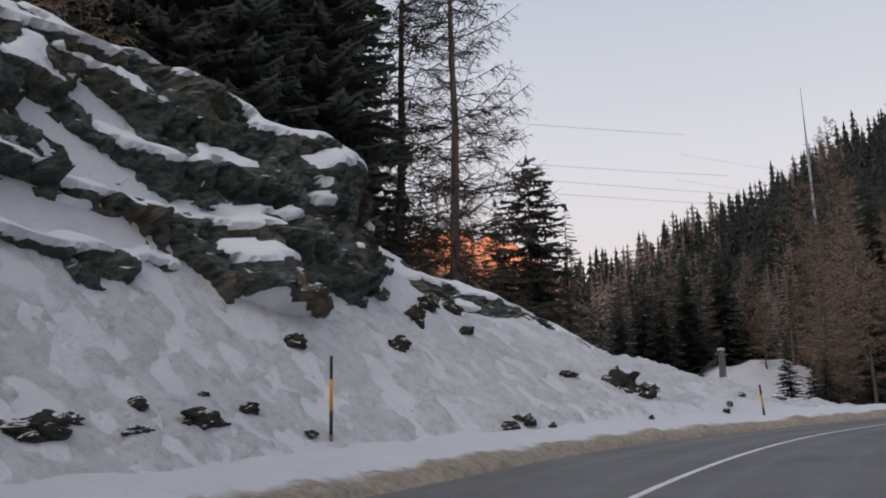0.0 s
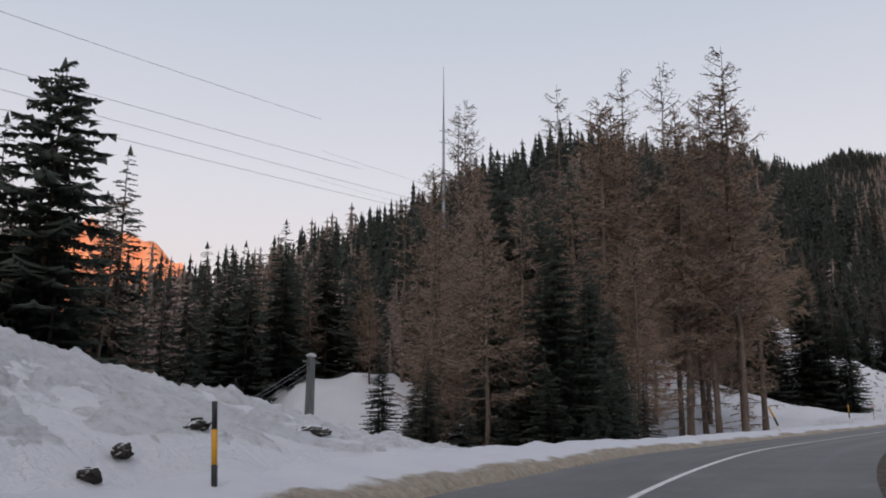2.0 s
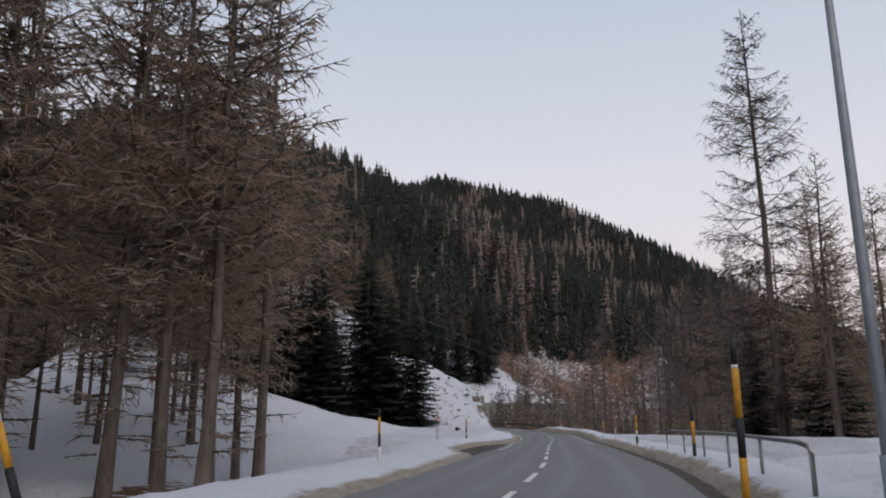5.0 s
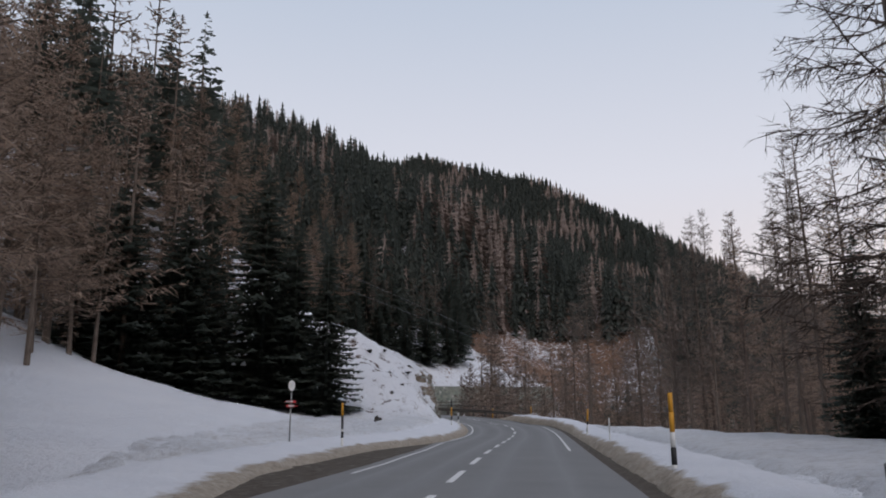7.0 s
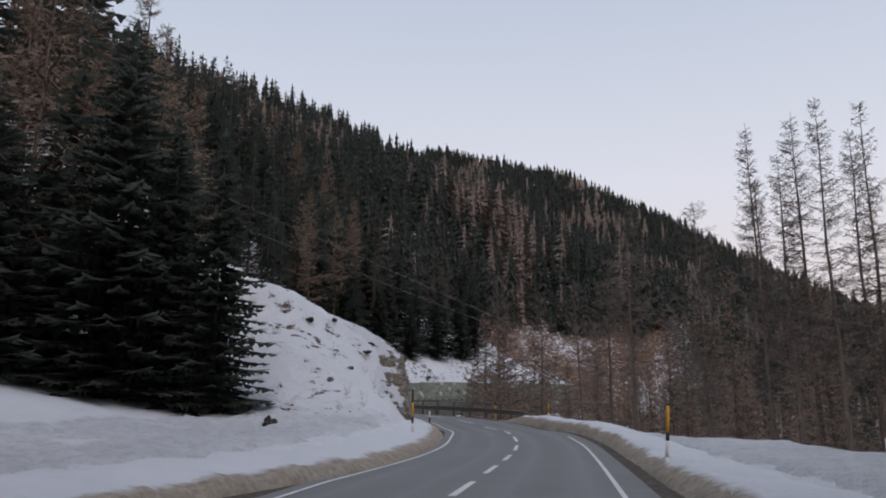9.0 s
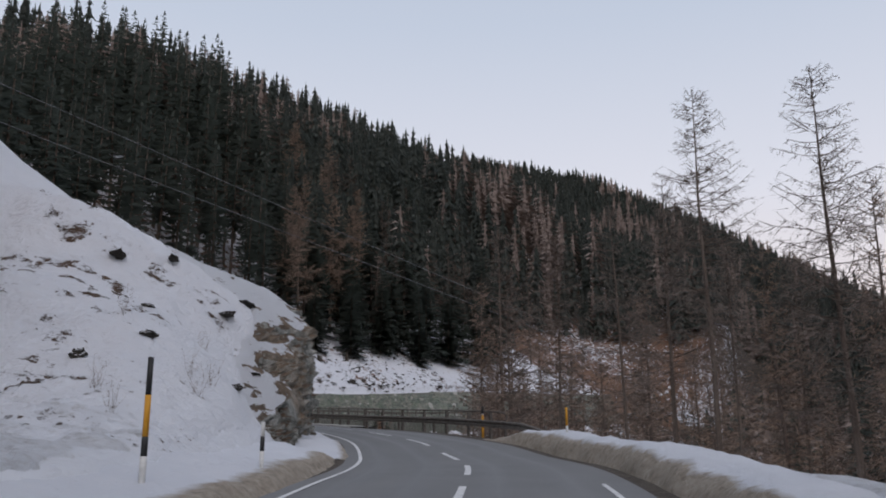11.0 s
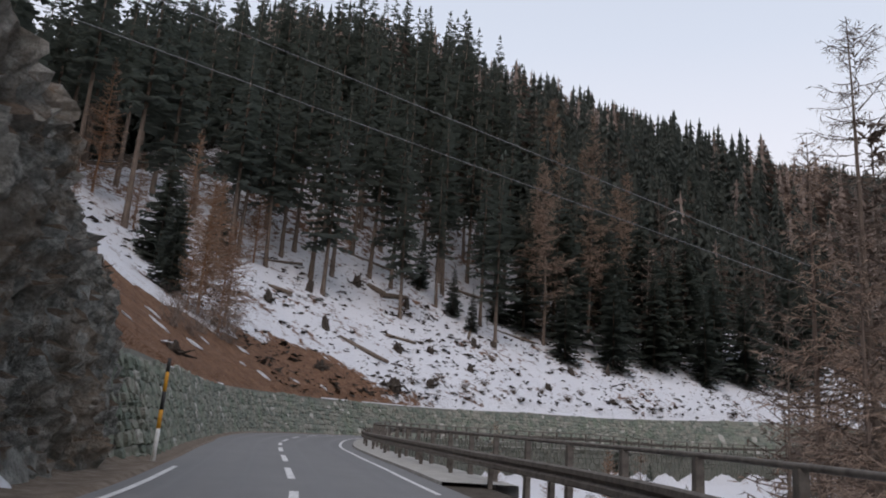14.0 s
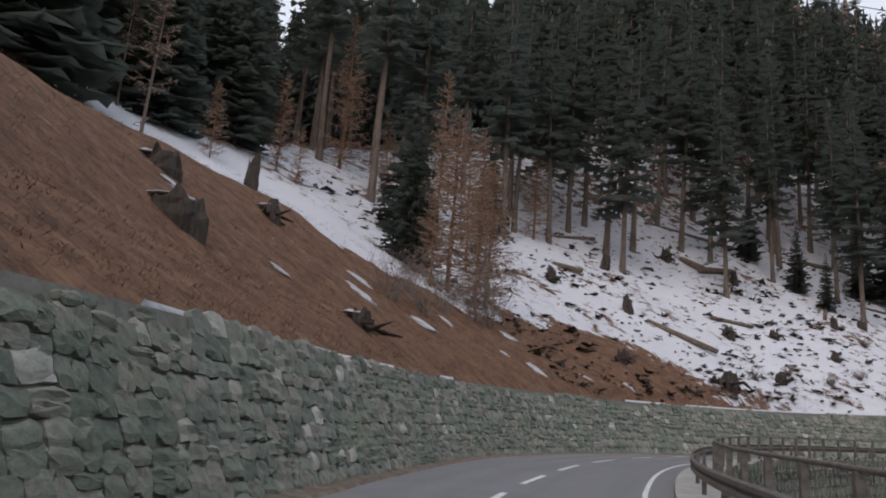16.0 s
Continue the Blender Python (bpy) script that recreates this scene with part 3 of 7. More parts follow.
def ground_z(x, y):
    x, y = np.asarray(x, float), np.asarray(y, float)
    shape = x.shape
    x, y = x.ravel(), y.ravel()
    s, d, z = station(x, y)
    near = z + np.where(d < 0, table(LEFT, LD, s, -d), table(RIGHT, RD, s, d))
    far = np.full(len(x), -60.0)
    for crest in CRESTS:
        c = np.array(crest, float)
        for a, b in zip(c, c[1:]):
            v = (b - a)[:2]
            t = np.clip(((x - a[0]) * v[0] + (y - a[1]) * v[1]) / (v @ v), 0, 1)
            q = a[2] + t * (b[2] - a[2]) - 0.62 * np.hypot(x - a[0] - t * v[0], y - a[1] - t * v[1])
            far = np.maximum(far, q)
    far = far + 5 * waves(x * 0.12, y * 0.12)
    w = np.where(d < 0, np.clip((-d - 38) / 45, 0, 1), np.clip((d - 30) / 150, 0, 1))
    w = w * w * (3 - 2 * w)
    ad = np.abs(d)
    rough = np.clip((ad - 6) / 10, 0, 1) * 0.45 * waves(x, y) + np.clip((ad - 4.6) / 3, 0, 1) * 0.10 * waves(2.3 * x, 2.1 * y)
    mound = (6.5 + 2.2 * waves(x * 2.2, y * 2.2)) * np.exp(-((x - 35) ** 2 / (2 * 9.0**2) + (y - 104) ** 2 / (2 * 7.5**2)))
    lumps = mound + np.clip((ad - 5.2) / 2, 0, 1) * np.clip((26 - ad) / 6, 0, 1) * (0.05 * waves(3.1 * x + 2 * y, 3.4 * y - 1.5 * x) + 0.045 * np.abs(waves(6.3 * x - 3 * y, 5.7 * y + 2.6 * x)))
    trench = np.where(d < 0, 0.35 + 0.4 * extra(s), 0.35) * np.clip((6.3 + np.where(d < 0, extra(s), 0) - ad) / 1.3, 0, 1) * np.where((s > 186) & (d < 0), 0.5, 1.0)
    return (near * (1 - w) + far * w + rough + lumps - trench).reshape(shape)


def gz(x, y):
    return float(ground_z(np.array([x]), np.array([y]))[0])


# ---- ground: one sheet out to the horizon ----
def build_ground():
    ring = np.array([14, 30, 50, 75, 105, 140, 180, 225, 280, 340, 420, 520, 650, 800, 1000, 1300, 1700, 2200])
    gx = np.r_[-45 - ring[::-1], np.arange(-45, -15, 1.25), np.arange(-15, 30, 0.42), np.arange(30, 330.1, 1.25), 330 + ring]
    gy = np.r_[-60 - ring[::-1], np.arange(-60, 0, 1.25), np.arange(0, 52, 0.42), np.arange(52, 330.1, 1.25), 330 + ring]
    X, Y = np.meshgrid(gx, gy)
    Z = ground_z(X, Y)
    s, d, _ = station(X, Y)
    x, y = X.ravel(), Y.ravel()
    # how bare the ground is: the brown bank above the wall, litter under the woods
    bare = np.full(len(x), 0.18)
    bank = np.clip((s - 204) / 8, 0, 1) * np.clip((286 - s + 0.9 * (d + 5)) / 10, 0, 1) * (d < -4.5)
    bank *= np.clip(1 - (-d - 5 - np.interp(s, [204, 230, 240, 247, 256, 268, 290], [40, 24, 18, 8.5, 7.5, 10, 1]) - 3.5 * waves(2.6 * x, 2.4 * y)) / 3, 0, 1)
    bare = np.maximum(bare, (0.82 + 0.26 * waves(x * 1.4, y * 1.4)) * bank)
    clear = (s > 255) & (d < -5) & (d > -46)
    bare = np.maximum(bare, np.where(clear, 0.35 + 0.16 * waves(x * 2, y * 2), 0))
    wood = np.clip((np.abs(d) - 24) / 20, 0, 1)
    bare = np.maximum(bare, wood * (0.47 + 0.14 * waves(x, y)))
    bare = np.maximum(bare, np.where((np.abs(d) > 56) | (s > 400), 0.58 + 0.16 * waves(x * 0.6, y * 0.6), 0))
    bare = np.where((d > 13) & (d < 60) & (s > 110), 0.30 + 0.16 * waves(x, y), bare)
    bare = np.maximum(bare, np.where((s > 104) & (s < 120) & (d < -14) & (d > -21), 0.45 + 0.3 * waves(x, y), 0))
    bare = np.where((d > 4) & (d < 12) & (s < 185), 0.03, bare)
    bare = np.where((d < -4) & (d > -14) & (s < 196), 0.06, bare)
    bare = np.where((x > 12) & (x < 42) & (y > 74) & (y < 114), 0.26 + 0.16 * waves(x * 2, y * 2), bare)
    litter = np.clip((np.abs(d) - 40) / 25, 0, 1)
    bare = np.maximum(bare, np.where(np.abs(d) > 75, 0.72 + 0.16 * waves(x * 0.6, y * 0.6), 0))
    nx, ny = len(gx), len(gy)
    i = np.arange(nx * ny).reshape(ny, nx)
    faces = np.stack([i[:-1, :-1], i[:-1, 1:], i[1:, 1:], i[1:, :-1]], -1).reshape(-1, 4)
    ob = new("ground", mesh("ground", np.stack([x, y, Z.ravel()], -1).tolist(), faces.tolist(), MAT["ground"], True, {"bare": bare, "litter": litter}))
    return tagged(ob, "snow-covered hillside with brown grass and needle litter showing", "ground", kind="structure")


def ribbon(name, s, cols, material, attrs=None, smooth=True, jitter=None):
    """A strip along the road. cols: functions or numbers d and h of s for each line of points."""
    rows = []
    for d, h in cols:
        dd = d(s) if callable(d) else np.full(len(s), float(d))
        hh = h(s) if callable(h) else np.full(len(s), float(h))
        rows.append(at(s, dd, hh))
    v = np.stack(rows, 1)
    if jitter is not None:
        v = jitter(v)
    n, m = v.shape[:2]
    i = np.arange(n * m).reshape(n, m)
    faces = np.stack([i[:-1, :-1], i[:-1, 1:], i[1:, 1:], i[1:, :-1]], -1).reshape(-1, 4)
    at_ = {k: np.tile(np.array(vals, float), n) for k, vals in (attrs or {}).items()}
    return new(name, mesh(name, v.reshape(-1, 3).tolist(), faces.tolist(), material, smooth, at_))


def build_road():
    s = np.arange(-70, 420, 1.0)
    ds = np.linspace(-3.6, 3.6, 25)
    track = [max(math.exp(-((abs(d) - 0.85) / 0.32) ** 2), math.exp(-((abs(d) - 2.35) / 0.32) ** 2)) for d in ds]
    road = ribbon("road", s, [((lambda e: lambda q: e * (half(q) / 3.6 if e < 0 else 1.0))(d), 0.02 - 0.012 * abs(d)) for d in ds], MAT["asphalt"], {"track": track})
    worn = np.repeat(np.interp(s, [-70, 40, 90, 420], [0, 0, 1, 1]), len(ds))
    road.data.attributes.new("worn", "FLOAT", "POINT").data.foreach_set("value", worn.astype(np.float32))
    tagged(road, "grey asphalt mountain road with worn wheel tracks", "road", kind="structure")

    def line(s0, s1, d, w):
        q = np.linspace(s0, s1, max(2, int((s1 - s0) / 0.8) + 1))
        lift = 0.026 - 0.012 * abs(d) + (0.006 if d < -1 else 0.0)
        run = (lambda v: -half(v) + 0.45) if d < -1 else (lambda v: d + (np.interp(v, [150, 175], [0, 0.28]) if d == 0 else 0.0) + 0 * v)
        ob = ribbon("road_marking", q, [(lambda v: run(v) - w / 2, lift), (lambda v: run(v) + w / 2, lift)], MAT["paint"], smooth=False)
        tagged(ob, "worn white painted line on the asphalt", "road marking", "road markings", "structure")

    line(-70, 79, 0, 0.14)
    s0 = 82.5
    while s0 < 400:
        line(s0, s0 + 3.6, 0.0, 0.15)
        s0 += 6.4
    line(118, 206, -3.05, 0.11)
    line(130, 170, 2.98, 0.10)
    line(203, 420, 2.98, 0.12)


build_ground()
build_road()


# ---- trees ----
def flat_mesh(name, tris, material, index=None):
    """A mesh from an array of triangles (n, 3, 3)."""
    tris = np.asarray(tris, np.float32)
    n = len(tris)
    me = bpy.data.meshes.new(name)
    me.vertices.add(3 * n)
    me.vertices.foreach_set("co", tris.ravel())
    me.loops.add(3 * n)
    me.loops.foreach_set("vertex_index", np.arange(3 * n, dtype=np.int32))
    me.polygons.add(n)
    me.polygons.foreach_set("loop_start", np.arange(0, 3 * n, 3, dtype=np.int32))
    for m in material if isinstance(material, (list, tuple)) else [material]:
        me.materials.append(m)
    if index is not None:
        me.polygons.foreach_set("material_index", np.asarray(index, np.int32))
    me.update(calc_edges=True)
    return me


def trunk_tris(rng, h, r, sides=8, levels=9, bend=0.012):
    zs = np.linspace(-0.5, h, levels)
    ox, oy = np.cumsum(rng.normal(0, bend * h / levels, (2, levels)), axis=1)
    rad = r * np.clip(1 - np.clip(zs, 0, h) / h, 0.03, 1) ** 0.8 * np.where(zs < 0.6, 1.3, 1.0)
    a = np.linspace(0, 2 * np.pi, sides, endpoint=False)
    ring = np.stack([ox[:, None] + rad[:, None] * np.cos(a), oy[:, None] + rad[:, None] * np.sin(a), np.repeat(zs[:, None], sides, 1)], -1)
    p, q = ring[:-1], ring[1:]
    pn, qn = np.roll(p, -1, 1), np.roll(q, -1, 1)
    tris = np.concatenate([np.stack([p, pn, qn], -2).reshape(-1, 3, 3), np.stack([p, qn, q], -2).reshape(-1, 3, 3)])
    return tris, (zs, ox, oy)


def spruce_tris(rng, h, wide=0.17, gap=0.5, per=8, sprays=7, low=0.04, taper=0.82, vary=0.23, spray=1.0):
    """Branch sprays of a spruce: drooping limbs with side twigs."""
    out = []
    z = low * h
    while z < h * 0.985:
        u = z / h
        n = max(4, int(per * (1 - 0.45 * u)))
        a0 = rng.uniform(0, 6.28)
        for k in range(n):
            if rng.random() < 0.07:
                continue
            a = a0 + 6.283 * k / n + rng.normal(0, 0.2)
            L = wide * h * (1 - u) ** taper * rng.uniform(0.95 - vary, 0.95 + vary) * (0.75 + 0.25 * min(1, u / 0.12)) + 0.18
            dirn, side = np.array([math.cos(a), math.sin(a), 0]), np.array([-math.sin(a), math.cos(a), 0])
            dip = rng.uniform(0.18, 0.42) * (1.15 - 0.9 * u)
            zz = z + rng.uniform(-0.75, 0.75) * gap
            f = np.linspace(0.08, 1, sprays + 1)
            spine = np.array([dirn * L * t + np.array([0, 0, zz - dip * L * (t - 0.45 * t * t)]) for t in f])
            for i in range(sprays):
                p, q = spine[i], spine[i + 1]
                w = spray * L * (0.20 + 0.16 * math.sin(3.1 * f[i] ** 0.8)) * rng.uniform(0.7, 1.2)
                hang = rng.uniform(0.10, 0.38) * w
                for sg in (-1, 1):
                    tip = p + sg * side * w + dirn * w * rng.uniform(0.25, 0.8) - np.array([0, 0, hang])
                    out.append((p - dirn * 0.03 * L, q + dirn * 0.04 * L, tip))
                if sprays > 4:
                    m = (p + q) / 2
                    out.append((p, q, m + np.array([rng.normal(0, 0.05), rng.normal(0, 0.05), -rng.uniform(0.15, 0.42) * (0.4 + 0.5 * (1 - f[i]) * L)])))
            out.append((spine[-2] + side * 0.06 * L, spine[-2] - side * 0.06 * L, spine[-1] + dirn * 0.1 * L + np.array([0, 0, 0.03 * L])))
        z += gap * rng.uniform(0.75, 1.25) * (1 - 0.35 * u)
    top = np.array([0, 0, h])
    for k in range(5):
        a = 1.257 * k
        out.append((top + np.array([0, 0, 0.25]), top + np.array([math.cos(a) * 0.22, math.sin(a) * 0.22, -0.5]), top + np.array([math.cos(a + 1.2) * 0.2, math.sin(a + 1.2) * 0.2, -0.5])))
    return np.array(out)


def larch_tris(rng, h, wide=0.15, limbs=120, twigs=22, low=0.22, thin=0.012, dead=18, droop=0.25, sub=3, least=5):
    """Bare larch: thin limbs that dip and rise, hung with fine twigs. Returns limbs and twigs."""
    wood, fine = [], []

    def blade(p, q, w, store):
        d = q - p
        s = np.cross(d, rng.normal(0, 1, 3))
        n = np.linalg.norm(s)
        if n < 1e-6:
            return
        s = s / n * w
        store.append((p - s, p + s, q))

    for k in range(limbs + dead):
        is_dead = k >= limbs
        u = rng.uniform(0.06, low) if is_dead else low + (0.985 - low) * rng.random() ** 0.9
        z, a = u * h, rng.uniform(0, 6.283)
        v = (u - low) / (1 - low) if not is_dead else 0
        L = wide * h * (1 - v) ** 0.75 * (0.55 + 0.45 * min(1, v / 0.12 + 0.3)) * rng.uniform(0.6, 1.15) + 0.25
        if is_dead:
            L *= rng.uniform(0.3, 0.6)
        dirn = np.array([math.cos(a), math.sin(a), 0])
        side = np.array([-math.sin(a), math.cos(a), 0])
        steep = rng.uniform(-droop, droop * 0.35) + 0.5 * v * v
        kink = rng.normal(0, 0.06, 5)
        f = np.linspace(0, 1, 5)
        sp = np.array([dirn * L * t + side * L * kink[i] * t + np.array([0, 0, z + steep * L * t + (0.28 * L * t * t if not is_dead else 0)]) for i, t in enumerate(f)])
        for i in range(4):
            blade(sp[i], sp[i + 1] + (sp[i + 1] - sp[i]) * 0.3, (thin * 1.6 + 0.006 * L) * (1 - 0.7 * f[i]), wood)
            if sub > 1:
                blade(sp[i], sp[i + 1] + (sp[i + 1] - sp[i]) * 0.3, (thin * 1.6 + 0.006 * L) * (1 - 0.7 * f[i]), wood)
        m = twigs // 4 if is_dead else max(least, int(twigs * (0.35 + 0.65 * L / (wide * h))))
        for j in range(m):
            t = rng.uniform(0.12, 1.0)
            i = min(3, int(t * 4))
            p = sp[i] + (sp[i + 1] - sp[i]) * (t * 4 - i)
            b = (0.16 + 0.30 * (1 - t)) * L * rng.uniform(0.4, 1.15) + 0.12
            sg = rng.choice((-1, 1))
            way = dirn * rng.uniform(0.2, 1.0) + side * sg * rng.uniform(0.3, 1.0) + np.array([0, 0, rng.uniform(-0.75, 0.25)])
            q = p + way / np.linalg.norm(way) * b
            blade(p, q, thin * rng.uniform(0.7, 1.3), fine)
            for _ in range(sub):
                g = p + (q - p) * rng.uniform(0.15, 0.9)
                e = way + rng.normal(0, 0.7, 3) - np.array([0, 0, 0.25])
                blade(g, g + e / np.linalg.norm(e) * b * rng.uniform(0.25, 0.6), thin * rng.uniform(0.5, 0.95), fine)
    return np.array(wood), np.array(fine)


def spruce(rng, h, **kw):
    root = new("spruce")
    t, _ = trunk_tris(rng, h * 0.97, 0.0095 * h + 0.03)
    part("trunk", flat_mesh("spruce_trunk", t, MAT["bark"]), None, root, "grey-brown bark")
    part("crown", flat_mesh("spruce_crown", spruce_tris(rng, h, **kw), MAT["needles"]), None, root, "dense dark green needles")
    return tagged(root, "tall dark green spruce standing in the snow", "tree", "spruces")


def larch(rng, h, grey=False, thick=1.0, **kw):
    root = new("larch")
    t, _ = trunk_tris(rng, h, thick * (0.0062 if grey else 0.0088) * h + 0.02, bend=0.02)
    wood, fine = larch_tris(rng, h, **kw)
    part("trunk", flat_mesh("larch_trunk", np.concatenate([t, wood]), MAT["bark"]), None, root, "rough brown bark with thin limbs")
    part("crown", flat_mesh("larch_crown", fine, MAT["grey_twigs" if grey else "twigs"]), None, root, "bare reddish-brown twigs without needles")
    return tagged(root, "bare reddish-brown larch in winter", "tree", "larches")


rng = np.random.default_rng(7)
# patterns stand for the kinds; each is set in one place and copied to the others
SPRUCES = [spruce(rng, 20, wide=w, per=9, gap=0.5, sprays=4, taper=0.76, vary=0.3) for w in (0.215, 0.19, 0.235)]
NEAR_SPRUCES = [spruce(rng, 20, wide=w, per=10, gap=0.37, sprays=6, taper=0.72, vary=0.34, spray=0.62, low=0.03) for w in (0.205, 0.23)]
DENSE_SPRUCES = [spruce(rng, 20, wide=w, per=13, gap=0.27, sprays=8, taper=0.62, vary=0.38, spray=0.5, low=0.1) for w in (0.125, 0.14)]
BUSHY_SPRUCE = spruce(rng, 20, wide=0.165, per=9, gap=0.5, sprays=6, low=0.16, taper=0.45, vary=0.45, spray=0.8)
LEAN_SPRUCES = [spruce(rng, 20, wide=w, per=8, sprays=4, gap=0.6, low=lo) for w, lo in ((0.185, 0.2), (0.165, 0.26), (0.2, 0.12))]
LARCHES = [larch(rng, 20, wide=w, low=lo, limbs=n, twigs=22, thin=0.030, sub=2) for w, lo, n in ((0.20, 0.22, 140), (0.18, 0.26, 135), (0.215, 0.19, 145))]
TALL_LARCHES = [larch(rng, 20, grey=True, wide=w, low=lo, limbs=n, twigs=15, thin=0.022, droop=0.3, sub=2) for w, lo, n in ((0.15, 0.3, 90), (0.17, 0.25, 95), (0.13, 0.35, 85))]
OLD_LARCHES = [larch(rng, 20, grey=True, thick=1.7, wide=w, low=lo, limbs=165, twigs=30, thin=0.0165, droop=0.55, dead=36) for w, lo in ((0.21, 0.1), (0.19, 0.12))]
SPARSE_LARCHES = [larch(rng, 20, grey=True, thick=1.25, wide=w, low=lo, limbs=150, twigs=20, thin=0.012, droop=0.35, sub=3, dead=30) for w, lo in ((0.19, 0.36), (0.17, 0.42), (0.20, 0.3))]
SLIM_LARCHES = [larch(rng, 20, grey=True, thick=1.1, wide=w, low=lo, limbs=210, twigs=14, thin=0.013, droop=0.2, sub=2, dead=20) for w, lo in ((0.085, 0.28), (0.075, 0.34), (0.095, 0.25))]
SHADE_LARCHES = [larch(rng, 20, wide=w, low=lo, limbs=110, twigs=15, thin=0.026, dead=26, sub=2) for w, lo in ((0.165, 0.28), (0.145, 0.36), (0.18, 0.22))]
YOUNG_LARCHES = [larch(rng, 20, wide=w, low=0.06, limbs=130, twigs=12, thin=0.05, dead=0) for w in (0.19, 0.22)]
for ob in OLD_LARCHES:
    ob.children[0].data.materials[0], ob.children[1].data.materials[0] = MAT["old_bark"], MAT["old_twigs"]
for ob in YOUNG_LARCHES:
    ob.children[1].data.materials[0] = MAT["young_twigs"]
# near spruces get the needle colour lightened against their own shade
for ob in NEAR_SPRUCES:
    ob.children[1].data.materials[0] = MAT["bright_needles"]
# these crowns carry the twig colour darkened for shade
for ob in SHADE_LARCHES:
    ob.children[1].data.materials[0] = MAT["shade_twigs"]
HIGH_SPRUCES = [spruce(rng, 20, wide=w, per=7, sprays=4, gap=0.62, low=lo) for w, lo in ((0.15, 0.36), (0.135, 0.42), (0.16, 0.3))]
MID_LARCHES = [larch(rng, 20, wide=w, low=lo, limbs=66, twigs=11, thin=0.048, dead=6, sub=2) for w, lo in ((0.17, 0.18), (0.15, 0.26), (0.19, 0.15))]


# trees of the deeper wood, joined: each form is a set of triangles with the kind of each (0 bark, 1 crown)
def form(crown, trunk):
    return np.concatenate([trunk, crown]), np.r_[np.zeros(len(trunk), int), np.ones(len(crown), int)]


def back_larch(w, lo):
    a, b = larch_tris(rng, 20, wide=w, low=lo, limbs=60, twigs=9, thin=0.075, dead=0, sub=1)
    return form(b, np.concatenate([a, trunk_tris(rng, 20, 0.17, 5, 5)[0]]))


BACK_SPRUCES = [("spruce", form(spruce_tris(rng, 20, wide=w, per=7, sprays=3, gap=0.9, low=lo), trunk_tris(rng, 19, 0.2, 5, 4)[0])) for w, lo in ((0.19, 0.16), (0.17, 0.24), (0.205, 0.1))]
HIGH_BACK = [("spruce", form(spruce_tris(rng, 20, wide=w, per=7, sprays=3, gap=0.72, low=lo), trunk_tris(rng, 19, 0.2, 5, 4)[0])) for w, lo in ((0.15, 0.34), (0.135, 0.4))]
BACK_LARCHES = [("larch", back_larch(w, lo)) for w, lo in ((0.18, 0.16), (0.16, 0.22), (0.20, 0.13))]
WARM_LARCHES = [("brown_larch", f) for _, f in BACK_LARCHES]
BACK = {"spruce": [], "larch": [], "brown_larch": []}
USED = set()


def plant(pattern, x, y, h, lean=2.0, sink=0.25, yaw=None, fat=1.0):
    m = pose(x, y, gz(x, y) - sink, rng.normal(0, lean * 0.6), rng.normal(0, lean * 0.6), rng.uniform(0, 360) if yaw is None else yaw) @ Matrix.Diagonal((fat * h / 20 * rng.uniform(0.9, 1.1),) * 2 + (h / 20, 1))
    if isinstance(pattern, tuple):
        BACK[pattern[0]].append((pattern[1], np.array(m)))
        return None
    if pattern.name not in USED:
        USED.add(pattern.name)
        pattern.matrix_basis = m
        return pattern
    ob = copy_thing(pattern, Matrix())
    ob.matrix_basis = m
    return ob


def pick(some):
    return some[int(rng.integers(len(some)))]


# behind the rock at the start
plant(OLD_LARCHES[0], 0.35, 47.5, 33, 0.4)
plant(OLD_LARCHES[1], -2.6, 49.5, 33, 0.4)
for x, y, h in ((-6.6, 43, 32), (-8.6, 47, 33), (-10.0, 40, 31), (-13, 38.5, 31), (-7.0, 51, 32), (-11.5, 44.5, 32), (-16, 42, 31)):
    plant(pick(DENSE_SPRUCES), x, y, h, 1.0)
for x, y, h in ((-18, 39, 30), (-21, 46, 30), (-15, 50, 31), (-26, 50, 30)):
    plant(pick(DENSE_SPRUCES), x, y, h, 1.0)
for x, y, h in ((-17, 35, 22), (-24, 40, 24), (-9, 56, 28)):
    plant(pick(LARCHES), x, y, h)
plant(BUSHY_SPRUCE, 7.95, 84.5, 28, 0.5, fat=1.1)
plant(TALL_LARCHES[0], 2.7, 87.6, 26)
# the stand of old larches by the road
for x, y, h in ((70.6, 88.1, 33), (65.2, 84.3, 35), (64.2, 86.6, 34), (62.6, 88.8, 33), (60.3, 96.3, 32), (57.5, 91.5, 33), (53.5, 88.2, 33), (67.5, 92.5, 30), (73.5, 94.0, 27)):
    plant(pick(LARCHES), x, y, h, 1.0)
for x, y, h in ((64.1, 83.7, 38), (58.4, 91.1, 37.5), (50.5, 90.9, 35), (65.0, 93.2, 40), (48.0, 104.8, 34), (44.0, 98.0, 31)):
    plant(pick(TALL_LARCHES), x, y, h, 1.0)
for x, y, h in ((46.5, 82.0, 24), (43.0, 86.5, 26), (49.0, 92.0, 22), (39.5, 84.0, 20), (55.0, 99.0, 20), (46.0, 90.0, 17)):
    plant(pick(SPRUCES), x, y, h)
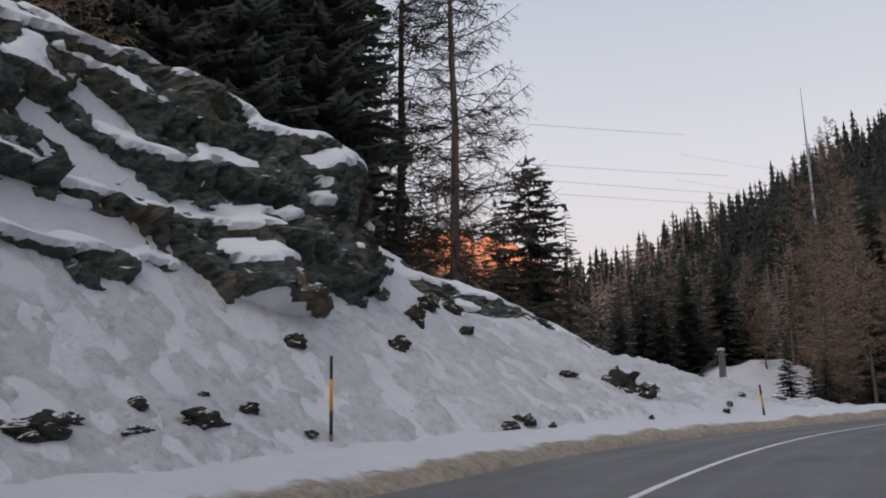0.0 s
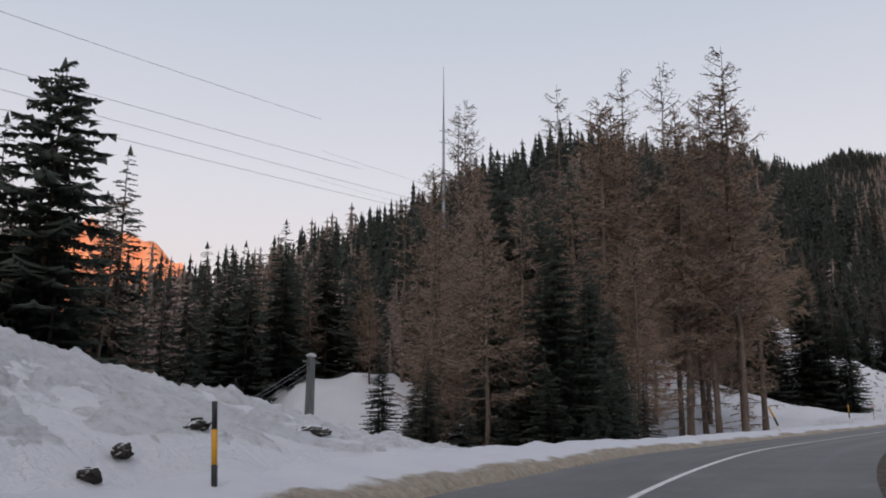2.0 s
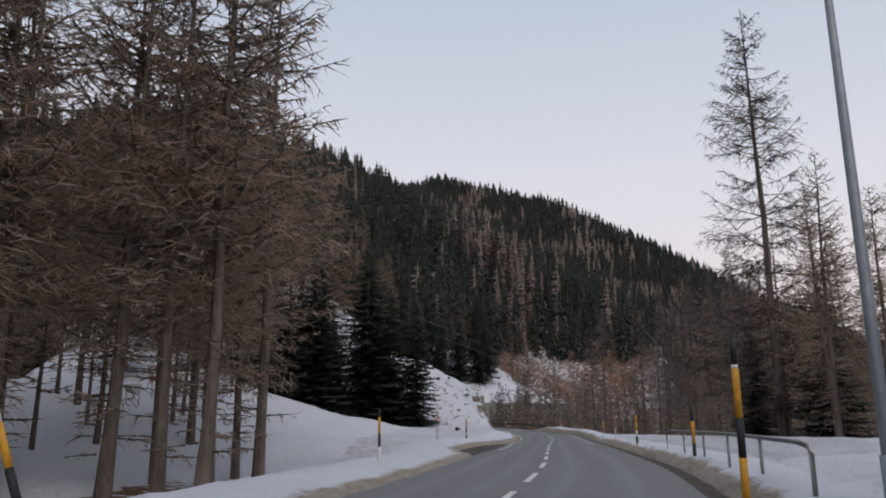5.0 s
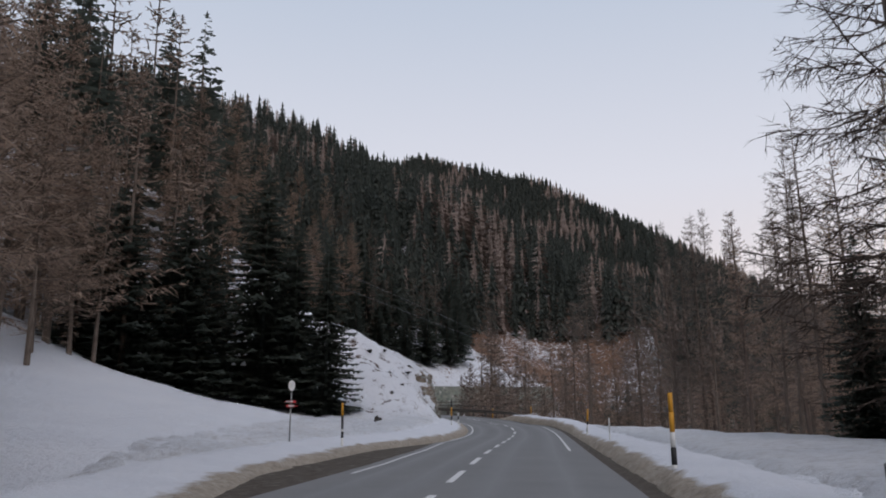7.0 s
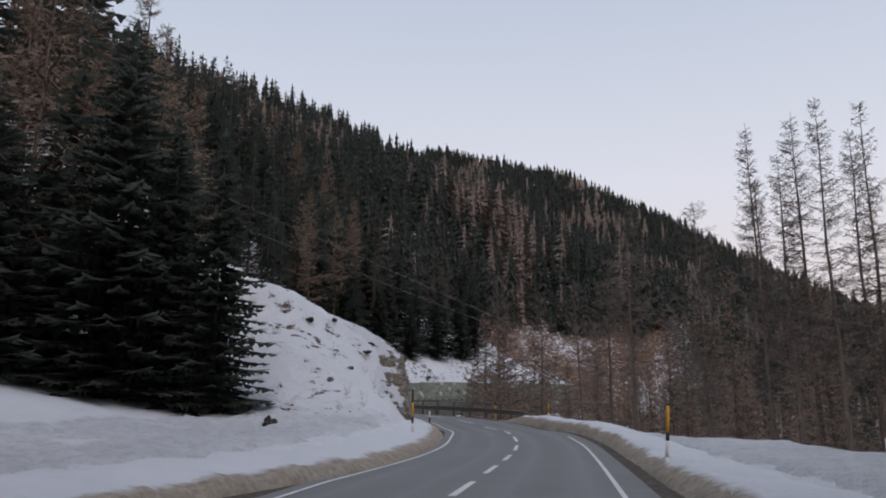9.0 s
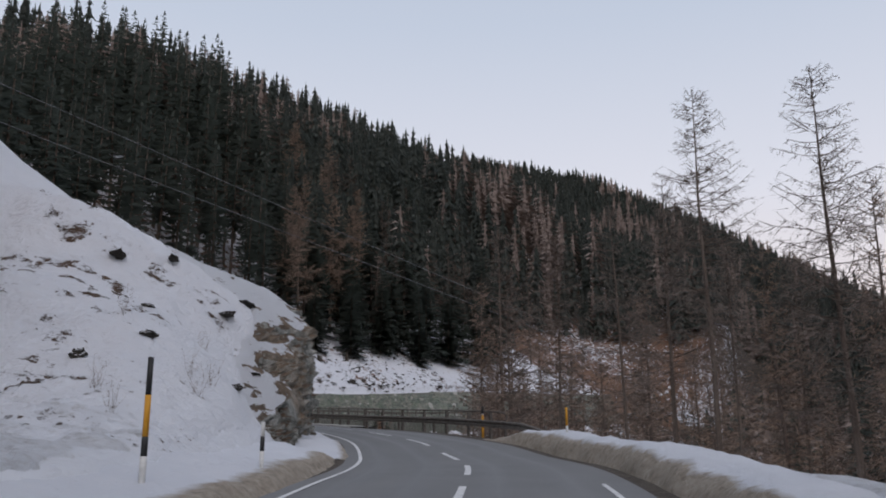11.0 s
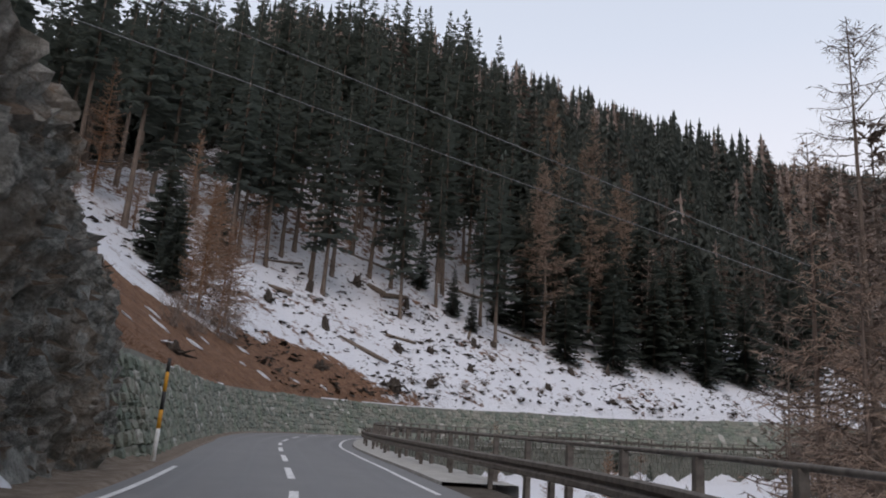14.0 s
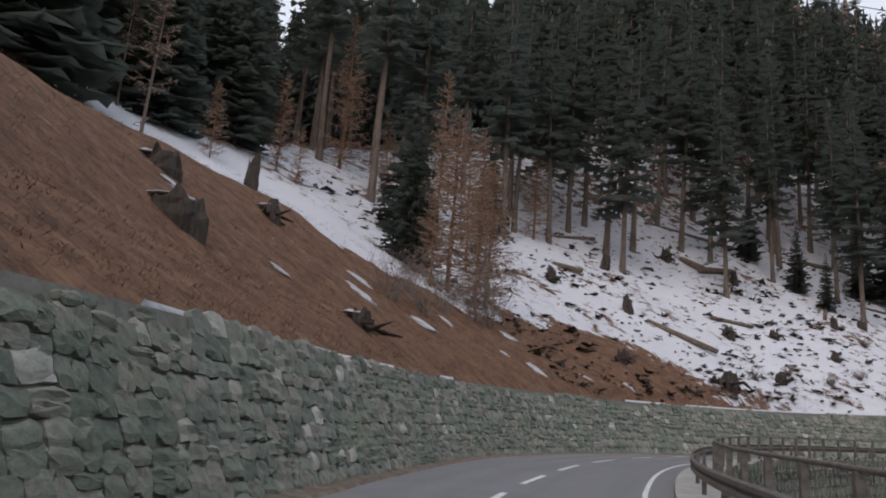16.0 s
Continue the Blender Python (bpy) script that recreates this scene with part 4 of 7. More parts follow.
for x, y, h in ((38.5, 82.5, 24), (43.5, 93.0, 25), (45.5, 98.0, 26), (52.0, 80.5, 13), (44.0, 104.0, 25), (70.0, 104.0, 22), (77.0, 104.0, 20), (75.0, 101.0, 26), (80.0, 107.0, 26), (84.0, 112.0, 25), (72.0, 111.0, 27), (64.0, 104.0, 27), (88.0, 118.0, 26), (94.0, 124.0, 25)):
    plant(pick(LARCHES), x, y, h)
for x, y, h in ((33.0, 80.0, 9), (18.0, 88.0, 9), (20.5, 84.0, 6)):
    plant(pick(SPRUCES), x, y, h)
# the edge of the wood before the stay pole
for x, y, h in ((37.0, 68.0, 14.5), (40.5, 70.5, 13), (34.5, 72.0, 12), (28.5, 67.5, 6.5), (27.0, 71.0, 7.5), (44.0, 73.5, 11)):
    plant(pick(NEAR_SPRUCES), x, y, h, 1.0)
for x, y, h in ((31.2, 63.5, 4.5), (33.4, 62.6, 5.5), (35.2, 61.0, 4.0), (29.4, 64.6, 5.0), (36.8, 62.4, 6.0), (34.6, 65.4, 7.0), (38.6, 64.2, 6.5), (40.4, 66.0, 6.0), (33.0, 58.6, 2.6), (42.5, 67.5, 5.0)):
    plant(pick(SPRUCES + LEAN_SPRUCES[2:]), x, y, h, 2.0, fat=1.2)
for x, y, h in ((32.0, 67.5, 16), (30.5, 71.5, 17), (35.0, 75.0, 19), (44.5, 78.0, 21), (40.0, 78.0, 20), (48.0, 75.5, 18)):
    plant(pick(LARCHES), x, y, h, 1.0)
for x, y, h in ((38.5, 70.7, 13), (42.1, 72.2, 13), (36.3, 68.5, 9.5), (29.0, 71.1, 6), (31.9, 68.1, 5.5), (34.3, 69.3, 6.5)):
    plant(pick(NEAR_SPRUCES), x, y, h, 1.0)
for x, y, h in ((32.2, 75.4, 15), (35.1, 75.5, 15), (37.2, 74.6, 14), (43.0, 76.3, 16)):
    plant(pick(LARCHES), x, y, h, 1.0)
# trees round the snowy knoll by the stay pole
for x, y, h in ((22.5, 103.0, 15), (25.0, 111.0, 21), (33.0, 115.0, 22), (40.0, 114.0, 22), (45.0, 110.0, 20), (38.5, 88.5, 8), (42.0, 96.0, 14), (27.0, 116.0, 22)):
    plant(pick(SPRUCES + LEAN_SPRUCES), x, y, h, 1.5)
for x, y, h in ((29.5, 113.0, 21), (37.5, 109.5, 16), (43.5, 101.0, 19), (36.0, 101.0, 9), (31.5, 106.0, 11)):
    plant(pick(LARCHES), x, y, h, 1.5)
# spruces by the bend
for x, y, h, f_ in ((111.0, 122.3, 20.5, 1.1), (114.0, 117.7, 14.8, 1.05), (105.3, 124.6, 15.0, 1.35), (100.5, 126.5, 14.5, 1.3), (112.9, 120.4, 15.5, 1.1)):
    plant(pick(NEAR_SPRUCES), x, y, h, 1.0, fat=f_)
for x, y, h in ((101.5, 129.5, 15), (106.5, 128.5, 16), (97.0, 126.0, 14), (109.5, 127.5, 15), (116.5, 126.0, 13), (103.5, 134.5, 15), (113.0, 133.0, 15)):
    plant(pick(SPRUCES), x, y, h, 1.0)
for x, y, h in ((99.0, 127.5, 18), (95.0, 122.5, 17), (103.0, 132.0, 18), (91.0, 119.5, 15), (97.0, 133.0, 19)):
    plant(pick(LARCHES), x, y, h, 1.0)
for x, y, h in ((96.0, 129.0, 19), (101.0, 133.0, 18), (107.0, 131.5, 17), (113.5, 130.5, 17), (118.5, 128.0, 16), (104.0, 137.0, 16), (111.0, 136.0, 17), (116.0, 140.0, 18), (98.0, 138.0, 17), (119.0, 133.0, 17), (92.0, 130.0, 22), (88.0, 126.0, 22), (122.0, 142.0, 18)):
    plant(pick(LARCHES), x, y, h)
# right of the road: slender larches down the slope
plant(OLD_LARCHES[0], 97.6, 70.8, 30, 0.3, fat=0.9)
plant(TALL_LARCHES[2], 111.8, 80.0, 17)
plant(NEAR_SPRUCES[0], 101.2, 73.8, 8.0, 0.5)
for x, y, h in ((140.3, 100.5, 22.5), (141.8, 98.4, 24), (138.9, 95.9, 23.4), (140.4, 94.1, 24.2), (133.8, 86.6, 24.2), (139.6, 98.6, 20), (143.5, 95.5, 24), (142.5, 101.5, 20)):
    plant(pick(SLIM_LARCHES), x, y, h, 0.8)
for x, y, h in ((149.2, 114.5, 21.2), (149.6, 108.8, 22), (151.3, 117.8, 18)):
    plant(pick(SPARSE_LARCHES), x, y, h, 0.8)
for x, y, h in ((145.9, 117.0, 13.4), (139.2, 108.7, 8.6), (148.4, 122.5, 13.4), (152.5, 112.0, 15), (159.0, 135.2, 20)):
    plant(pick(SPARSE_LARCHES), x, y, h, 1.0, fat=0.9)
for s_, d_, h in ((112, 18, 13), (118, 24, 15), (124, 17, 11), (110, 28, 16), (72, 9.5, 7), (76, 12, 13)):
    p = at(s_, d_)
    plant(pick(SPRUCES), float(p[0]), float(p[1]), h)
placed = []


def aside(x, y, s, d):
    """Keeps the view over the bend to the cleared slope open."""
    for a, b, deg in ((126.9, 106.9, 46), (134.7, 115.0, 43), (140.6, 124.4, 50), (142.9, 129.6, 44)):
        if math.degrees(math.atan2(x - a, y - b)) < deg:
            return False
    return True


def scatter(count, s_range, d_range, kinds, h_range, apart, keep=None):
    n = tries = 0
    while n < count and tries < count * 30:
        tries += 1
        s_, d_ = rng.uniform(*s_range), rng.uniform(*d_range)
        p = at(s_, d_)
        x, y = float(p[0]), float(p[1])
        _, dd, _ = station([x], [y])
        if abs(dd[0]) < min(abs(d_range[0]), abs(d_range[1])) - 0.5 or (keep and not keep(x, y, s_, d_)):
            continue
        if any((x - a) ** 2 + (y - b) ** 2 < apart**2 for a, b in placed):
            continue
        placed.append((x, y))
        plant(pick(kinds), x, y, rng.uniform(*h_range))
        n += 1


scatter(16, (112, 160), (14.5, 20), SHADE_LARCHES + TALL_LARCHES[:1], (13, 18), 3.2)
scatter(56, (112, 186), (19, 40), SHADE_LARCHES, (14, 19), 3.0)
scatter(8, (112, 200), (18, 40), SPRUCES[1:2], (8, 13), 3.0)
scatter(70, (128, 205), (30, 80), BACK_LARCHES + BACK_SPRUCES[:1], (15, 20), 3.4)
scatter(28, (186, 240), (11, 34), SHADE_LARCHES, (12, 17.5), 2.3, aside)
scatter(80, (176, 280), (26, 95), BACK_LARCHES + BACK_SPRUCES[:1], (14, 20), 2.9, aside)
scatter(9, (232, 300), (9, 24), SPRUCES[:1] + SHADE_LARCHES[:1], (4, 7.5), 4.0)
scatter(64, (200, 320), (16, 70), BACK_LARCHES, (14, 20), 3.0, aside)
scatter(110, (250, 408), (12, 75), BACK_LARCHES + BACK_LARCHES + BACK_SPRUCES, (13, 20), 3.2, aside)
scatter(40, (408, 450), (-50, 60), BACK_LARCHES + BACK_SPRUCES, (14, 21), 3.8)
# woods left of the road
scatter(110, (52, 100), (-105, -34), LEAN_SPRUCES + MID_LARCHES, (18, 25), 3.6, lambda x, y, s, d: y > 84 and not (38 < x < 56 and 96 < y < 116) and not (14 < x < 43 and y < 112))
scatter(100, (96, 160), (-95, -26), BACK_SPRUCES[:1] + WARM_LARCHES + WARM_LARCHES + MID_LARCHES[:1], (14, 20), 3.8, lambda x, y, s, d: d < -42 or s > 118)
scatter(56, (160, 214), (-80, -26), BACK_SPRUCES + WARM_LARCHES + LEAN_SPRUCES[:1], (18, 26), 3.8)
scatter(6, (212, 238), (-44, -33), HIGH_SPRUCES + LARCHES[:1], (18, 26), 4.6)
scatter(8, (208, 236), (-52, -40), DENSE_SPRUCES + SPRUCES[:1], (19, 26), 3.4)
scatter(60, (214, 268), (-84, -46), HIGH_BACK + BACK_SPRUCES[:1] + BACK_LARCHES[:1], (25, 32), 3.8)
scatter(34, (264, 330), (-48, -31), HIGH_SPRUCES, (26, 33), 4.6)
scatter(90, (258, 340), (-84, -46), HIGH_BACK, (29, 36), 3.8)
scatter(16, (226, 262), (-52, -34), SPRUCES, (15, 22), 3.4)
scatter(6, (222, 250), (-46, -28), MID_LARCHES, (8, 14), 3.2)
scatter(7, (288, 336), (-34, -24), HIGH_SPRUCES, (22, 30), 6.0)
scatter(70, (330, 402), (-90, -18), SPRUCES[1:2] + BACK_SPRUCES + BACK_LARCHES, (16, 27), 4.0)
for x, y, h in ((210.8, 229.0, 28), (223.3, 234.8, 29), (225.7, 247.9, 28), (232.8, 240.0, 27), (237.0, 255.7, 28), (237.4, 267.7, 29), (246.6, 254.7, 27), (250.4, 270.7, 28), (217.0, 240.0, 27)):
    plant(pick(LARCHES), x, y, h, 1.0, fat=0.9)
# dark spruces at the far end of the clearing
for x, y, h in ((212.4, 225.6, 13), (221.5, 226.0, 15), (226.0, 231.0, 19), (232.0, 229.0, 17), (237.0, 231.5, 20), (241.5, 227.5, 16), (247.0, 231.0, 20), (217.0, 232.0, 22), (209.0, 232.0, 21), (253.0, 230.0, 18), (228.0, 238.0, 24), (238.0, 239.0, 25), (247.0, 238.0, 24), (259.0, 234.0, 20), (266.0, 233.0, 19), (274.0, 236.0, 21)):
    plant(pick(SPRUCES), x, y, h, 1.0)
# spruces among the larches on the hollow's far side
for x, y, h in ((24.0, 99.0, 15), (28.0, 103.5, 17), (33.5, 108.0, 17), (19.0, 97.0, 14), (38.5, 112.5, 18), (30.0, 110.5, 19), (23.5, 106.5, 18)):
    plant(pick(SPRUCES), x, y, h, 1.0)
for x, y, h in ((50.5, 99.0, 11), (54.0, 104.0, 12), (58.0, 106.5, 12), (48.0, 96.0, 10)):
    plant(pick(SPRUCES), x, y, h, 1.0)
# young trees on the bank
for x, y, h in ((144.8, 221.4, 17), (140.2, 207.3, 8.5), (142.0, 205.0, 5), (153.2, 207.4, 15.5), (155.5, 206.0, 11), (149.0, 215.0, 9), (157.5, 212.5, 12), (136.5, 199.0, 6), (165.0, 226.0, 12)):
    plant(pick(YOUNG_LARCHES), x, y, h, 1.0)
for x, y, h in ((153.0, 195.0, 12.5), (154.6, 193.5, 9), (155.8, 197.0, 10.5), (151.6, 193.0, 7.5)):
    plant(pick(YOUNG_LARCHES), x, y, h, 1.0, fat=1.15)
plant(NEAR_SPRUCES[0], 150.4, 196.4, 10.5, 1.0)
for x, y, h in ((150.5, 206.5, 12), (195.5, 229.8, 8), (160.0, 224.0, 9), (134.5, 209.0, 17), (131.0, 203.0, 15), (127.0, 206.0, 18)):
    plant(pick(SPRUCES), x, y, h)
for x, y, h in ((197.0, 226.5, 6.5), (193.0, 236.0, 9), (205.0, 233.0, 10)):
    plant(SPRUCES[1], x, y, h, 1.0)
for x, y, h in ((174.0, 224.5, 25), (187.0, 233.0, 25), (199.5, 243.0, 26), (199.5, 224.0, 24), (206.0, 240.0, 25), (163.0, 226.0, 26)):
    plant(pick(HIGH_SPRUCES), x, y, h)


# small trees below the barrier
for x, y, h in ((173.0, 163.4, 7.5), (177.5, 166.0, 6.6), (182.0, 167.5, 6.0), (169.0, 158.0, 6.5), (187.0, 172.0, 7.0)):
    plant(pick(NEAR_SPRUCES), x, y, h, 1.0)
for x, y, h in ((175.5, 164.5, 5.5), (180.0, 165.0, 5.0), (166.0, 155.5, 7.0)):
    plant(pick(YOUNG_LARCHES), x, y, h, 1.0)


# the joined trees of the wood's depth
# the larch entry has the shade-darkened twigs, brown_larch the lighter ones
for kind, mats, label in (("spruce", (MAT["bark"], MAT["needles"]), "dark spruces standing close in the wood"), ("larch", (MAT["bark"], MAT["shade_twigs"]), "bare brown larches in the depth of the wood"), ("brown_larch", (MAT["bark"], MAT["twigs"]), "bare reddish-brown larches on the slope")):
    tris, index = [], []
    for (t, i), m in BACK[kind]:
        tris.append(t @ m[:3, :3].T + m[:3, 3])
        index.append(i)
    ob = new(kind + "_wood", flat_mesh(kind + "_wood", np.concatenate(tris), mats, np.concatenate(index)))
    tagged(ob, label, "forest", kind="stuff")


# far woods: joined crowns up the mountainsides
def far_woods():
    def skirt(wide, tiers, spikes, cover, dip=0.25, core=0.5, low=0.10):
        """A far conifer: a slim dark core and tiers of drooping, uneven boughs."""
        out = []
        for k in range(tiers):
            u = low + (0.97 - low) * (k + rng.uniform(-0.25, 0.25)) / tiers
            r = wide * 20 * min(1.0, 1.25 * (1 - u) ** 0.8) * rng.uniform(0.8, 1.2) + 0.25
            step = 20 * (0.97 - low) / tiers
            a0 = rng.uniform(0, 6.283)
            for j in range(spikes):
                a = a0 + 6.283 * (j + rng.uniform(-0.3, 0.3)) / spikes
                w = cover * 3.1416 / spikes
                q = r * rng.uniform(0.65, 1.3)
                z = 20 * u
                tip = np.array([q * math.cos(a), q * math.sin(a), z - dip * q + rng.normal(0, 0.12) * step])
                b = 0.42 * q
                out.append((np.array([b * math.cos(a - w), b * math.sin(a - w), z + 0.35 * step]), np.array([b * math.cos(a + w), b * math.sin(a + w), z + 0.1 * step]), tip))
            for j in range(3):
                a = a0 + 2.094 * j
                q = core * r
                out.append((np.array([0, 0, min(z + 1.5 * step, 20.2)]), np.array([q * math.cos(a), q * math.sin(a), z - 0.3 * step]), np.array([q * math.cos(a + 2.2), q * math.sin(a + 2.2), z - 0.3 * step])))
        return np.array(out)

    low_s = [np.concatenate([skirt(w, 18, 8, 1.05, 0.5), trunk_tris(rng, 19, 0.2, 3, 2)[0]]) for w in (0.165, 0.14, 0.185)]
    low_l = [np.concatenate([skirt(w, 22, 10, 0.5, 0.12, 0.2, 0.15), trunk_tris(rng, 20, 0.2, 3, 2)[0]]) for w in (0.2, 0.18, 0.22)]
    mid_s = [skirt(w, 10, 6, 1.1, 0.5) for w in (0.165, 0.145, 0.185)]
    mid_l = [skirt(w, 11, 8, 0.75, 0.15, 0.3, 0.12) for w in (0.245, 0.22, 0.265)]
    far_s = [skirt(w, 4, 4, 1.2, 0.4, 0.7) for w in (0.2, 0.18, 0.22)]
    far_l = [skirt(w, 4, 5, 0.9, 0.2, 0.6) for w in (0.21, 0.19, 0.23)]
    spots = []
    for lo, hi, n, step, b0 in ((60, 240, 2000, 4.2, -22), (200, 520, 7600, 5.4, -22), (500, 1050, 12500, 5.2, 36)):
        r = np.sqrt(rng.uniform(lo**2, hi**2, n * 6))
        b = np.radians(rng.uniform(b0, 88, n * 6))
        x, y = 110 + r * np.sin(b), 95 + r * np.cos(b)
        cell = set()
        s, d, _ = station(x, y)
        near = np.where(d < 0, np.where((s > 255) & (s < 330), -70, np.where(s > 330, -34, -66)), 56)
        ok = np.where(d < 0, d < near, d > near)
        k = 0
        for i in range(len(x)):
            key = (int(x[i] // step), int(y[i] // step))
            if not ok[i] or key in cell or k >= n:
                continue
            cell.add(key)
            k += 1
            spots.append((x[i], y[i]))
    # north of the start
    x, y = rng.uniform(-160, 120, 1100), rng.uniform(150, 330, 1100)
    s, d, _ = station(x, y)
    spots += [(a, b) for a, b, c in zip(x, y, d) if c < -84]
    spots = np.array(spots)
    z = ground_z(spots[:, 0], spots[:, 1])
    clump = 1.3 * waves(spots[:, 0] * 0.3, spots[:, 1] * 0.3) + rng.normal(0, 0.24, len(spots))
    is_l = clump > np.where((spots[:, 0] < 100) & (spots[:, 1] < 340), -0.05, 0.40)
    for name, forms, sel, material, label in (
        ("far_spruce_wood", (low_s, mid_s, far_s), ~is_l, MAT["far_needles"], "dark spruce forest covering the mountainside"),
        ("far_larch_wood", (low_l, mid_l, far_l), is_l, MAT["far_twigs"], "bare brown larches among the mountain forest"),
    ):
        parts = []
        for (x, y), zz in zip(spots[sel], z[sel]):
            f = forms[sum(math.hypot(x - 120, y - 105) > q for q in (190, 480))][int(rng.integers(3))]
            k, a = (0.62 if math.hypot(x - 120, y - 105) > 480 else 0.95) * min(1.45, math.exp(rng.normal(0, 0.24))), rng.uniform(0, 6.283)
            c, sn = math.cos(a), math.sin(a)
            rot = np.array([[c, sn, 0], [-sn, c, 0], [0, 0, 1]])
            parts.append((f * k) @ rot + np.array([x, y, zz - 0.4]))
        ob = new(name, flat_mesh(name, np.concatenate(parts), material))
        tagged(ob, label, "forest", kind="stuff")


far_woods()


# ---- distant peak, the last sun painted on as an orange glow ----
def build_peak():
    rows, cols = 14, 44
    b = np.linspace(-9, 8, cols)
    crest = np.interp(b, [-9, -5, -2.5, 0.6, 1.6, 3.9, 5.2, 8], [10.5, 12.6, 13.9, 15.0, 14.3, 14.0, 13.0, 11.0])
    v = []
    for i in range(rows):
        t = i / (rows - 1)
        for j in range(cols):
            R = 2900 - 900 * t
            top = 2900 * math.tan(radians(crest[j]))
            z = top * (1 - t) ** 1.1 + 40 * noise.noise(Vector((j * 0.55, i * 0.6, 3))) * (0.25 + 0.75 * t) + 9 * rng.normal() * (1 - t)
            v.append((R * math.sin(radians(b[j])), R * math.cos(radians(b[j])), z))
    idx = np.arange(rows * cols).reshape(rows, cols)
    f = np.stack([idx[:-1, :-1], idx[1:, :-1], idx[1:, 1:], idx[:-1, 1:]], -1).reshape(-1, 4)
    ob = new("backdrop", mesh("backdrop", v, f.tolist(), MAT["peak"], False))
    tagged(ob, "distant snowy peak painted with the orange glow of the last sun", "mountain", kind="structure")


build_peak()


# ---- verges and ploughed banks ----
def bank(name, s0, s1, side, prof, label, height=lambda s: 1.0):
    """A ploughed snow bank. prof: d, h and dirt of its lines, from the road outwards."""
    s = np.arange(s0, s1, 0.25)
    hs = np.array([height(v) for v in s])
    fade = np.clip(np.minimum(s - s0, s1 - s) / 3, 0, 1)

    def jitter(v):
        n, m = v.shape[:2]
        for i in range(n):
            for j in range(m):
                p = Vector(v[i, j])
                k = 0 if j in (0, m - 1) else 1
                v[i, j, 2] += k * (0.11 * noise.noise(p * 0.7) + 0.07 * noise.noise(p * 2.1) + 0.03 * noise.noise(p * 4.5))
                q = k * (0.16 * noise.noise(p * 0.6 + Vector((9, 0, 0))) + 0.05 * noise.noise(p * 2.0))
                v[i, j, 0] += q * side * np.interp(s[i], CS, CR[:, 0])
                v[i, j, 1] += q * side * np.interp(s[i], CS, CR[:, 1])
        return v

    cols = [((lambda d: lambda q: side * d - (extra(q) if side < 0 else 0))(d), (lambda h: lambda q: h * hs * fade - 0.03)(h)) for d, h, _ in prof]
    ob = ribbon(name, s, cols, MAT["bank"], {"dirt": [c for *_, c in prof]}, True, jitter)
    return tagged(ob, label, "snow bank", kind="structure")


LPROF = [(3.3, -0.06, 1.0), (3.4, 0.08, 0.95), (3.5, 0.20, 0.85), (3.62, 0.30, 0.72), (3.85, 0.36, 0.55), (4.1, 0.41, 0.3), (4.4, 0.47, 0.1), (4.8, 0.56, 0.05), (5.4, 0.68, -0.2), (6.1, 0.72, -0.2), (7.0, 0.4, -0.2)]
bank("snow_bank_left", -60, 182, -1, LPROF, "ploughed snow bank with a dirty brown edge", lambda s: float(np.interp(s, [-60, 40, 60, 75, 110, 130, 160, 182], [1, 0.85, 0.5, 0.38, 0.4, 0.65, 1.0, 0.9])))
RPROF = [(3.95, -0.06, 1.0), (4.1, 0.10, 1.0), (4.25, 0.22, 0.85), (4.45, 0.32, 0.5), (4.75, 0.38, 0.12), (5.2, 0.38, 0.0), (5.9, 0.32, 0.0), (6.9, 0.10, 0.0)]
bank("snow_bank_right", 20, 190, 1, RPROF, "low snow bank, gritty on the road side", lambda s: float(np.interp(s, [20, 100, 150, 172, 184, 190], [0.8, 0.8, 0.9, 1.5, 1.9, 0.6])))
bank("snow_bank_under_rock", 180, 194, -1, [(2.85, -0.03, 0.8), (3.0, 0.10, 0.6), (3.2, 0.18, 0.35), (3.6, 0.3, 0.15), (4.6, 0.5, 0.1)], "narrow strip of old snow below the rock")
for name, s0, s1, a, b in (("verge_left", -60, 196, -5.5, -3.12), ("verge_right", -60, 420, 3.05, 4.75)):
    q = np.arange(s0, s1, 0.8)
    ob = ribbon(name, q, [((lambda e: lambda q: np.where(e < -3.3, e - extra(q), np.maximum(e, -half(q) + 0.3)) if e < 0 else e + 0 * q)(d), (0.0 if abs(d) < 3.4 else 0.012) - 0.05) for d in np.linspace(a, b, 5)], MAT["grit"])
    tagged(ob, "strip of dark grit and meltwater mud beside the asphalt", "verge", kind="structure")


q = np.arange(194, 420, 0.8)
ob = ribbon("gutter", q, [((lambda u: lambda v: (-half(v) + 0.12) * (1 - u) - (np.where(v < 204, 3.9, wall_foot(v)) + 0.08) * u)(u), h) for u, h in ((0, -0.022), (0.08, 0.03), (0.35, -0.03), (0.7, -0.02), (1, 0.10))], MAT["gutter"])
tagged(ob, "tan strip of dirt and kerb at the foot of the wall", "verge", kind="structure")


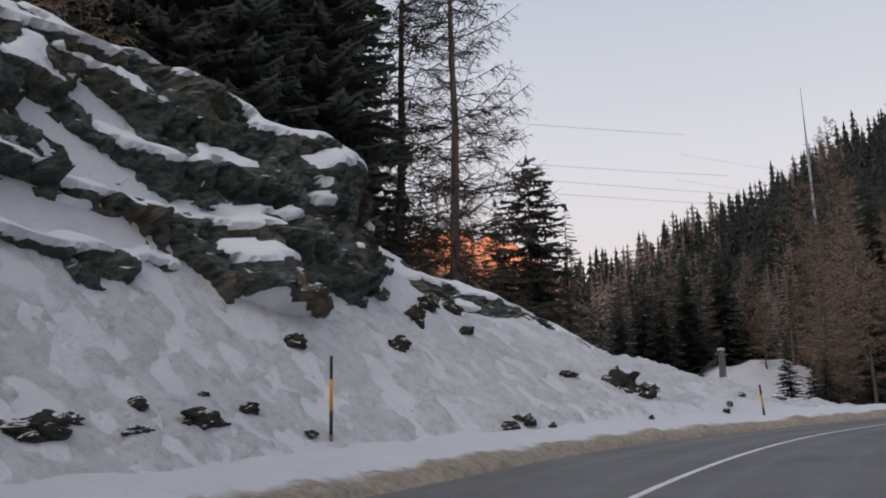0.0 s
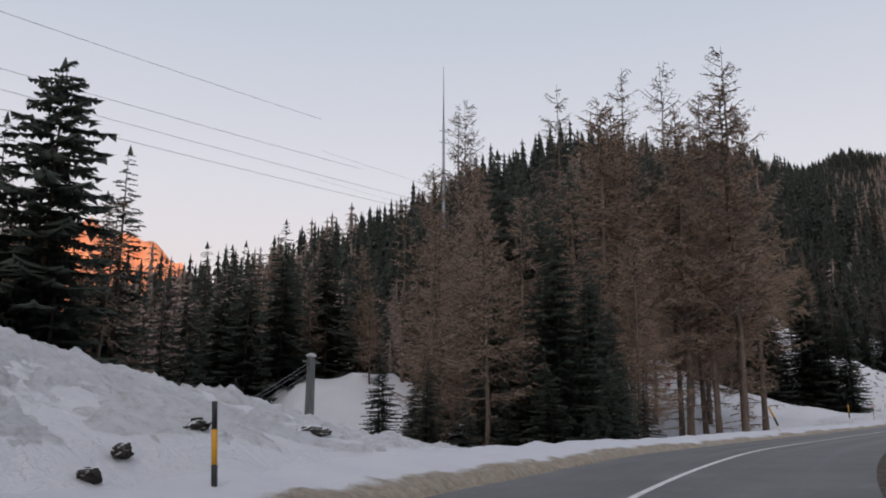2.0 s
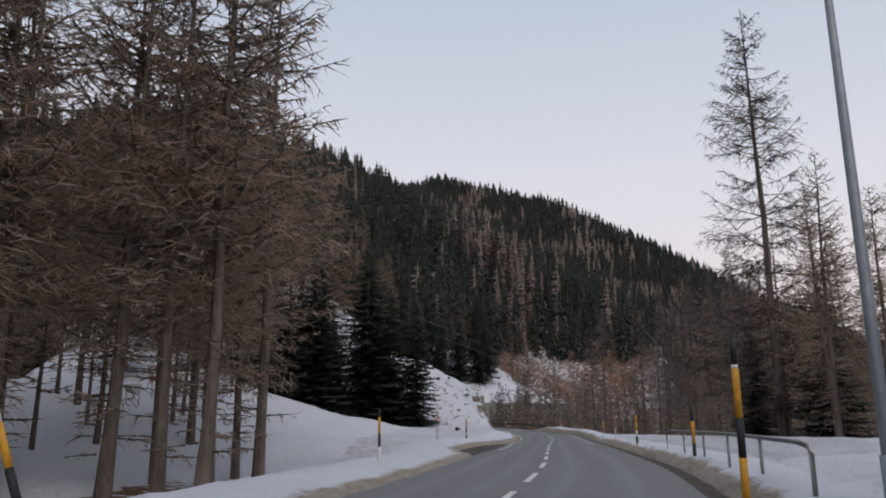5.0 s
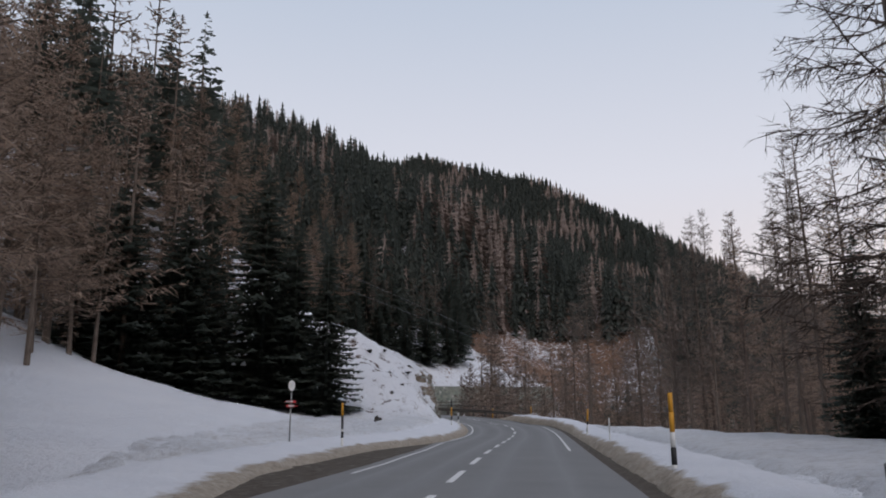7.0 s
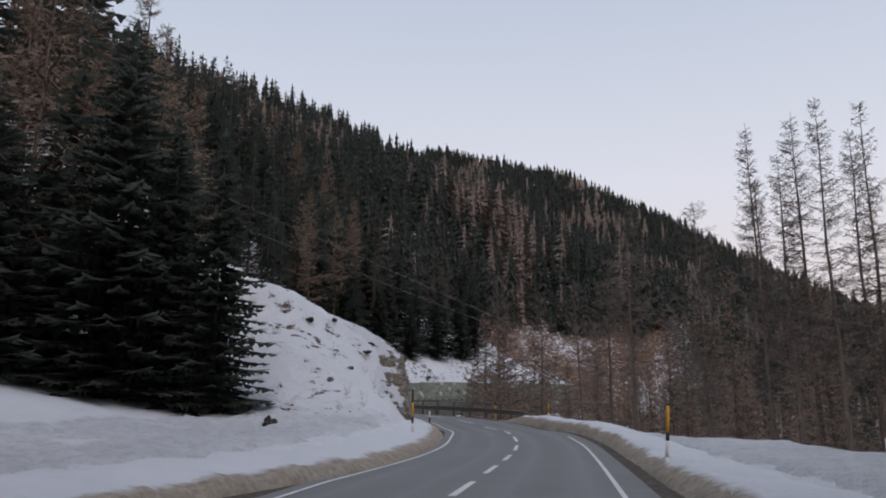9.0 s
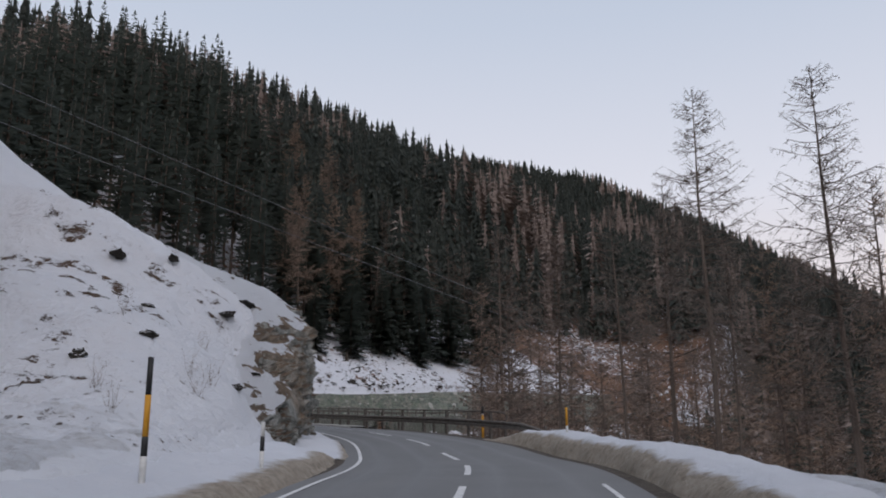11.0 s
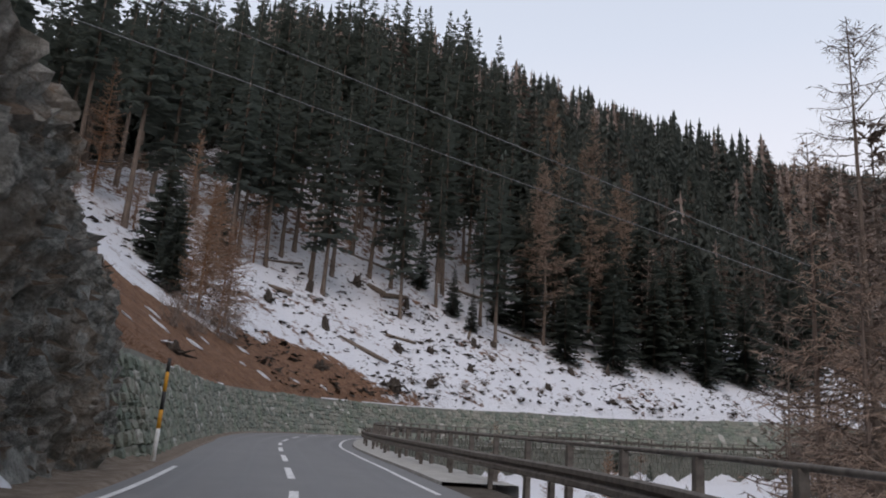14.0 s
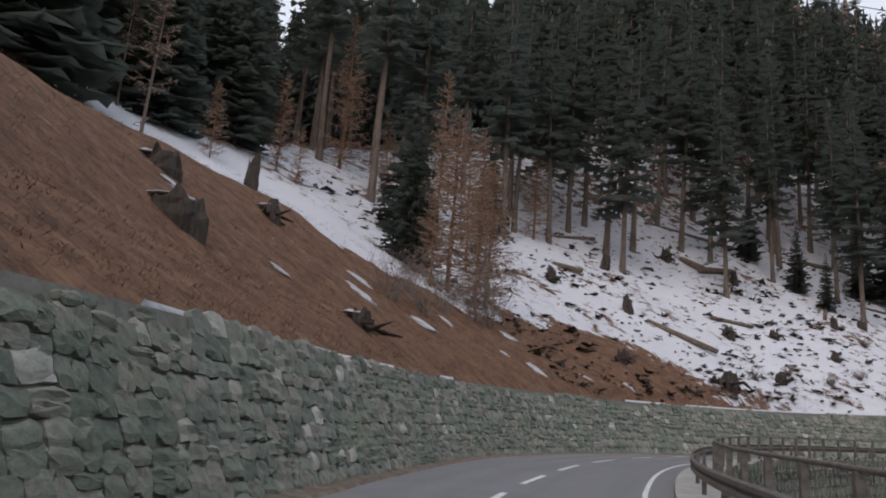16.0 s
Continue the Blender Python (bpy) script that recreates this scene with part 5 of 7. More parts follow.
# ---- wind-pitted crust on the slopes close to the road ----
def snow_crust(name, s0, s1, d0, d1, step, label, depth, bare=None):
    q, w = np.arange(s0, s1, step), np.arange(d0, d1, -step)
    ss, dd = np.meshgrid(q, w, indexing="ij")
    p = at(ss.ravel(), dd.ravel())
    p[:, 2] = ground_z(p[:, 0], p[:, 1])
    e = np.minimum.reduce([ss - s0, s1 - ss, d0 - dd, dd - d1]).ravel()
    for k in range(len(p)):
        v = Vector(p[k])
        pit = max(0.0, noise.noise(Vector((v.x * 0.8, v.y * 0.8, 1.7))) - 0.12) + 0.6 * max(0.0, noise.noise(Vector((v.x * 2.1, v.y * 2.1, 5.2))) - 0.15)
        lump = 0.45 * noise.noise(Vector((v.x * 1.3, v.y * 1.3, 8))) + 0.28 * noise.noise(Vector((v.x * 3.3, v.y * 3.3, 3))) + 0.16 * noise.noise(Vector((v.x * 7, v.y * 7, 4)))
        p[k, 2] += 0.07 + depth * (lump - 0.9 * pit) - 0.25 * max(0.0, 1 - e[k] / 0.7)
    n, m = ss.shape
    i = np.arange(n * m).reshape(n, m)
    f = np.stack([i[:-1, :-1], i[1:, :-1], i[1:, 1:], i[:-1, 1:]], -1).reshape(-1, 4)
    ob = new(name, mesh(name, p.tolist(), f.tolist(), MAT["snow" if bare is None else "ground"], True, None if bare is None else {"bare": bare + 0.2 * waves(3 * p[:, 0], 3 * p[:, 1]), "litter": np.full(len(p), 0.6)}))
    tagged(ob, label, "snow", kind="structure")


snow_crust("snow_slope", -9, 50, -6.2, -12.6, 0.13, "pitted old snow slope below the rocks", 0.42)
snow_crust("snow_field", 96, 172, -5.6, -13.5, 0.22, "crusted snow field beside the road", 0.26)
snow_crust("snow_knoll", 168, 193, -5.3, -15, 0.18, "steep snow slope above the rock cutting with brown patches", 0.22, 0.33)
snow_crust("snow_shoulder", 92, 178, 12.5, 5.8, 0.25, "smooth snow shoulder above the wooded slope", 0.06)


# ---- rock faces ----
def face(name, s0, s1, lines, material, rough, label, back, cell=0.2, seed=0.0, category="rock", lie=0.62, snowy=1.0, patchy=0.42, blocks=((0.55, 0.62), (1.35, 0.30), (3.0, 0.12)), tall=(1.35, 0.5)):
    """A broken rock face. lines: s, and the (d, h) points of the section there; back: how its ends run into the hill."""
    keys = [k for k, _ in lines]
    n = int((s1 - s0) / cell)
    m = 84
    s = np.linspace(s0, s1, n)
    pts = []
    for sec in lines:
        c = np.array(sec[1], float)
        u = np.r_[0, np.cumsum(np.linalg.norm(np.diff(c, axis=0), axis=1))]
        u /= u[-1]
        pts.append(np.stack([np.interp(np.linspace(0, 1, m), u, c[:, k]) for k in range(2)], -1))
    pts = np.array(pts)
    v = np.zeros((n, m, 3))
    for i, q in enumerate(s):
        d = np.array([[np.interp(q, keys, pts[:, j, k]) for k in range(2)] for j in range(m)])
        e = np.clip(min(q - s0, s1 - q) / back, 0, 1)
        d[:, 0] -= (1 - e) ** 2 * 3.0
        v[i] = at(np.full(m, q), d[:, 0], d[:, 1])
    rs = np.stack([np.interp(s, CS, CR[:, 0]), np.interp(s, CS, CR[:, 1])], -1)
    out = v.copy()
    for i in range(n):
        for j in range(m):
            p = Vector(v[i, j]) + Vector((seed, 0, 0))
            k = 0.8 * (noise.turbulence(Vector((p.x * 0.28, p.y * 0.28, p.z * 0.4)), 3, False) - 0.6) + 0.5 * noise.noise(Vector((p.x * 0.5, p.y * 0.5, p.z * 0.9)))
            ease = min(1.0, (m - 1 - j) / 10, 0.25 + j / 6)
            out[i, j, :2] += rs[i] * rough * k * ease
    # how flat each place lies: snow settles there, the rest breaks into tilted blocks
    du, dv = np.gradient(out, axis=0), np.gradient(out, axis=1)
    nrm = np.cross(du, dv)
    flat = np.abs(nrm[..., 2]) / (np.linalg.norm(nrm, axis=2) + 1e-9)
    base = out.copy()
    lying = np.zeros((n, m))
    for i in range(n):
        for j in range(m):
            p = Vector(base[i, j]) + Vector((seed, 0, 0))
            w = (flat[i, j] + patchy * noise.noise(p * 0.5) + 0.22 * noise.noise(p * 1.3) - lie) / 0.10
            w = min(1.0, max(0.0, w))
            lying[i, j] = w
            k = 0.0
            for f, g in blocks:
                q = Vector((p.x * f, p.y * f, p.z * f * tall[0] + tall[1] * p.x * f))
                ds, ps = noise.voronoi(q)
                t = noise.cell_vector(ps[0] * 5.7) * 2 - Vector((1, 1, 1))
                k += g * (0.55 * t.x + 0.75 * (q - ps[0]).dot(t)) - (0.35 * g if ds[1] - ds[0] < 0.06 else 0)
            ease = min(1.0, (m - 1 - j) / 8, 0.25 + j / 6)
            out[i, j, :2] += rs[i] * (rough * 1.15 * k * ease * (1 - w) + 0.10 * w * snowy)
            out[i, j, 2] += 0.30 * rough * k * ease * (1 - w) + w * snowy * (0.16 + 0.10 * noise.noise(p * 0.9))
    idx = np.arange(n * m).reshape(n, m)
    f = np.stack([idx[:-1, :-1], idx[:-1, 1:], idx[1:, 1:], idx[1:, :-1]], -1).reshape(-1, 4)
    ob = new(name, mesh(name, out.reshape(-1, 3).tolist(), f.tolist(), material, False, {"snow": lying.ravel()}))
    ob.data.polygons.foreach_set("use_smooth", (lying[:-1, :-1].ravel() > 0.3))
    return tagged(ob, label, category, kind="structure")


face("rock_face_start", -16, 27, [
    (-16, [(-10.6, 4.0), (-10.8, 6), (-12, 6.6), (-12.2, 9.4), (-14, 10.4), (-18, 12.6)]),
    (4, [(-10.4, 4.0), (-10.5, 5.4), (-11.2, 5.8), (-11.4, 8.6), (-12.6, 9.3), (-12.8, 10.8), (-18, 12.0)]),
    (11, [(-11.0, 3.6), (-11.1, 5.0), (-12.1, 5.6), (-12.3, 7.2), (-13.2, 7.7), (-13.4, 9.6), (-14.8, 11.4), (-18, 13.2)]),
    (15, [(-11.1, 3.2), (-11.2, 4.9), (-12.4, 5.4), (-12.6, 6.3), (-13.7, 7.1), (-13.9, 9.4), (-15.0, 11.7), (-18, 13.4)]),
    (18.5, [(-10.6, 3.0), (-10.7, 5.4), (-11.5, 6.5), (-13.0, 7.2), (-13.2, 8.4), (-14.2, 9.4), (-14.6, 11.7), (-18, 12.8)]),
    (22, [(-10.9, 3.2), (-11.1, 5.8), (-11.7, 7.6), (-12.2, 9.5), (-13.3, 10.5), (-14.6, 10.9), (-18, 11.4)]),
    (24.5, [(-12.4, 4.0), (-12.8, 6.4), (-13.2, 8.6), (-13.8, 9.9), (-15, 10.2), (-18, 10.2)]),
    (27, [(-13.4, 4.8), (-13.8, 6.0), (-14.3, 7.2), (-15, 7.8), (-16, 8.1), (-18, 8.4)]),
], MAT["rock"], 0.85, "grey-green rock outcrop with snow lying on its ledges", 4.0, cell=0.12, seed=3.0, lie=0.66, patchy=0.6)
face("rock_ridge_start", 24, 37, [
    (24, [(-12.0, 4.2), (-12.4, 5.2), (-13.4, 6.4), (-14.7, 7.8), (-17, 8.4)]),
    (30, [(-11.4, 3.8), (-11.8, 4.6), (-12.8, 5.5), (-14.4, 6.3), (-17, 6.7)]),
    (37, [(-10.8, 2.5), (-11.4, 3.1), (-12.4, 3.6), (-13.6, 3.8), (-16, 3.9)]),
], MAT["rock"], 0.5, "broken brown rock ledge half under snow", 3.0, seed=11.0, lie=0.78)
face("rock_face_bend", 179, 210, [
    (179, [(-5.0, -0.4), (-5.2, 0.1), (-5.6, 0.3), (-6.4, 0.8), (-9.5, 2.5)]),
    (181, [(-4.3, -0.4), (-4.4, 0.8), (-4.9, 1.5), (-6.0, 2.0), (-9.5, 3.6)]),
    (184, [(-3.9, -0.4), (-4.0, 1.7), (-4.4, 2.7), (-5.6, 3.4), (-9.5, 5.0)]),
    (188, [(-3.7, -0.4), (-3.75, 2.8), (-4.0, 4.3), (-5.2, 5.0), (-9.5, 6.2)]),
    (191, [(-3.55, -0.4), (-3.6, 3.2), (-3.75, 5.3), (-4.6, 5.8), (-9.5, 7.4)]),
    (196, [(-3.5, -0.4), (-3.55, 3.2), (-3.75, 5.9), (-4.6, 6.7), (-9.5, 8.4)]),
    (203, [(-3.45, -0.4), (-3.55, 2.8), (-3.95, 5.2), (-5.0, 6.4), (-9.5, 8.2)]),
    (207, [(-3.35, -0.4), (-3.6, 2.2), (-4.3, 4.2), (-5.6, 5.3), (-9.5, 7.8)]),
    (210, [(-4.0, -0.4), (-4.3, 1.8), (-5.0, 3.4), (-6.2, 4.7), (-10, 7.4)]),
], MAT["cliff"], 0.46, "craggy rock cutting with dead grass on top", 0.8, cell=0.11, seed=21.0, lie=0.50, snowy=0.5, blocks=((0.7, 0.40), (1.7, 0.50), (3.6, 0.40), (7.5, 0.30)), tall=(0.8, 0.15))


def boulder(s, d, size, label, material="rock", sink=0.35, name="boulder", seed=None):
    p = at(s, d)
    bm = bmesh.new()
    bmesh.ops.create_icosphere(bm, subdivisions=4, radius=1.0)
    off = Vector((s * 3.1, d * 1.7, 0))
    for v in bm.verts:
        c = v.co.copy()
        ds, ps = noise.voronoi(c * 1.25 + off)
        t = noise.cell_vector(ps[0] * 5.7) * 2 - Vector((1, 1, 1))
        k = 0.95 + 0.3 * noise.noise(c * 0.9 + off) + 0.16 * t.x + 0.5 * (c * 1.25 + off - ps[0]).dot(t) * 0.8 + 0.14 * noise.noise(c * 3.4 + off)
        v.co = Vector((c.x * size[0], c.y * size[1], c.z * size[2])) * k * 0.8
    me = bpy.data.meshes.new(name)
    bm.to_mesh(me)
    bm.free()
    me.materials.append(MAT[material])
    ob = new(name, me)
    ob.matrix_basis = pose(float(p[0]), float(p[1]), gz(float(p[0]), float(p[1])) + 0.12 + size[2] * (0.04 - sink), rng.uniform(-10, 10), rng.uniform(-10, 10), heading(s) + rng.uniform(-25, 25))
    return tagged(ob, label, "rock", "rocks in the snow")


for s_, d_, z_ in (
    (13.4, -8, (0.35, 0.75, 0.30)), (14.8, -8.3, (0.2, 0.3, 0.18)), (10, -7.9, (0.4, 0.9, 0.32)), (11.6, -7.7, (0.2, 0.5, 0.14)),
    (21.7, -6.5, (0.3, 0.62, 0.22)), (22.6, -6.9, (0.32, 0.4, 0.26)), (22.4, -6.3, (0.16, 0.28, 0.13)), (23.8, -7, (0.28, 0.5, 0.2)), (24, -6.5, (0.2, 0.32, 0.15)), (24.6, -6.7, (0.15, 0.22, 0.13)), (23.3, -6.1, (0.22, 0.36, 0.16)), (25, -6.5, (0.14, 0.16, 0.13)),
    (29, -8.9, (0.35, 0.6, 0.22)), (23.5, -7.2, (0.12, 0.22, 0.1)), (18, -10.2, (0.3, 0.4, 0.28)), (22, -10.2, (0.3, 0.5, 0.3)), (24, -11.4, (0.55, 0.5, 0.6)), (25.6, -12.2, (0.5, 0.6, 0.5)), (26.2, -11, (0.3, 0.45, 0.3)), (27, -12.4, (0.5, 0.7, 0.4)),
    (29.8, -6.2, (0.12, 0.16, 0.16)), (30.2, -5.9, (0.11, 0.12, 0.12)), (35, -6, (0.12, 0.2, 0.12)), (35.9, -6.3, (0.16, 0.26, 0.14)), (38.6, -7.2, (0.22, 0.5, 0.16)), (44, -8.6, (0.4, 0.9, 0.22)), (12.2, -8.4, (0.2, 0.3, 0.16)), (14, -8.7, (0.15, 0.2, 0.14)), (10.6, -8, (0.22, 0.35, 0.18)), (15.6, -7.4, (0.14, 0.24, 0.1)),
):
    boulder(s_, d_, z_, "dark boulder sticking out of the snow", "boulder_rock", 0.3)
for s_, d_, z_ in ((31.2, -8.2, (0.75, 1.15, 0.85)), (31.9, -7.6, (0.6, 0.9, 0.6))):
    boulder(s_, d_, z_, "brown rock breaking through the snow slope", "boulder_rock", 0.3)
for s_, d_, z_ in ((174, -9.6, (0.25, 0.45, 0.2)), (177, -8.6, (0.2, 0.5, 0.12)), (181, -9.4, (0.22, 0.5, 0.13)), (180, -6.4, (0.25, 0.7, 0.12)), (182.4, -6.2, (0.3, 0.8, 0.14)), (184.5, -7.2, (0.3, 0.9, 0.14)), (183.4, -5.2, (0.4, 0.9, 0.22)), (185.8, -9.2, (0.25, 0.8, 0.14)), (184, -11, (0.3, 0.7, 0.18)), (187.2, -6.4, (0.3, 0.9, 0.16)), (186.4, -5.0, (0.35, 0.8, 0.2)), (158.5, -9.4, (0.35, 0.35, 0.45))):
    boulder(s_, d_, z_, "dark rock showing through the snowy knoll", "boulder_rock", 0.3)


# ---- masonry walls ----
def wall_height(s):
    return float(np.interp(s, [206, 212, 226, 240, 262, 300, 345, 420], [2.55, 2.6, 2.7, 2.8, 3.05, 3.9, 5.1, 5.4]))


def build_wall():
    s = np.arange(204, 420, 0.7)
    hs = np.array([wall_height(q) for q in s])
    body = ribbon("masonry_wall", s, [(lambda q: -wall_foot(q) - 0.02 + 0.4 * BATTER, -0.4), (lambda q: -wall_foot(q) - 0.02 - BATTER * hs * 0.5, lambda q: hs * 0.5), (lambda q: -wall_foot(q) - 0.02 - BATTER * hs, lambda q: hs - 0.03), (lambda q: -wall_foot(q) - 0.6 - BATTER * hs, lambda q: hs - 0.02)], MAT["mortar"], smooth=False)
    tagged(body, "mortared dry-stone style retaining wall along the road", "retaining wall", kind="structure")
    # ground that fills the space behind its crown
    back = np.arange(206, 420, 0.8)
    ends = at(back, -8.2)
    zg = ground_z(ends[:, 0], ends[:, 1]) - np.interp(back, CS, CL[:, 2])
    hb = np.array([wall_height(q) for q in back])
    cap = ribbon("bank_above_wall", back, [(lambda q: -wall_foot(q) - 0.4 - BATTER * hb, lambda q: hb - 0.06), (lambda q: -wall_foot(q) - 0.8 - BATTER * hb, lambda q: hb + 0.24), (lambda q: -0.5 * (wall_foot(q) + 0.8 + BATTER * hb) - 4.1, lambda q: hb * 0.5 + zg * 0.5 + 0.22), (lambda q: -8.2 + 0 * hb, lambda q: zg + 0.04), (lambda q: -9.0 + 0 * hb, lambda q: zg - 0.35)], MAT["ground"])
    bare = np.repeat(np.interp(back, [206, 268, 284, 300, 420], [0.8, 0.8, 0.35, 0.05, 0.05]), 5)
    a = cap.data.attributes.new("bare", "FLOAT", "POINT")
    a.data.foreach_set("value", bare.astype(np.float32))
    tagged(cap, "brown bank and snow behind the top of the wall", "ground", kind="structure")
    return body


def stone_mesh(k):
    """One rough block about 1 x 1 x 1, its face towards -y; a 4 x 4 pillowed face with a worn rim."""
    r = np.random.default_rng(100 + k)
    n = 4
    v, f = [], []
    for i in range(n):
        for j in range(n):
            edge = i in (0, n - 1) or j in (0, n - 1)
            x = i / (n - 1) - 0.5 + r.normal(0, 0.035)
            z = j / (n - 1) - 0.5 + r.normal(0, 0.05)
            if i in (0, n - 1) and j in (0, n - 1):
                x, z = x * r.uniform(0.78, 0.96), z * r.uniform(0.78, 0.96)
            v.append((x, -0.36 + r.normal(0, 0.10) if edge else -0.52 + r.normal(0, 0.12), z))
    for i in range(n - 1):
        for j in range(n - 1):
            a = i * n + j
            f.append((a, a + n, a + n + 1, a + 1))
    rim = [i * n for i in range(n)] + [(n - 1) * n + j for j in range(1, n)] + [i * n + n - 1 for i in range(n - 2, -1, -1)] + [j for j in range(n - 2, 0, -1)]
    base = len(v)
    for q in rim:
        v.append((v[q][0] * 1.04, 0.3, v[q][2] * 1.04))
    for q in range(len(rim)):
        w = (q + 1) % len(rim)
        f.append((rim[q], base + q, base + w, rim[w]))
    return v, f


STONES = [stone_mesh(k) for k in range(14)]
STONE_MESHES = [mesh("stone", v, [q[::-1] for q in f], MAT["stone"]) for v, f in STONES]


def courses(s0, s1, lo, hi, size, seed):
    """Places of stones: s, height, width and height of each, in uneven courses."""
    r = np.random.default_rng(seed)
    out = []
    z = lo(s0)
    while z < max(hi(s0), hi(s1), hi((s0 + s1) / 2)):
        hh = size * r.uniform(0.6, 1.05)
        q = s0 - r.uniform(0, size)
        while q < s1:
            w = size * r.uniform(0.75, 1.9)
            if r.random() < 0.16:
                for part_z, part_h in ((z, hh * 0.5), (z + hh * 0.5, hh * 0.5)):
                    if part_z + part_h * 0.8 < hi(q):
                        out.append((q + w / 2, part_z + part_h / 2, w, part_h))
            elif z + hh * 0.85 < hi(q + w / 2):
                out.append((q + w / 2, z + hh / 2 + r.normal(0, 0.03), w, hh * r.uniform(0.9, 1.12)))
            q += w
        z += hh
    return out


def lay(body, s0, s1, d, lo, hi, size, seed, side, single=0, batter=BATTER):
    """Lays stones on a wall: the first ones as parts, the rest joined."""
    r = np.random.default_rng(seed + 1)
    rest_v, rest_f = [], []
    for n, (q, z, w, h) in enumerate(sorted(courses(s0, s1, lo, hi, size, seed))):
        p = at(q, -wall_foot(q) - batter * z if side < 0 else d)
        yaw = heading(q) + (90 if side < 0 else -90)
        k = int(r.integers(14))
        depth = 0.17 * r.uniform(0.75, 1.3)
        base = np.interp(q, CS, CL[:, 2])
        slope = math.degrees(math.atan2(np.interp(q + 1, CS, CL[:, 2]) - np.interp(q - 1, CS, CL[:, 2]), 2)) * (1 if side < 0 else -1)
        m = pose(float(p[0]), float(p[1]), float(base) + z, -math.degrees(math.atan(batter)), -slope + r.normal(0, 1.5), yaw) @ Matrix.Diagonal((w * 1.05, depth, h * 1.08, 1))
        if n < single:
            ob = new("stone", STONE_MESHES[k])
            ob.matrix_basis = m
            ob.parent = body
        else:
            v, f = STONES[k]
            o = len(rest_v)
            rest_v += [tuple(m @ Vector(a)) for a in v]
            rest_f += [tuple(o + a for a in b[::-1]) for b in f]
    if rest_f:
        ob = new("stonework", mesh("stonework", rest_v, rest_f, MAT["stone_far"]))
        ob.parent = body
        tagged(ob, "grey-green stones of the wall", kind="stuff")


# ---- guard rail with a pipe rail behind it ----
def rail_line(s):
    """How far from the crown of the road the barrier stands."""
    return np.interp(s, [184, 196, 215, 233, 400], [5.15, 4.85, 4.35, 4.05, 4.05])


def build_rail():
    rail = thing("guard_rail", Matrix(), "steel crash barrier with a pipe handrail along the drop", "guard rail")
    s = np.arange(184, 400, 1.0)
    prof = [(0.0, 0.43), (0.055, 0.46), (0.055, 0.535), (0.0, 0.575), (0.0, 0.60), (0.055, 0.64), (0.055, 0.715), (0.0, 0.745)]
    front = [(-a, b) for a, b in prof]
    back = [(0.012 - a, b) for a, b in prof][::-1]
    dip = np.clip((188 - s) / 4, 0, 1) * 0.35
    cols = [((lambda d: lambda q: rail_line(q) + d)(d), (lambda h: lambda q: h - dip)(h)) for d, h in front + back + front[:1]]
    ob = ribbon("beam", s, cols, MAT["rust"], smooth=False)
    ob.parent = rail
    tagged(ob, "weathered W-profile steel beam")
    post_me = bmesh.new()
    box(post_me, (-0.05, -0.06, -0.7), (0.05, 0.06, 0.72), 0.008)
    me = bpy.data.meshes.new("barrier_post")
    post_me.to_mesh(me)
    post_me.free()
    me.materials.append(MAT["rust"])
    for q in np.arange(186, 398, 4.0):
        p = at(q, rail_line(q) + 0.13)
        ob = new("barrier_post", me)
        ob.matrix_basis = pose(*[float(c) for c in p], 0, 0, heading(q))
        ob.parent = rail
    # handrail: a pipe bent down at its start, on leaning posts
    bm = bmesh.new()
    top = [Vector(at(q, rail_line(q) + 0.6, 1.12)) for q in np.arange(192, 398, 1.5)]
    start = [Vector(at(q, rail_line(191) + 0.6, h)) for q, h in ((191.6, 0.62), (191.1, 0.66), (190.9, 0.8), (190.9, 0.98), (191.1, 1.08), (191.5, 1.12))]
    tube(bm, start + top, 0.038, 8)
    part("handrail", bm, MAT["rust"], rail, "grey painted pipe handrail")
    bm = bmesh.new()
    tube(bm, [Vector(at(q, rail_line(q) + 0.6, 0.62)) for q in np.arange(232, 398, 1.5)], 0.026, 6)
    part("middle_rail", bm, MAT["rust"], rail)
    pm = bmesh.new()
    box(pm, (-0.055, -0.075, -0.6), (0.055, 0.075, 1.1), 0.008)
    for v in pm.verts:
        if v.co.z < 0.5:
            v.co.y *= 1.0 + 0.7 * (0.5 - v.co.z)
    me2 = bpy.data.meshes.new("handrail_post")
    pm.to_mesh(me2)
    pm.free()
    me2.materials.append(MAT["rust"])
    for q in np.arange(192.6, 398, 2.45):
        p = at(q, rail_line(q) + 0.6)
        ob = new("handrail_post", me2)
        ob.matrix_basis = pose(*[float(c) for c in p], 0, 0, heading(q))
        ob.parent = rail
    # kerb of concrete the posts stand in
    s = np.arange(206, 420, 1.0)
    kerb = ribbon("kerb", s, [(3.62, -0.05), (3.62, 0.05), (lambda v: rail_line(v) + 0.8, 0.07), (lambda v: rail_line(v) + 0.82, -0.5)], MAT["concrete"], smooth=False)
    tagged(kerb, "rough concrete edge under the barrier", "kerb", kind="structure")


build_rail()


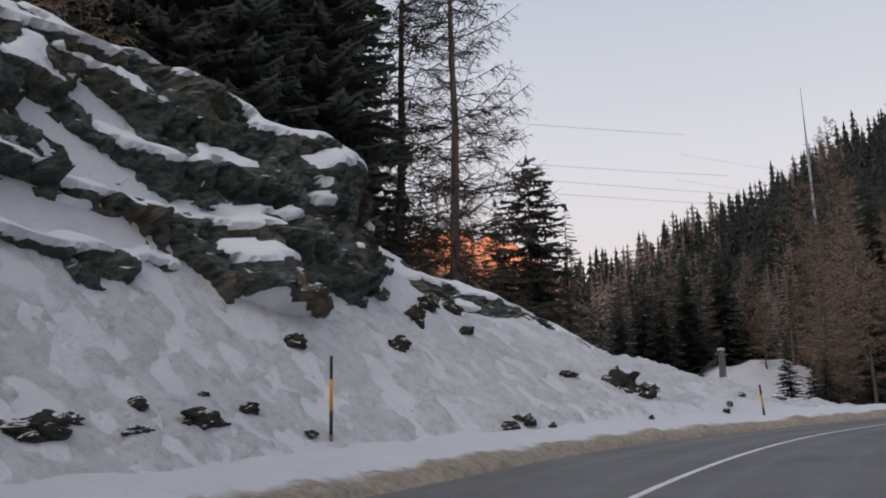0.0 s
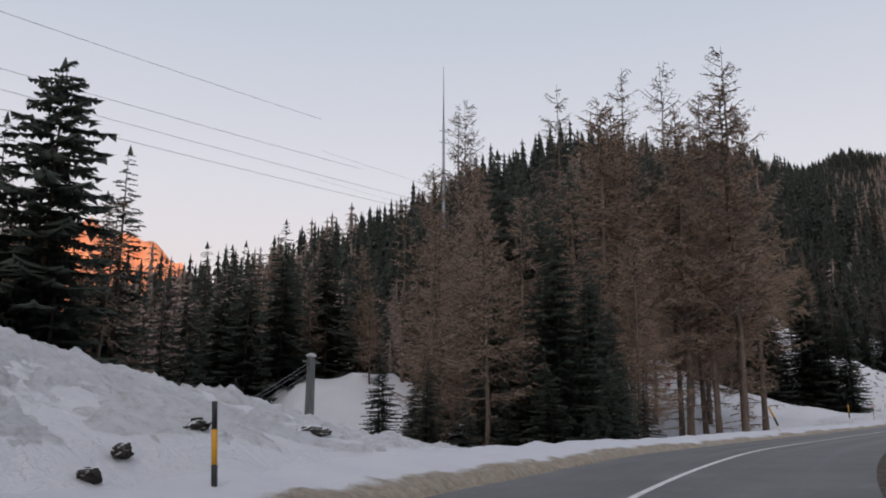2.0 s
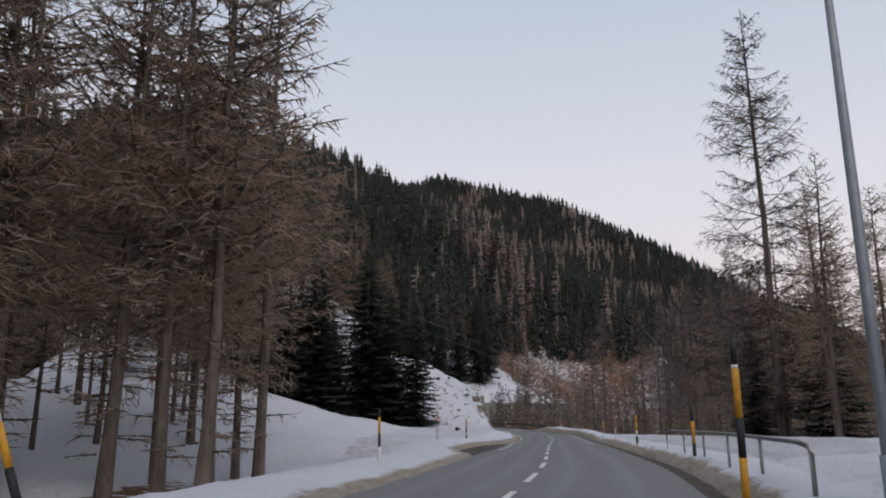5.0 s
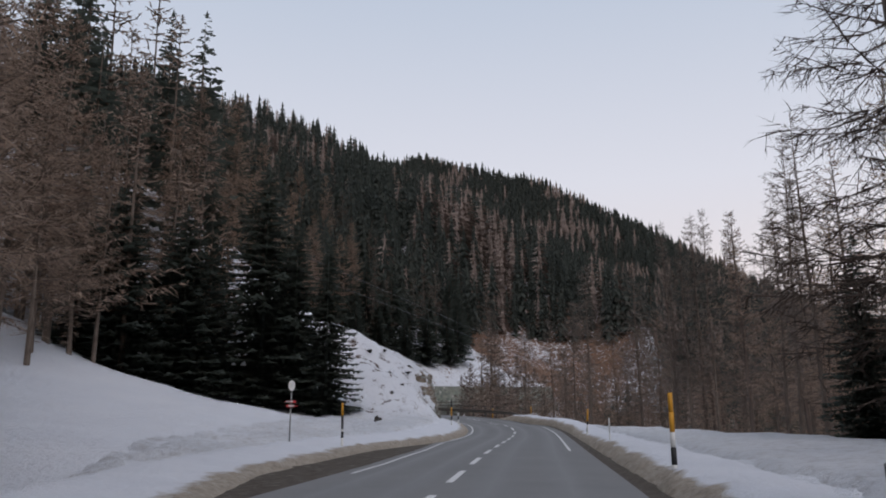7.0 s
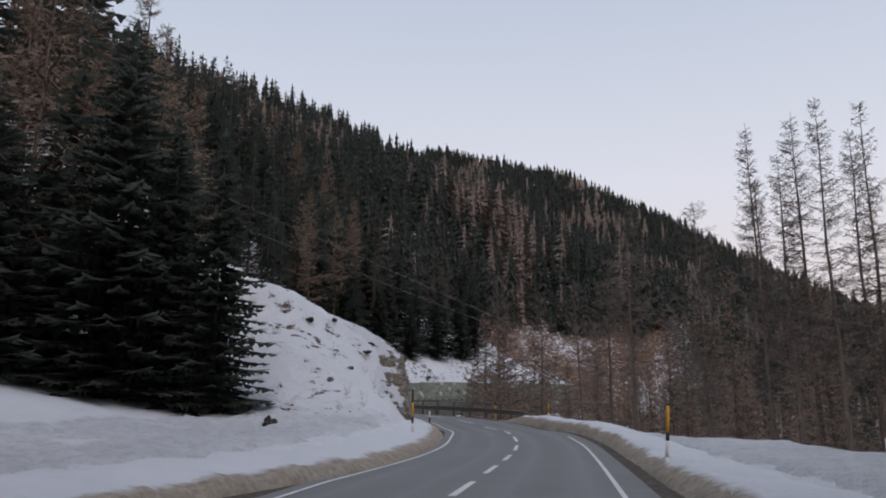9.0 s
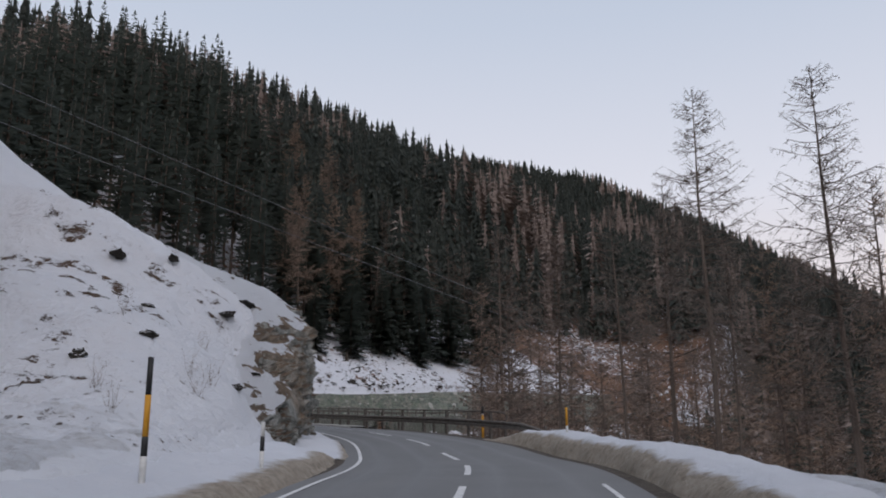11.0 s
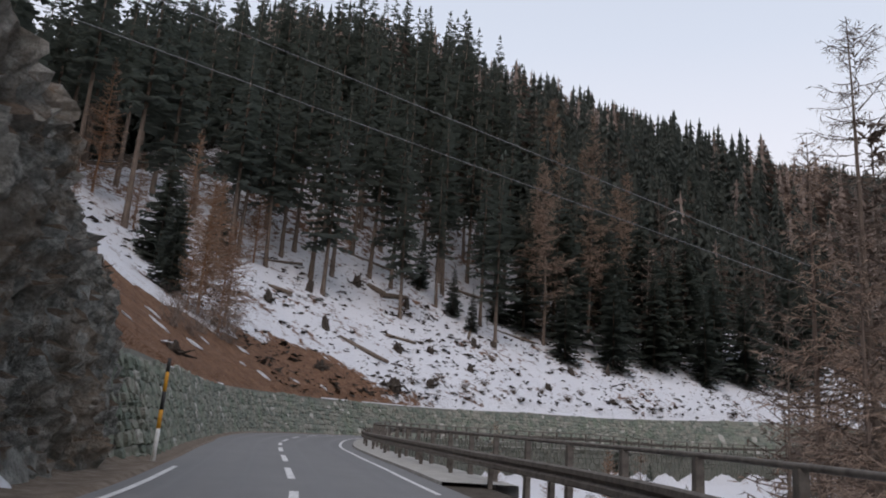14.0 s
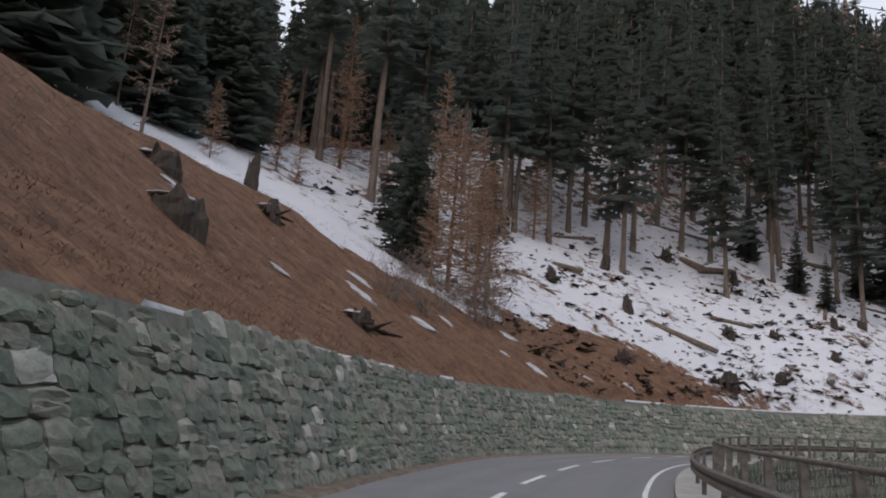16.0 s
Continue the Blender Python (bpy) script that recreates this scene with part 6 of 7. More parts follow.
# ---- snow poles ----
def snow_pole(s, d, bands, r=0.045, lean=0.0, side_lean=0.0, foot=None):
    """A marker pole. bands: (length, colour) from the ground up."""
    p = at(s, d)
    x, y = float(p[0]), float(p[1])
    z = max(gz(x, y) + 0.3 * max(0.0, min(1.0, (6.3 - abs(d)) / 1.3)), float(p[2])) - 0.05
    root = thing("snow_pole", pose(x, y, z, lean, side_lean, heading(s)), "yellow and black wooden snow marker pole in the roadside snow", "snow pole", "snow poles")
    h = 0.0
    for n, (length, colour) in enumerate(bands):
        bm = bmesh.new()
        rr = r * (1.0 - 0.05 * n)
        tube(bm, [(0, 0, h - 0.25 if n == 0 else h), (0, 0, h + length * 0.5), (0, 0, h + length)], rr, 10)
        part("band", bm, MAT[colour], root, {"yellow": "faded yellow band", "black": "black band", "white": "white reflective band", "rust_brown": "rusty foot"}[colour])
        h += length
    if foot:
        bm = bmesh.new()
        tube(bm, [(0, 0, -0.2), (0, 0, foot)], r * 1.6, 10)
        part("sleeve", bm, MAT["white"], root, "white sleeve at the foot")
    return root


snow_pole(16.0, -7.25, [(0.18, "rust_brown"), (0.50, "black"), (0.66, "yellow"), (0.50, "black")], side_lean=-1, r=0.04)
snow_pole(36.6, -5.25, [(0.38, "black"), (0.5, "yellow"), (0.4, "black")], side_lean=-4)
snow_pole(78, -5.0, [(0.5, "white"), (0.5, "black"), (0.6, "yellow"), (0.2, "white")], lean=0, side_lean=-22, r=0.06)
snow_pole(95, -4.9, [(0.7, "white"), (0.4, "black"), (0.5, "yellow"), (0.25, "black")])
snow_pole(130.6, -5.75, [(0.6, "white"), (0.24, "black"), (0.1, "white"), (0.5, "black"), (0.5, "yellow")], r=0.055)
snow_pole(165.5, -4.6, [(0.4, "white"), (0.3, "black"), (0.65, "yellow"), (0.6, "black")], r=0.055)
snow_pole(170.5, -4.0, [(0.5, "white"), (0.3, "black"), (0.3, "white")], r=0.05)
snow_pole(207.6, -2.72, [(0.72, "white"), (0.42, "yellow"), (0.42, "black"), (0.45, "yellow"), (0.32, "black")], r=0.05, side_lean=1)
snow_pole(57.6, 4.75, [(0.9, "black"), (0.8, "yellow"), (0.1, "white"), (1.2, "black")], r=0.06, side_lean=6)
snow_pole(70.5, 4.3, [(0.3, "yellow"), (0.7, "black"), (0.78, "yellow"), (0.06, "white"), (0.62, "black")], r=0.07)
snow_pole(83, 4.0, [(0.8, "yellow"), (0.62, "black"), (0.8, "yellow"), (0.06, "white"), (0.45, "black")], r=0.065)
snow_pole(96, 4.6, [(0.6, "black"), (0.65, "yellow"), (0.5, "black")], r=0.055)
snow_pole(115, 4.55, [(0.25, "white"), (0.35, "black"), (0.3, "white"), (0.4, "yellow"), (0.4, "yellow")], r=0.06)
snow_pole(132, 4.6, [(0.5, "white"), (0.6, "white")], r=0.03)
snow_pole(147, 4.4, [(0.35, "white"), (0.4, "white"), (0.2, "black"), (0.65, "yellow")], r=0.05, side_lean=4)
snow_pole(183, 4.9, [(0.4, "black"), (0.35, "white"), (0.65, "yellow")], r=0.05)
snow_pole(193.0, 5.3, [(0.4, "yellow"), (0.6, "yellow"), (0.06, "white"), (0.35, "black")], r=0.06)


# ---- short pipe railing, lamp and fence beside the start of the straight ----
def build_railing():
    root = thing("pipe_railing", Matrix(), "short grey pipe railing in the roadside snow", "railing")
    bm = bmesh.new()
    tube(bm, [Vector(at(81.6, 4.75, -0.1)), Vector(at(81.6, 4.75, 0.85)), Vector(at(81.9, 4.75, 0.97))] + [Vector(at(q, 4.75, 1.0)) for q in np.arange(82.5, 104, 1.5)] + [Vector(at(104.2, 4.75, 0.9)), Vector(at(104.3, 4.75, -0.1))], 0.04, 8)
    part("top_rail", bm, MAT["steel"], root)
    for q in (86, 90.5, 95, 99.5):
        bm = bmesh.new()
        a = Vector(at(q, 4.75, -0.2))
        tube(bm, [a, a + Vector((0, 0, 1.18))], 0.035, 8)
        part("railing_post", bm, MAT["steel"], root)


def build_lamp():
    x, y = 54.0, 52.9
    root = thing("street_lamp", pose(x, y, gz(x, y), 0, 0, -50), "tall grey metal street lamp with one curved arm", "street lamp")
    bm = bmesh.new()
    tube(bm, [(0, 0, -0.3), (0, 0, 0.9)], 0.11, 14)
    part("base", bm, MAT["lamp_metal"], root)
    bm = bmesh.new()
    pts = [(0, 0, 0.8), (0, 0, 3), (0, 0, 5.5), (0, 0, 7.6), (0.05, 0, 7.95), (0.2, 0, 8.22), (0.45, 0, 8.35), (0.75, 0, 8.36)]
    tube(bm, pts, [0.085, 0.08, 0.07, 0.055, 0.05, 0.045, 0.04, 0.035], 12)
    part("pole", bm, MAT["lamp_metal"], root)
    bm = bmesh.new()
    box(bm, (0.65, -0.11, 8.26), (1.15, 0.11, 8.42), 0.05)
    part("lamp_head", bm, MAT["pole_grey"], root, "dark lamp housing")
    # wire basket round its foot
    bx, by = x - 0.3, y - 0.6
    cage = thing("wire_basket", pose(bx, by, gz(bx, by)), "round wire mesh guard standing in the snow", "wire guard")
    for k in range(5):
        bm = bmesh.new()
        h = 0.1 + 0.25 * k
        tube(bm, [(0.5 * math.cos(a), 0.5 * math.sin(a), h) for a in np.linspace(0, 6.283, 20)], 0.008, 4, False)
        part("hoop", bm, MAT["steel"], cage)
    for a in np.linspace(0, 6.283, 17)[:-1]:
        bm = bmesh.new()
        tube(bm, [(0.5 * math.cos(a), 0.5 * math.sin(a), -0.05), (0.5 * math.cos(a), 0.5 * math.sin(a), 1.12)], 0.006, 4)
        part("bar", bm, MAT["steel"], cage)
    for px_, py_, hh in ((51.9, 51.7, 1.35), (57.2, 49.6, 1.3)):
        post = thing("wooden_post", pose(px_, py_, gz(px_, py_) - 0.1, 2, -3, 20), "weathered wooden fence post in the snow", "fence post", "fence posts")
        bm = bmesh.new()
        tube(bm, [(0, 0, -0.2), (0, 0, hh * 0.6), (0, 0, hh)], [0.085, 0.08, 0.07], 10)
        part("shaft", bm, MAT["wood"], post)


build_railing()
build_lamp()


def shrub(x, y, r, h, n, label, material, thin=0.012, leafy=False):
    tris = []
    for _ in range(n):
        a, b = rng.uniform(0, 6.283), rng.uniform(0.3, 1.0)
        p = np.array([rng.normal(0, 0.15 * r), rng.normal(0, 0.15 * r), 0.0])
        way = np.array([math.cos(a) * r * b, math.sin(a) * r * b, h * rng.uniform(0.55, 1.0)])
        for k in range(4):
            q = p + way * 0.27 + rng.normal(0, 0.05 * r, 3)
            s = np.cross(q - p, rng.normal(0, 1, 3))
            s = s / (np.linalg.norm(s) + 1e-9) * thin * (2.2 - 0.45 * k)
            tris += [(p - s, p + s, q)]
            for _ in range(4 if leafy else 2):
                e = q + rng.normal(0, 0.22 * r, 3) + np.array([0, 0, 0.1 * h])
                w = rng.normal(0, 1, 3)
                w = w / np.linalg.norm(w) * (0.06 * r if leafy else thin * 0.8)
                tris.append((q - w, q + w, e))
            p = q
    ob = new("shrub", flat_mesh("shrub", np.array(tris), MAT[material]))
    ob.matrix_basis = pose(x, y, gz(x, y) - 0.05)
    return tagged(ob, label, "shrub", "shrubs")


for x, y, r_ in ((55.6, 50.2, 0.7), (56.8, 51.0, 0.8), (57.8, 50.5, 0.6)):
    shrub(x, y, r_, 0.9, 60, "low evergreen bush poking out of the snow", "needles", leafy=True)


# ---- signs ----
def build_signs():
    p = at(130.4, -7.8)
    x, y = float(p[0]), float(p[1])
    yaw = heading(130) + 14
    root = thing("path_signpost", pose(x, y, gz(x, y) + 0.05, 0, 1, yaw), "thin signpost with a round disc and two small red arrow boards", "signpost")
    bm = bmesh.new()
    tube(bm, [(0, 0, -0.5), (0, 0, 2.45)], 0.028, 8)
    part("post", bm, MAT["steel"], root)
    bm = bmesh.new()
    bmesh.ops.create_cone(bm, segments=28, radius1=0.13, radius2=0.13, depth=0.02, cap_ends=True, matrix=Matrix.Translation((0, -0.045, 2.42)) @ Matrix.Rotation(radians(90), 4, "X") @ Matrix.Diagonal((1, 1.6, 1, 1)))
    part("disc", bm, MAT["white"], root, "pale oval back of a road sign")
    for z, dx in ((1.80, -0.03), (1.63, 0.04)):
        bm = bmesh.new()
        bmesh.ops.create_cube(bm, size=1.0, matrix=Matrix.Translation((dx, -0.045, z)) @ Matrix.Diagonal((0.44, 0.02, 0.11, 1)))
        for v in bm.verts:
            if v.co.x * (1 if dx > 0 else -1) > 0.2:
                v.co.z = z + (v.co.z - z) * 0.25
        board = part("arrow_board", bm, MAT["red"], root, "dark red arrow-shaped board")
        bm = bmesh.new()
        box(bm, (dx - 0.16, -0.062, z - 0.018), (dx + 0.1, -0.058, z + 0.018))
        part("lettering", bm, MAT["white"], board, "illegible pale line of writing")
    x, y = 79.4, 113.8
    root = thing("no_entry_sign", pose(x, y, gz(x, y) - 0.1, 0, 0, -40), "red and white round sign on a post by the side track", "road sign")
    bm = bmesh.new()
    tube(bm, [(0, 0, -0.2), (0, 0, 2.5)], 0.035, 8)
    part("post", bm, MAT["steel"], root)
    for z, r_, m_ in ((2.35, 0.36, "red"), (1.62, 0.30, "white")):
        bm = bmesh.new()
        bmesh.ops.create_cone(bm, segments=28, radius1=r_, radius2=r_, depth=0.025, cap_ends=True, matrix=Matrix.Translation((0, -0.05, z)) @ Matrix.Rotation(radians(90), 4, "X"))
        part("plate", bm, MAT[m_], root)
        bm = bmesh.new()
        bmesh.ops.create_cone(bm, segments=28, radius1=r_ * 0.72, radius2=r_ * 0.72, depth=0.02, cap_ends=True, matrix=Matrix.Translation((0, -0.07, z)) @ Matrix.Rotation(radians(90), 4, "X"))
        part("plate_centre", bm, MAT["white" if m_ == "red" else "red"], root)
    x, y = 76.5, 111.5
    root = thing("notice_board", pose(x, y, gz(x, y) - 0.1, 0, 0, -38), "plain white notice board on two posts in the snow", "sign")
    for dx in (-0.45, 0.45):
        bm = bmesh.new()
        box(bm, (dx - 0.03, -0.03, -0.2), (dx + 0.03, 0.03, 1.5))
        part("post", bm, MAT["wood"], root)
    bm = bmesh.new()
    box(bm, (-0.6, -0.06, 0.95), (0.6, -0.035, 1.6), 0.01)
    part("panel", bm, MAT["white"], root)


build_signs()


# ---- concrete stub pole with stay wires, tall mast, overhead lines ----
WIRES = [((60, 221, 72), (285, 121, 0)), ((60, 215, 77), (285, 123, -2)), ((-67, 4, 11), (46, 161, 62)), ((-72, 20, 16), (50, 150, 50)), ((-77, 37, 21), (60, 147, 43)), ((-77, 35, 22), (58, 147, 45))]


def build_lines():
    x, y = 27.6, 90.0
    z = gz(x, y)
    root = thing("stay_pole", pose(x, y, z, 0, 0, 20), "short grey anchor pole with a snow cap", "utility pole")
    top = 12.0 - z
    bm = bmesh.new()
    box(bm, (-0.32, -0.28, -0.5), (0.32, 0.28, top), 0.05)
    for v in bm.verts:
        if v.co.z > top - 0.3:
            v.co.x *= 0.8
            v.co.y *= 0.8
    part("shaft", bm, MAT["pole_grey"], root)
    bm = bmesh.new()
    box(bm, (-0.75, -0.09, top - 0.55), (0.75, 0.09, top - 0.38), 0.02)
    part("crossarm", bm, MAT["pole_grey"], root)
    bm = bmesh.new()
    bmesh.ops.create_uvsphere(bm, u_segments=16, v_segments=8, radius=1.0, matrix=Matrix.Translation((0, 0, top + 0.02)) @ Matrix.Diagonal((0.42, 0.36, 0.2, 1)))
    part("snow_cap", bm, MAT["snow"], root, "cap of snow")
    mx, my = 47.0, 109.4
    mz = gz(mx, my)
    mast = thing("radio_mast", pose(mx, my, mz), "slim tall metal mast rising above the larches", "mast")
    bm = bmesh.new()
    tube(bm, [(0, 0, -0.5), (0, 0, 20), (0, 0, 42 - mz)], [0.26, 0.2, 0.13], 10)
    part("lower_tube", bm, MAT["lamp_metal"], mast)
    bm = bmesh.new()
    tube(bm, [(0, 0, 42 - mz), (0, 0, 49 - mz)], [0.09, 0.03], 8)
    part("whip", bm, MAT["lamp_metal"], mast)
    for h in (41 - mz, 39.6 - mz):
        bm = bmesh.new()
        tube(bm, [(-0.5, 0, h), (0.5, 0, h)], 0.05, 6)
        part("bracket", bm, MAT["lamp_metal"], mast)

    def wire(a, b, sag, r=0.02):
        a, b = Vector(a), Vector(b)
        bm = bmesh.new()
        tube(bm, [a.lerp(b, t) - Vector((0, 0, 4 * sag * t * (1 - t))) for t in np.linspace(0, 1, 25)], r, 5)
        me = bpy.data.meshes.new("overhead_wire")
        bm.to_mesh(me)
        bm.free()
        me.materials.append(MAT["wire"])
        tagged(new("overhead_wire", me), "thin dark overhead line across the valley", "power line", "overhead lines")

    for a, b in WIRES:
        wire(a, b, 0.8, 0.024)
    for dz in (0.0, -0.35, -0.9):
        wire((27.6, 90.0, 11.6 + dz), (15.5, 74.0, 4.5 + dz * 0.4), 0.15, 0.02)


# ---- clearing: stumps, logs, brush ----
def stump(x, y, h, r, roots=False, snow=False):
    uphill = math.degrees(math.atan2(gz(x, y + 1) - gz(x, y - 1), gz(x + 1, y) - gz(x - 1, y)))
    root = thing("tree_stump", pose(x, y, gz(x, y) - 0.15, rng.uniform(-8, 8), rng.uniform(-8, 8), uphill), "dark weathered tree stump" + (" with a cap of snow" if snow else " on the cleared slope"), "tree stump", "tree stumps")
    bm = bmesh.new()
    n = 18
    rings = []
    for k, (z, f) in enumerate(((-1.6, 1.0), (0.05 * h, 1.15), (0.25 * h, 1.08), (0.5 * h, 1.0), (0.75 * h, 0.95), (h, 0.82))):
        z *= 0.8
        ring = []
        for j in range(n):
            a = 6.283 * j / n
            q = r * f * (1 + 0.12 * math.sin(3 * a + x) + 0.10 * math.sin(5 * a + y) + 0.06 * math.sin(9 * a + 2 * x) + rng.normal(0, 0.06))
            ring.append(bm.verts.new((q * math.cos(a), q * math.sin(a), z + (rng.normal(0, 0.2) * h if k == 5 else 0))))
        rings.append(ring)
    for a, b in zip(rings, rings[1:]):
        for j in range(n):
            bm.faces.new((a[j], a[(j + 1) % n], b[(j + 1) % n], b[j]))
    bm.faces.new(rings[-1])
    part("trunk", bm, MAT["stump"], root)
    if roots:
        for k in range(7):
            a = 6.283 * k / 7 + rng.uniform(-0.3, 0.3)
            L = r * rng.uniform(2.0, 4.0)
            bm = bmesh.new()
            tube(bm, [(0.6 * r * math.cos(a), 0.6 * r * math.sin(a), 0.35 * h), (L * 0.5 * math.cos(a), L * 0.5 * math.sin(a), rng.uniform(0.1, 0.5) * h), (L * math.cos(a + 0.3), L * math.sin(a + 0.3), rng.uniform(-0.1, 0.5))], [0.16 * r * 2, 0.12 * r * 2, 0.03], 6)
            part("root", bm, MAT["stump"], root)
    if snow:
        bm = bmesh.new()
        bmesh.ops.create_uvsphere(bm, u_segments=22, v_segments=12, radius=1.0)
        for v in bm.verts:
            q = 1 + 0.14 * math.sin(4 * v.co.x + x) + 0.12 * math.sin(5 * v.co.y + y)
            v.co = Vector((0.75 * r + 1.5 * r * v.co.x * q, 0.85 * r * v.co.y * q, 0.8 * h + 0.09 * v.co.z - 0.12 * r * v.co.x * v.co.x + (0.05 if v.co.x > 0 else 0)))
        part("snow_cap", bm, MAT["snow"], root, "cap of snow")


def log(x, y, length, r, yaw, tilt):
    m = pose(x, y, gz(x, y) + r * 0.8, 0, tilt, yaw)
    root = thing("fallen_log", m, "fallen grey-brown log lying on the cleared slope", "log", "fallen logs")
    bm = bmesh.new()
    pts = [(length * (t - 0.5), 0.1 * math.sin(3 * t + x), 0) for t in np.linspace(0, 1, 6)]
    tube(bm, pts, [r, r * 0.98, r * 0.94, r * 0.9, r * 0.84, r * 0.78], 10)
    part("trunk", bm, MAT["wood"], root)


for x, y, h, r_, ro, sn in (
    (139.9, 170.2, 0.8, 0.55, False, True), (141.6, 165.2, 0.9, 0.72, False, True), (147.2, 172.1, 0.9, 0.42, True, True), (143.0, 178.4, 1.0, 0.35, True, True),
    (171.0, 213.6, 1.7, 0.38, False, False), (164.3, 214.8, 1.3, 0.4, True, False), (172.0, 224.2, 1.7, 0.45, False, False), (181.2, 231.5, 1.6, 0.55, True, False),
    (187.6, 228.2, 1.8, 0.35, False, False), (195.0, 221.9, 1.3, 0.35, False, False), (180.9, 215.2, 1.2, 0.5, True, False), (166.4, 201.1, 1.1, 0.35, True, False),
    (176.0, 204.6, 1.4, 0.6, True, False), (182.1, 208.4, 0.9, 0.45, True, False), (186.2, 217.2, 0.9, 0.4, True, False), (199.0, 223.6, 1.0, 0.4, False, False),
    (203.0, 216.0, 1.0, 0.4, True, False), (211.0, 222.0, 1.2, 0.4, False, False), (219.0, 224.0, 1.6, 0.3, False, False), (214.0, 216.5, 0.8, 0.4, True, False),
    (160.0, 221.0, 1.6, 0.35, False, False), (157.0, 213.0, 1.0, 0.35, True, False), (190.5, 214.5, 0.8, 0.35, True, False), (141.5, 182.0, 1.8, 0.3, False, False),
):
    stump(x, y, h, r_, ro, sn)
for x, y, L, r_, yaw, tilt in ((186.5, 230.2, 4.6, 0.38, 12, -6), (184.0, 231.0, 3.5, 0.4, -60, 25), (175.0, 211.5, 6.5, 0.28, -38, 24), (196.5, 226.0, 6.0, 0.2, 60, -28), (188.0, 239.0, 13.0, 0.25, -12, 14), (203.0, 240.0, 9.0, 0.28, -25, 14), (167.0, 219.5, 3.0, 0.3, -30, 14), (182.5, 218.0, 4.0, 0.22, -5, 8), (170.0, 230.0, 6.0, 0.2, 15, -8), (206.0, 229.0, 6.0, 0.2, -20, 12)):
    log(x, y, L, r_, yaw, tilt)


def build_brush():
    """Broken branches, bark and small rocks strewn over the clearing."""
    tris = []
    for _ in range(2600):
        s_, d_ = rng.uniform(258, 345), -6.8 - 30 * rng.random() ** 1.4
        p = at(s_, d_)
        x, y = float(p[0]), float(p[1])
        if waves(np.array([x * 1.7]), np.array([y * 1.7]))[0] < -0.1 and rng.random() < 0.7:
            continue
        z = gz(x, y)
        c = np.array([x, y, z])
        k = 0.07 + 0.3 * rng.random() ** 2.2
        for _ in range(7):
            a, b, e = (c + rng.normal(0, 1, 3) * np.array([k, k, k * 0.45]) + np.array([0, 0, 0.08]) for _ in range(3))
            tris.append((a, b, e))
    ob = new("brushwood", flat_mesh("brushwood", np.array(tris), MAT["stump"]))
    tagged(ob, "dark broken branches and bark strewn on the snow", "brushwood", kind="stuff")
    tris = []
    for _ in range(20000):
        s_ = rng.uniform(205, 284)
        d_ = -6.0 - 20 * rng.random() ** 1.2
        if d_ < -6 - np.interp(s_, [205, 240, 262, 284], [22, 15, 10, 2]):
            continue
        p = at(s_, d_)
        x, y = float(p[0]) + rng.normal(0, 0.2), float(p[1]) + rng.normal(0, 0.2)
        tris.append((x, y))
    xy = np.array(tris)
    z = ground_z(xy[:, 0], xy[:, 1])
    sw = rng.uniform(206, 284, 9000)
    u = rng.uniform(0, 1, 9000)
    hb = np.array([wall_height(v) for v in sw])
    lo = wall_foot(sw) + 0.8 + BATTER * hb
    far_edge = at(sw, np.full(9000, -8.2))
    crown = np.interp(sw, CS, CL[:, 2]) + hb + 0.24
    fill = at(sw, -(lo + (8.2 - lo) * u))
    xy = np.concatenate([xy, fill[:, :2]])
    z = np.concatenate([z, crown + (ground_z(far_edge[:, 0], far_edge[:, 1]) + 0.04 - crown) * u + 0.05])
    out = []
    for (x, y), zz in zip(xy, z):
        a = rng.uniform(0, 6.283)
        L = rng.uniform(0.05, 0.17)
        w = np.array([math.cos(a), math.sin(a), 0]) * 0.013
        base = np.array([x, y, zz - 0.02])
        tip = base + np.array([rng.normal(0, 0.07) + 0.05, rng.normal(0, 0.07) - 0.05, L * 0.6])
        out.append((base - w, base + w, tip))
    ob = new("dead_grass", flat_mesh("dead_grass", np.array(out), MAT["grass"]))
    tagged(ob, "flattened brown grass on the bank above the wall", "grass", kind="stuff")


build_brush()
for s_, d_ in ((236, -9.5), (233, -12), (247, -9.2), (254, -8.6), (258, -11), (262, -8), (245, -11.5), (251, -10.4), (243, -10.0), (266, -7.6), (256, -7.6)):
    p = at(s_, d_)
    x, y = float(p[0]), float(p[1])
    bm = bmesh.new()
    bmesh.ops.create_icosphere(bm, subdivisions=3, radius=1.0)
    w = rng.uniform(0.25, 0.6)
    for v in bm.verts:
        k = 1 + 0.7 * noise.noise(v.co * 1.6 + Vector((s_, d_, 0))) + 0.35 * noise.noise(v.co * 4.1 + Vector((d_, s_, 0)))
        v.co = Vector((v.co.x * w * k * 1.25, v.co.y * w * k * 0.75, v.co.z * 0.06))
    me = bpy.data.meshes.new("snow_patch")
    bm.to_mesh(me)
    bm.free()
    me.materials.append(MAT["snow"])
    me.polygons.foreach_set("use_smooth", [True] * len(me.polygons))
    ob = new("snow_patch", me)
    slope = Vector((gz(x + 0.5, y) - gz(x - 0.5, y), gz(x, y + 0.5) - gz(x, y - 0.5)))
    up = Vector((-slope.x, -slope.y, 1)).normalized()
    ob.matrix_basis = Matrix.Translation((x, y, gz(x, y) + 0.02)) @ up.to_track_quat("Z", "X").to_matrix().to_4x4() @ Matrix.Rotation(rng.uniform(0, 1.2), 4, "Z")
    tagged(ob, "small patch of old snow lying on the brown bank", "snow patch", "snow patches")


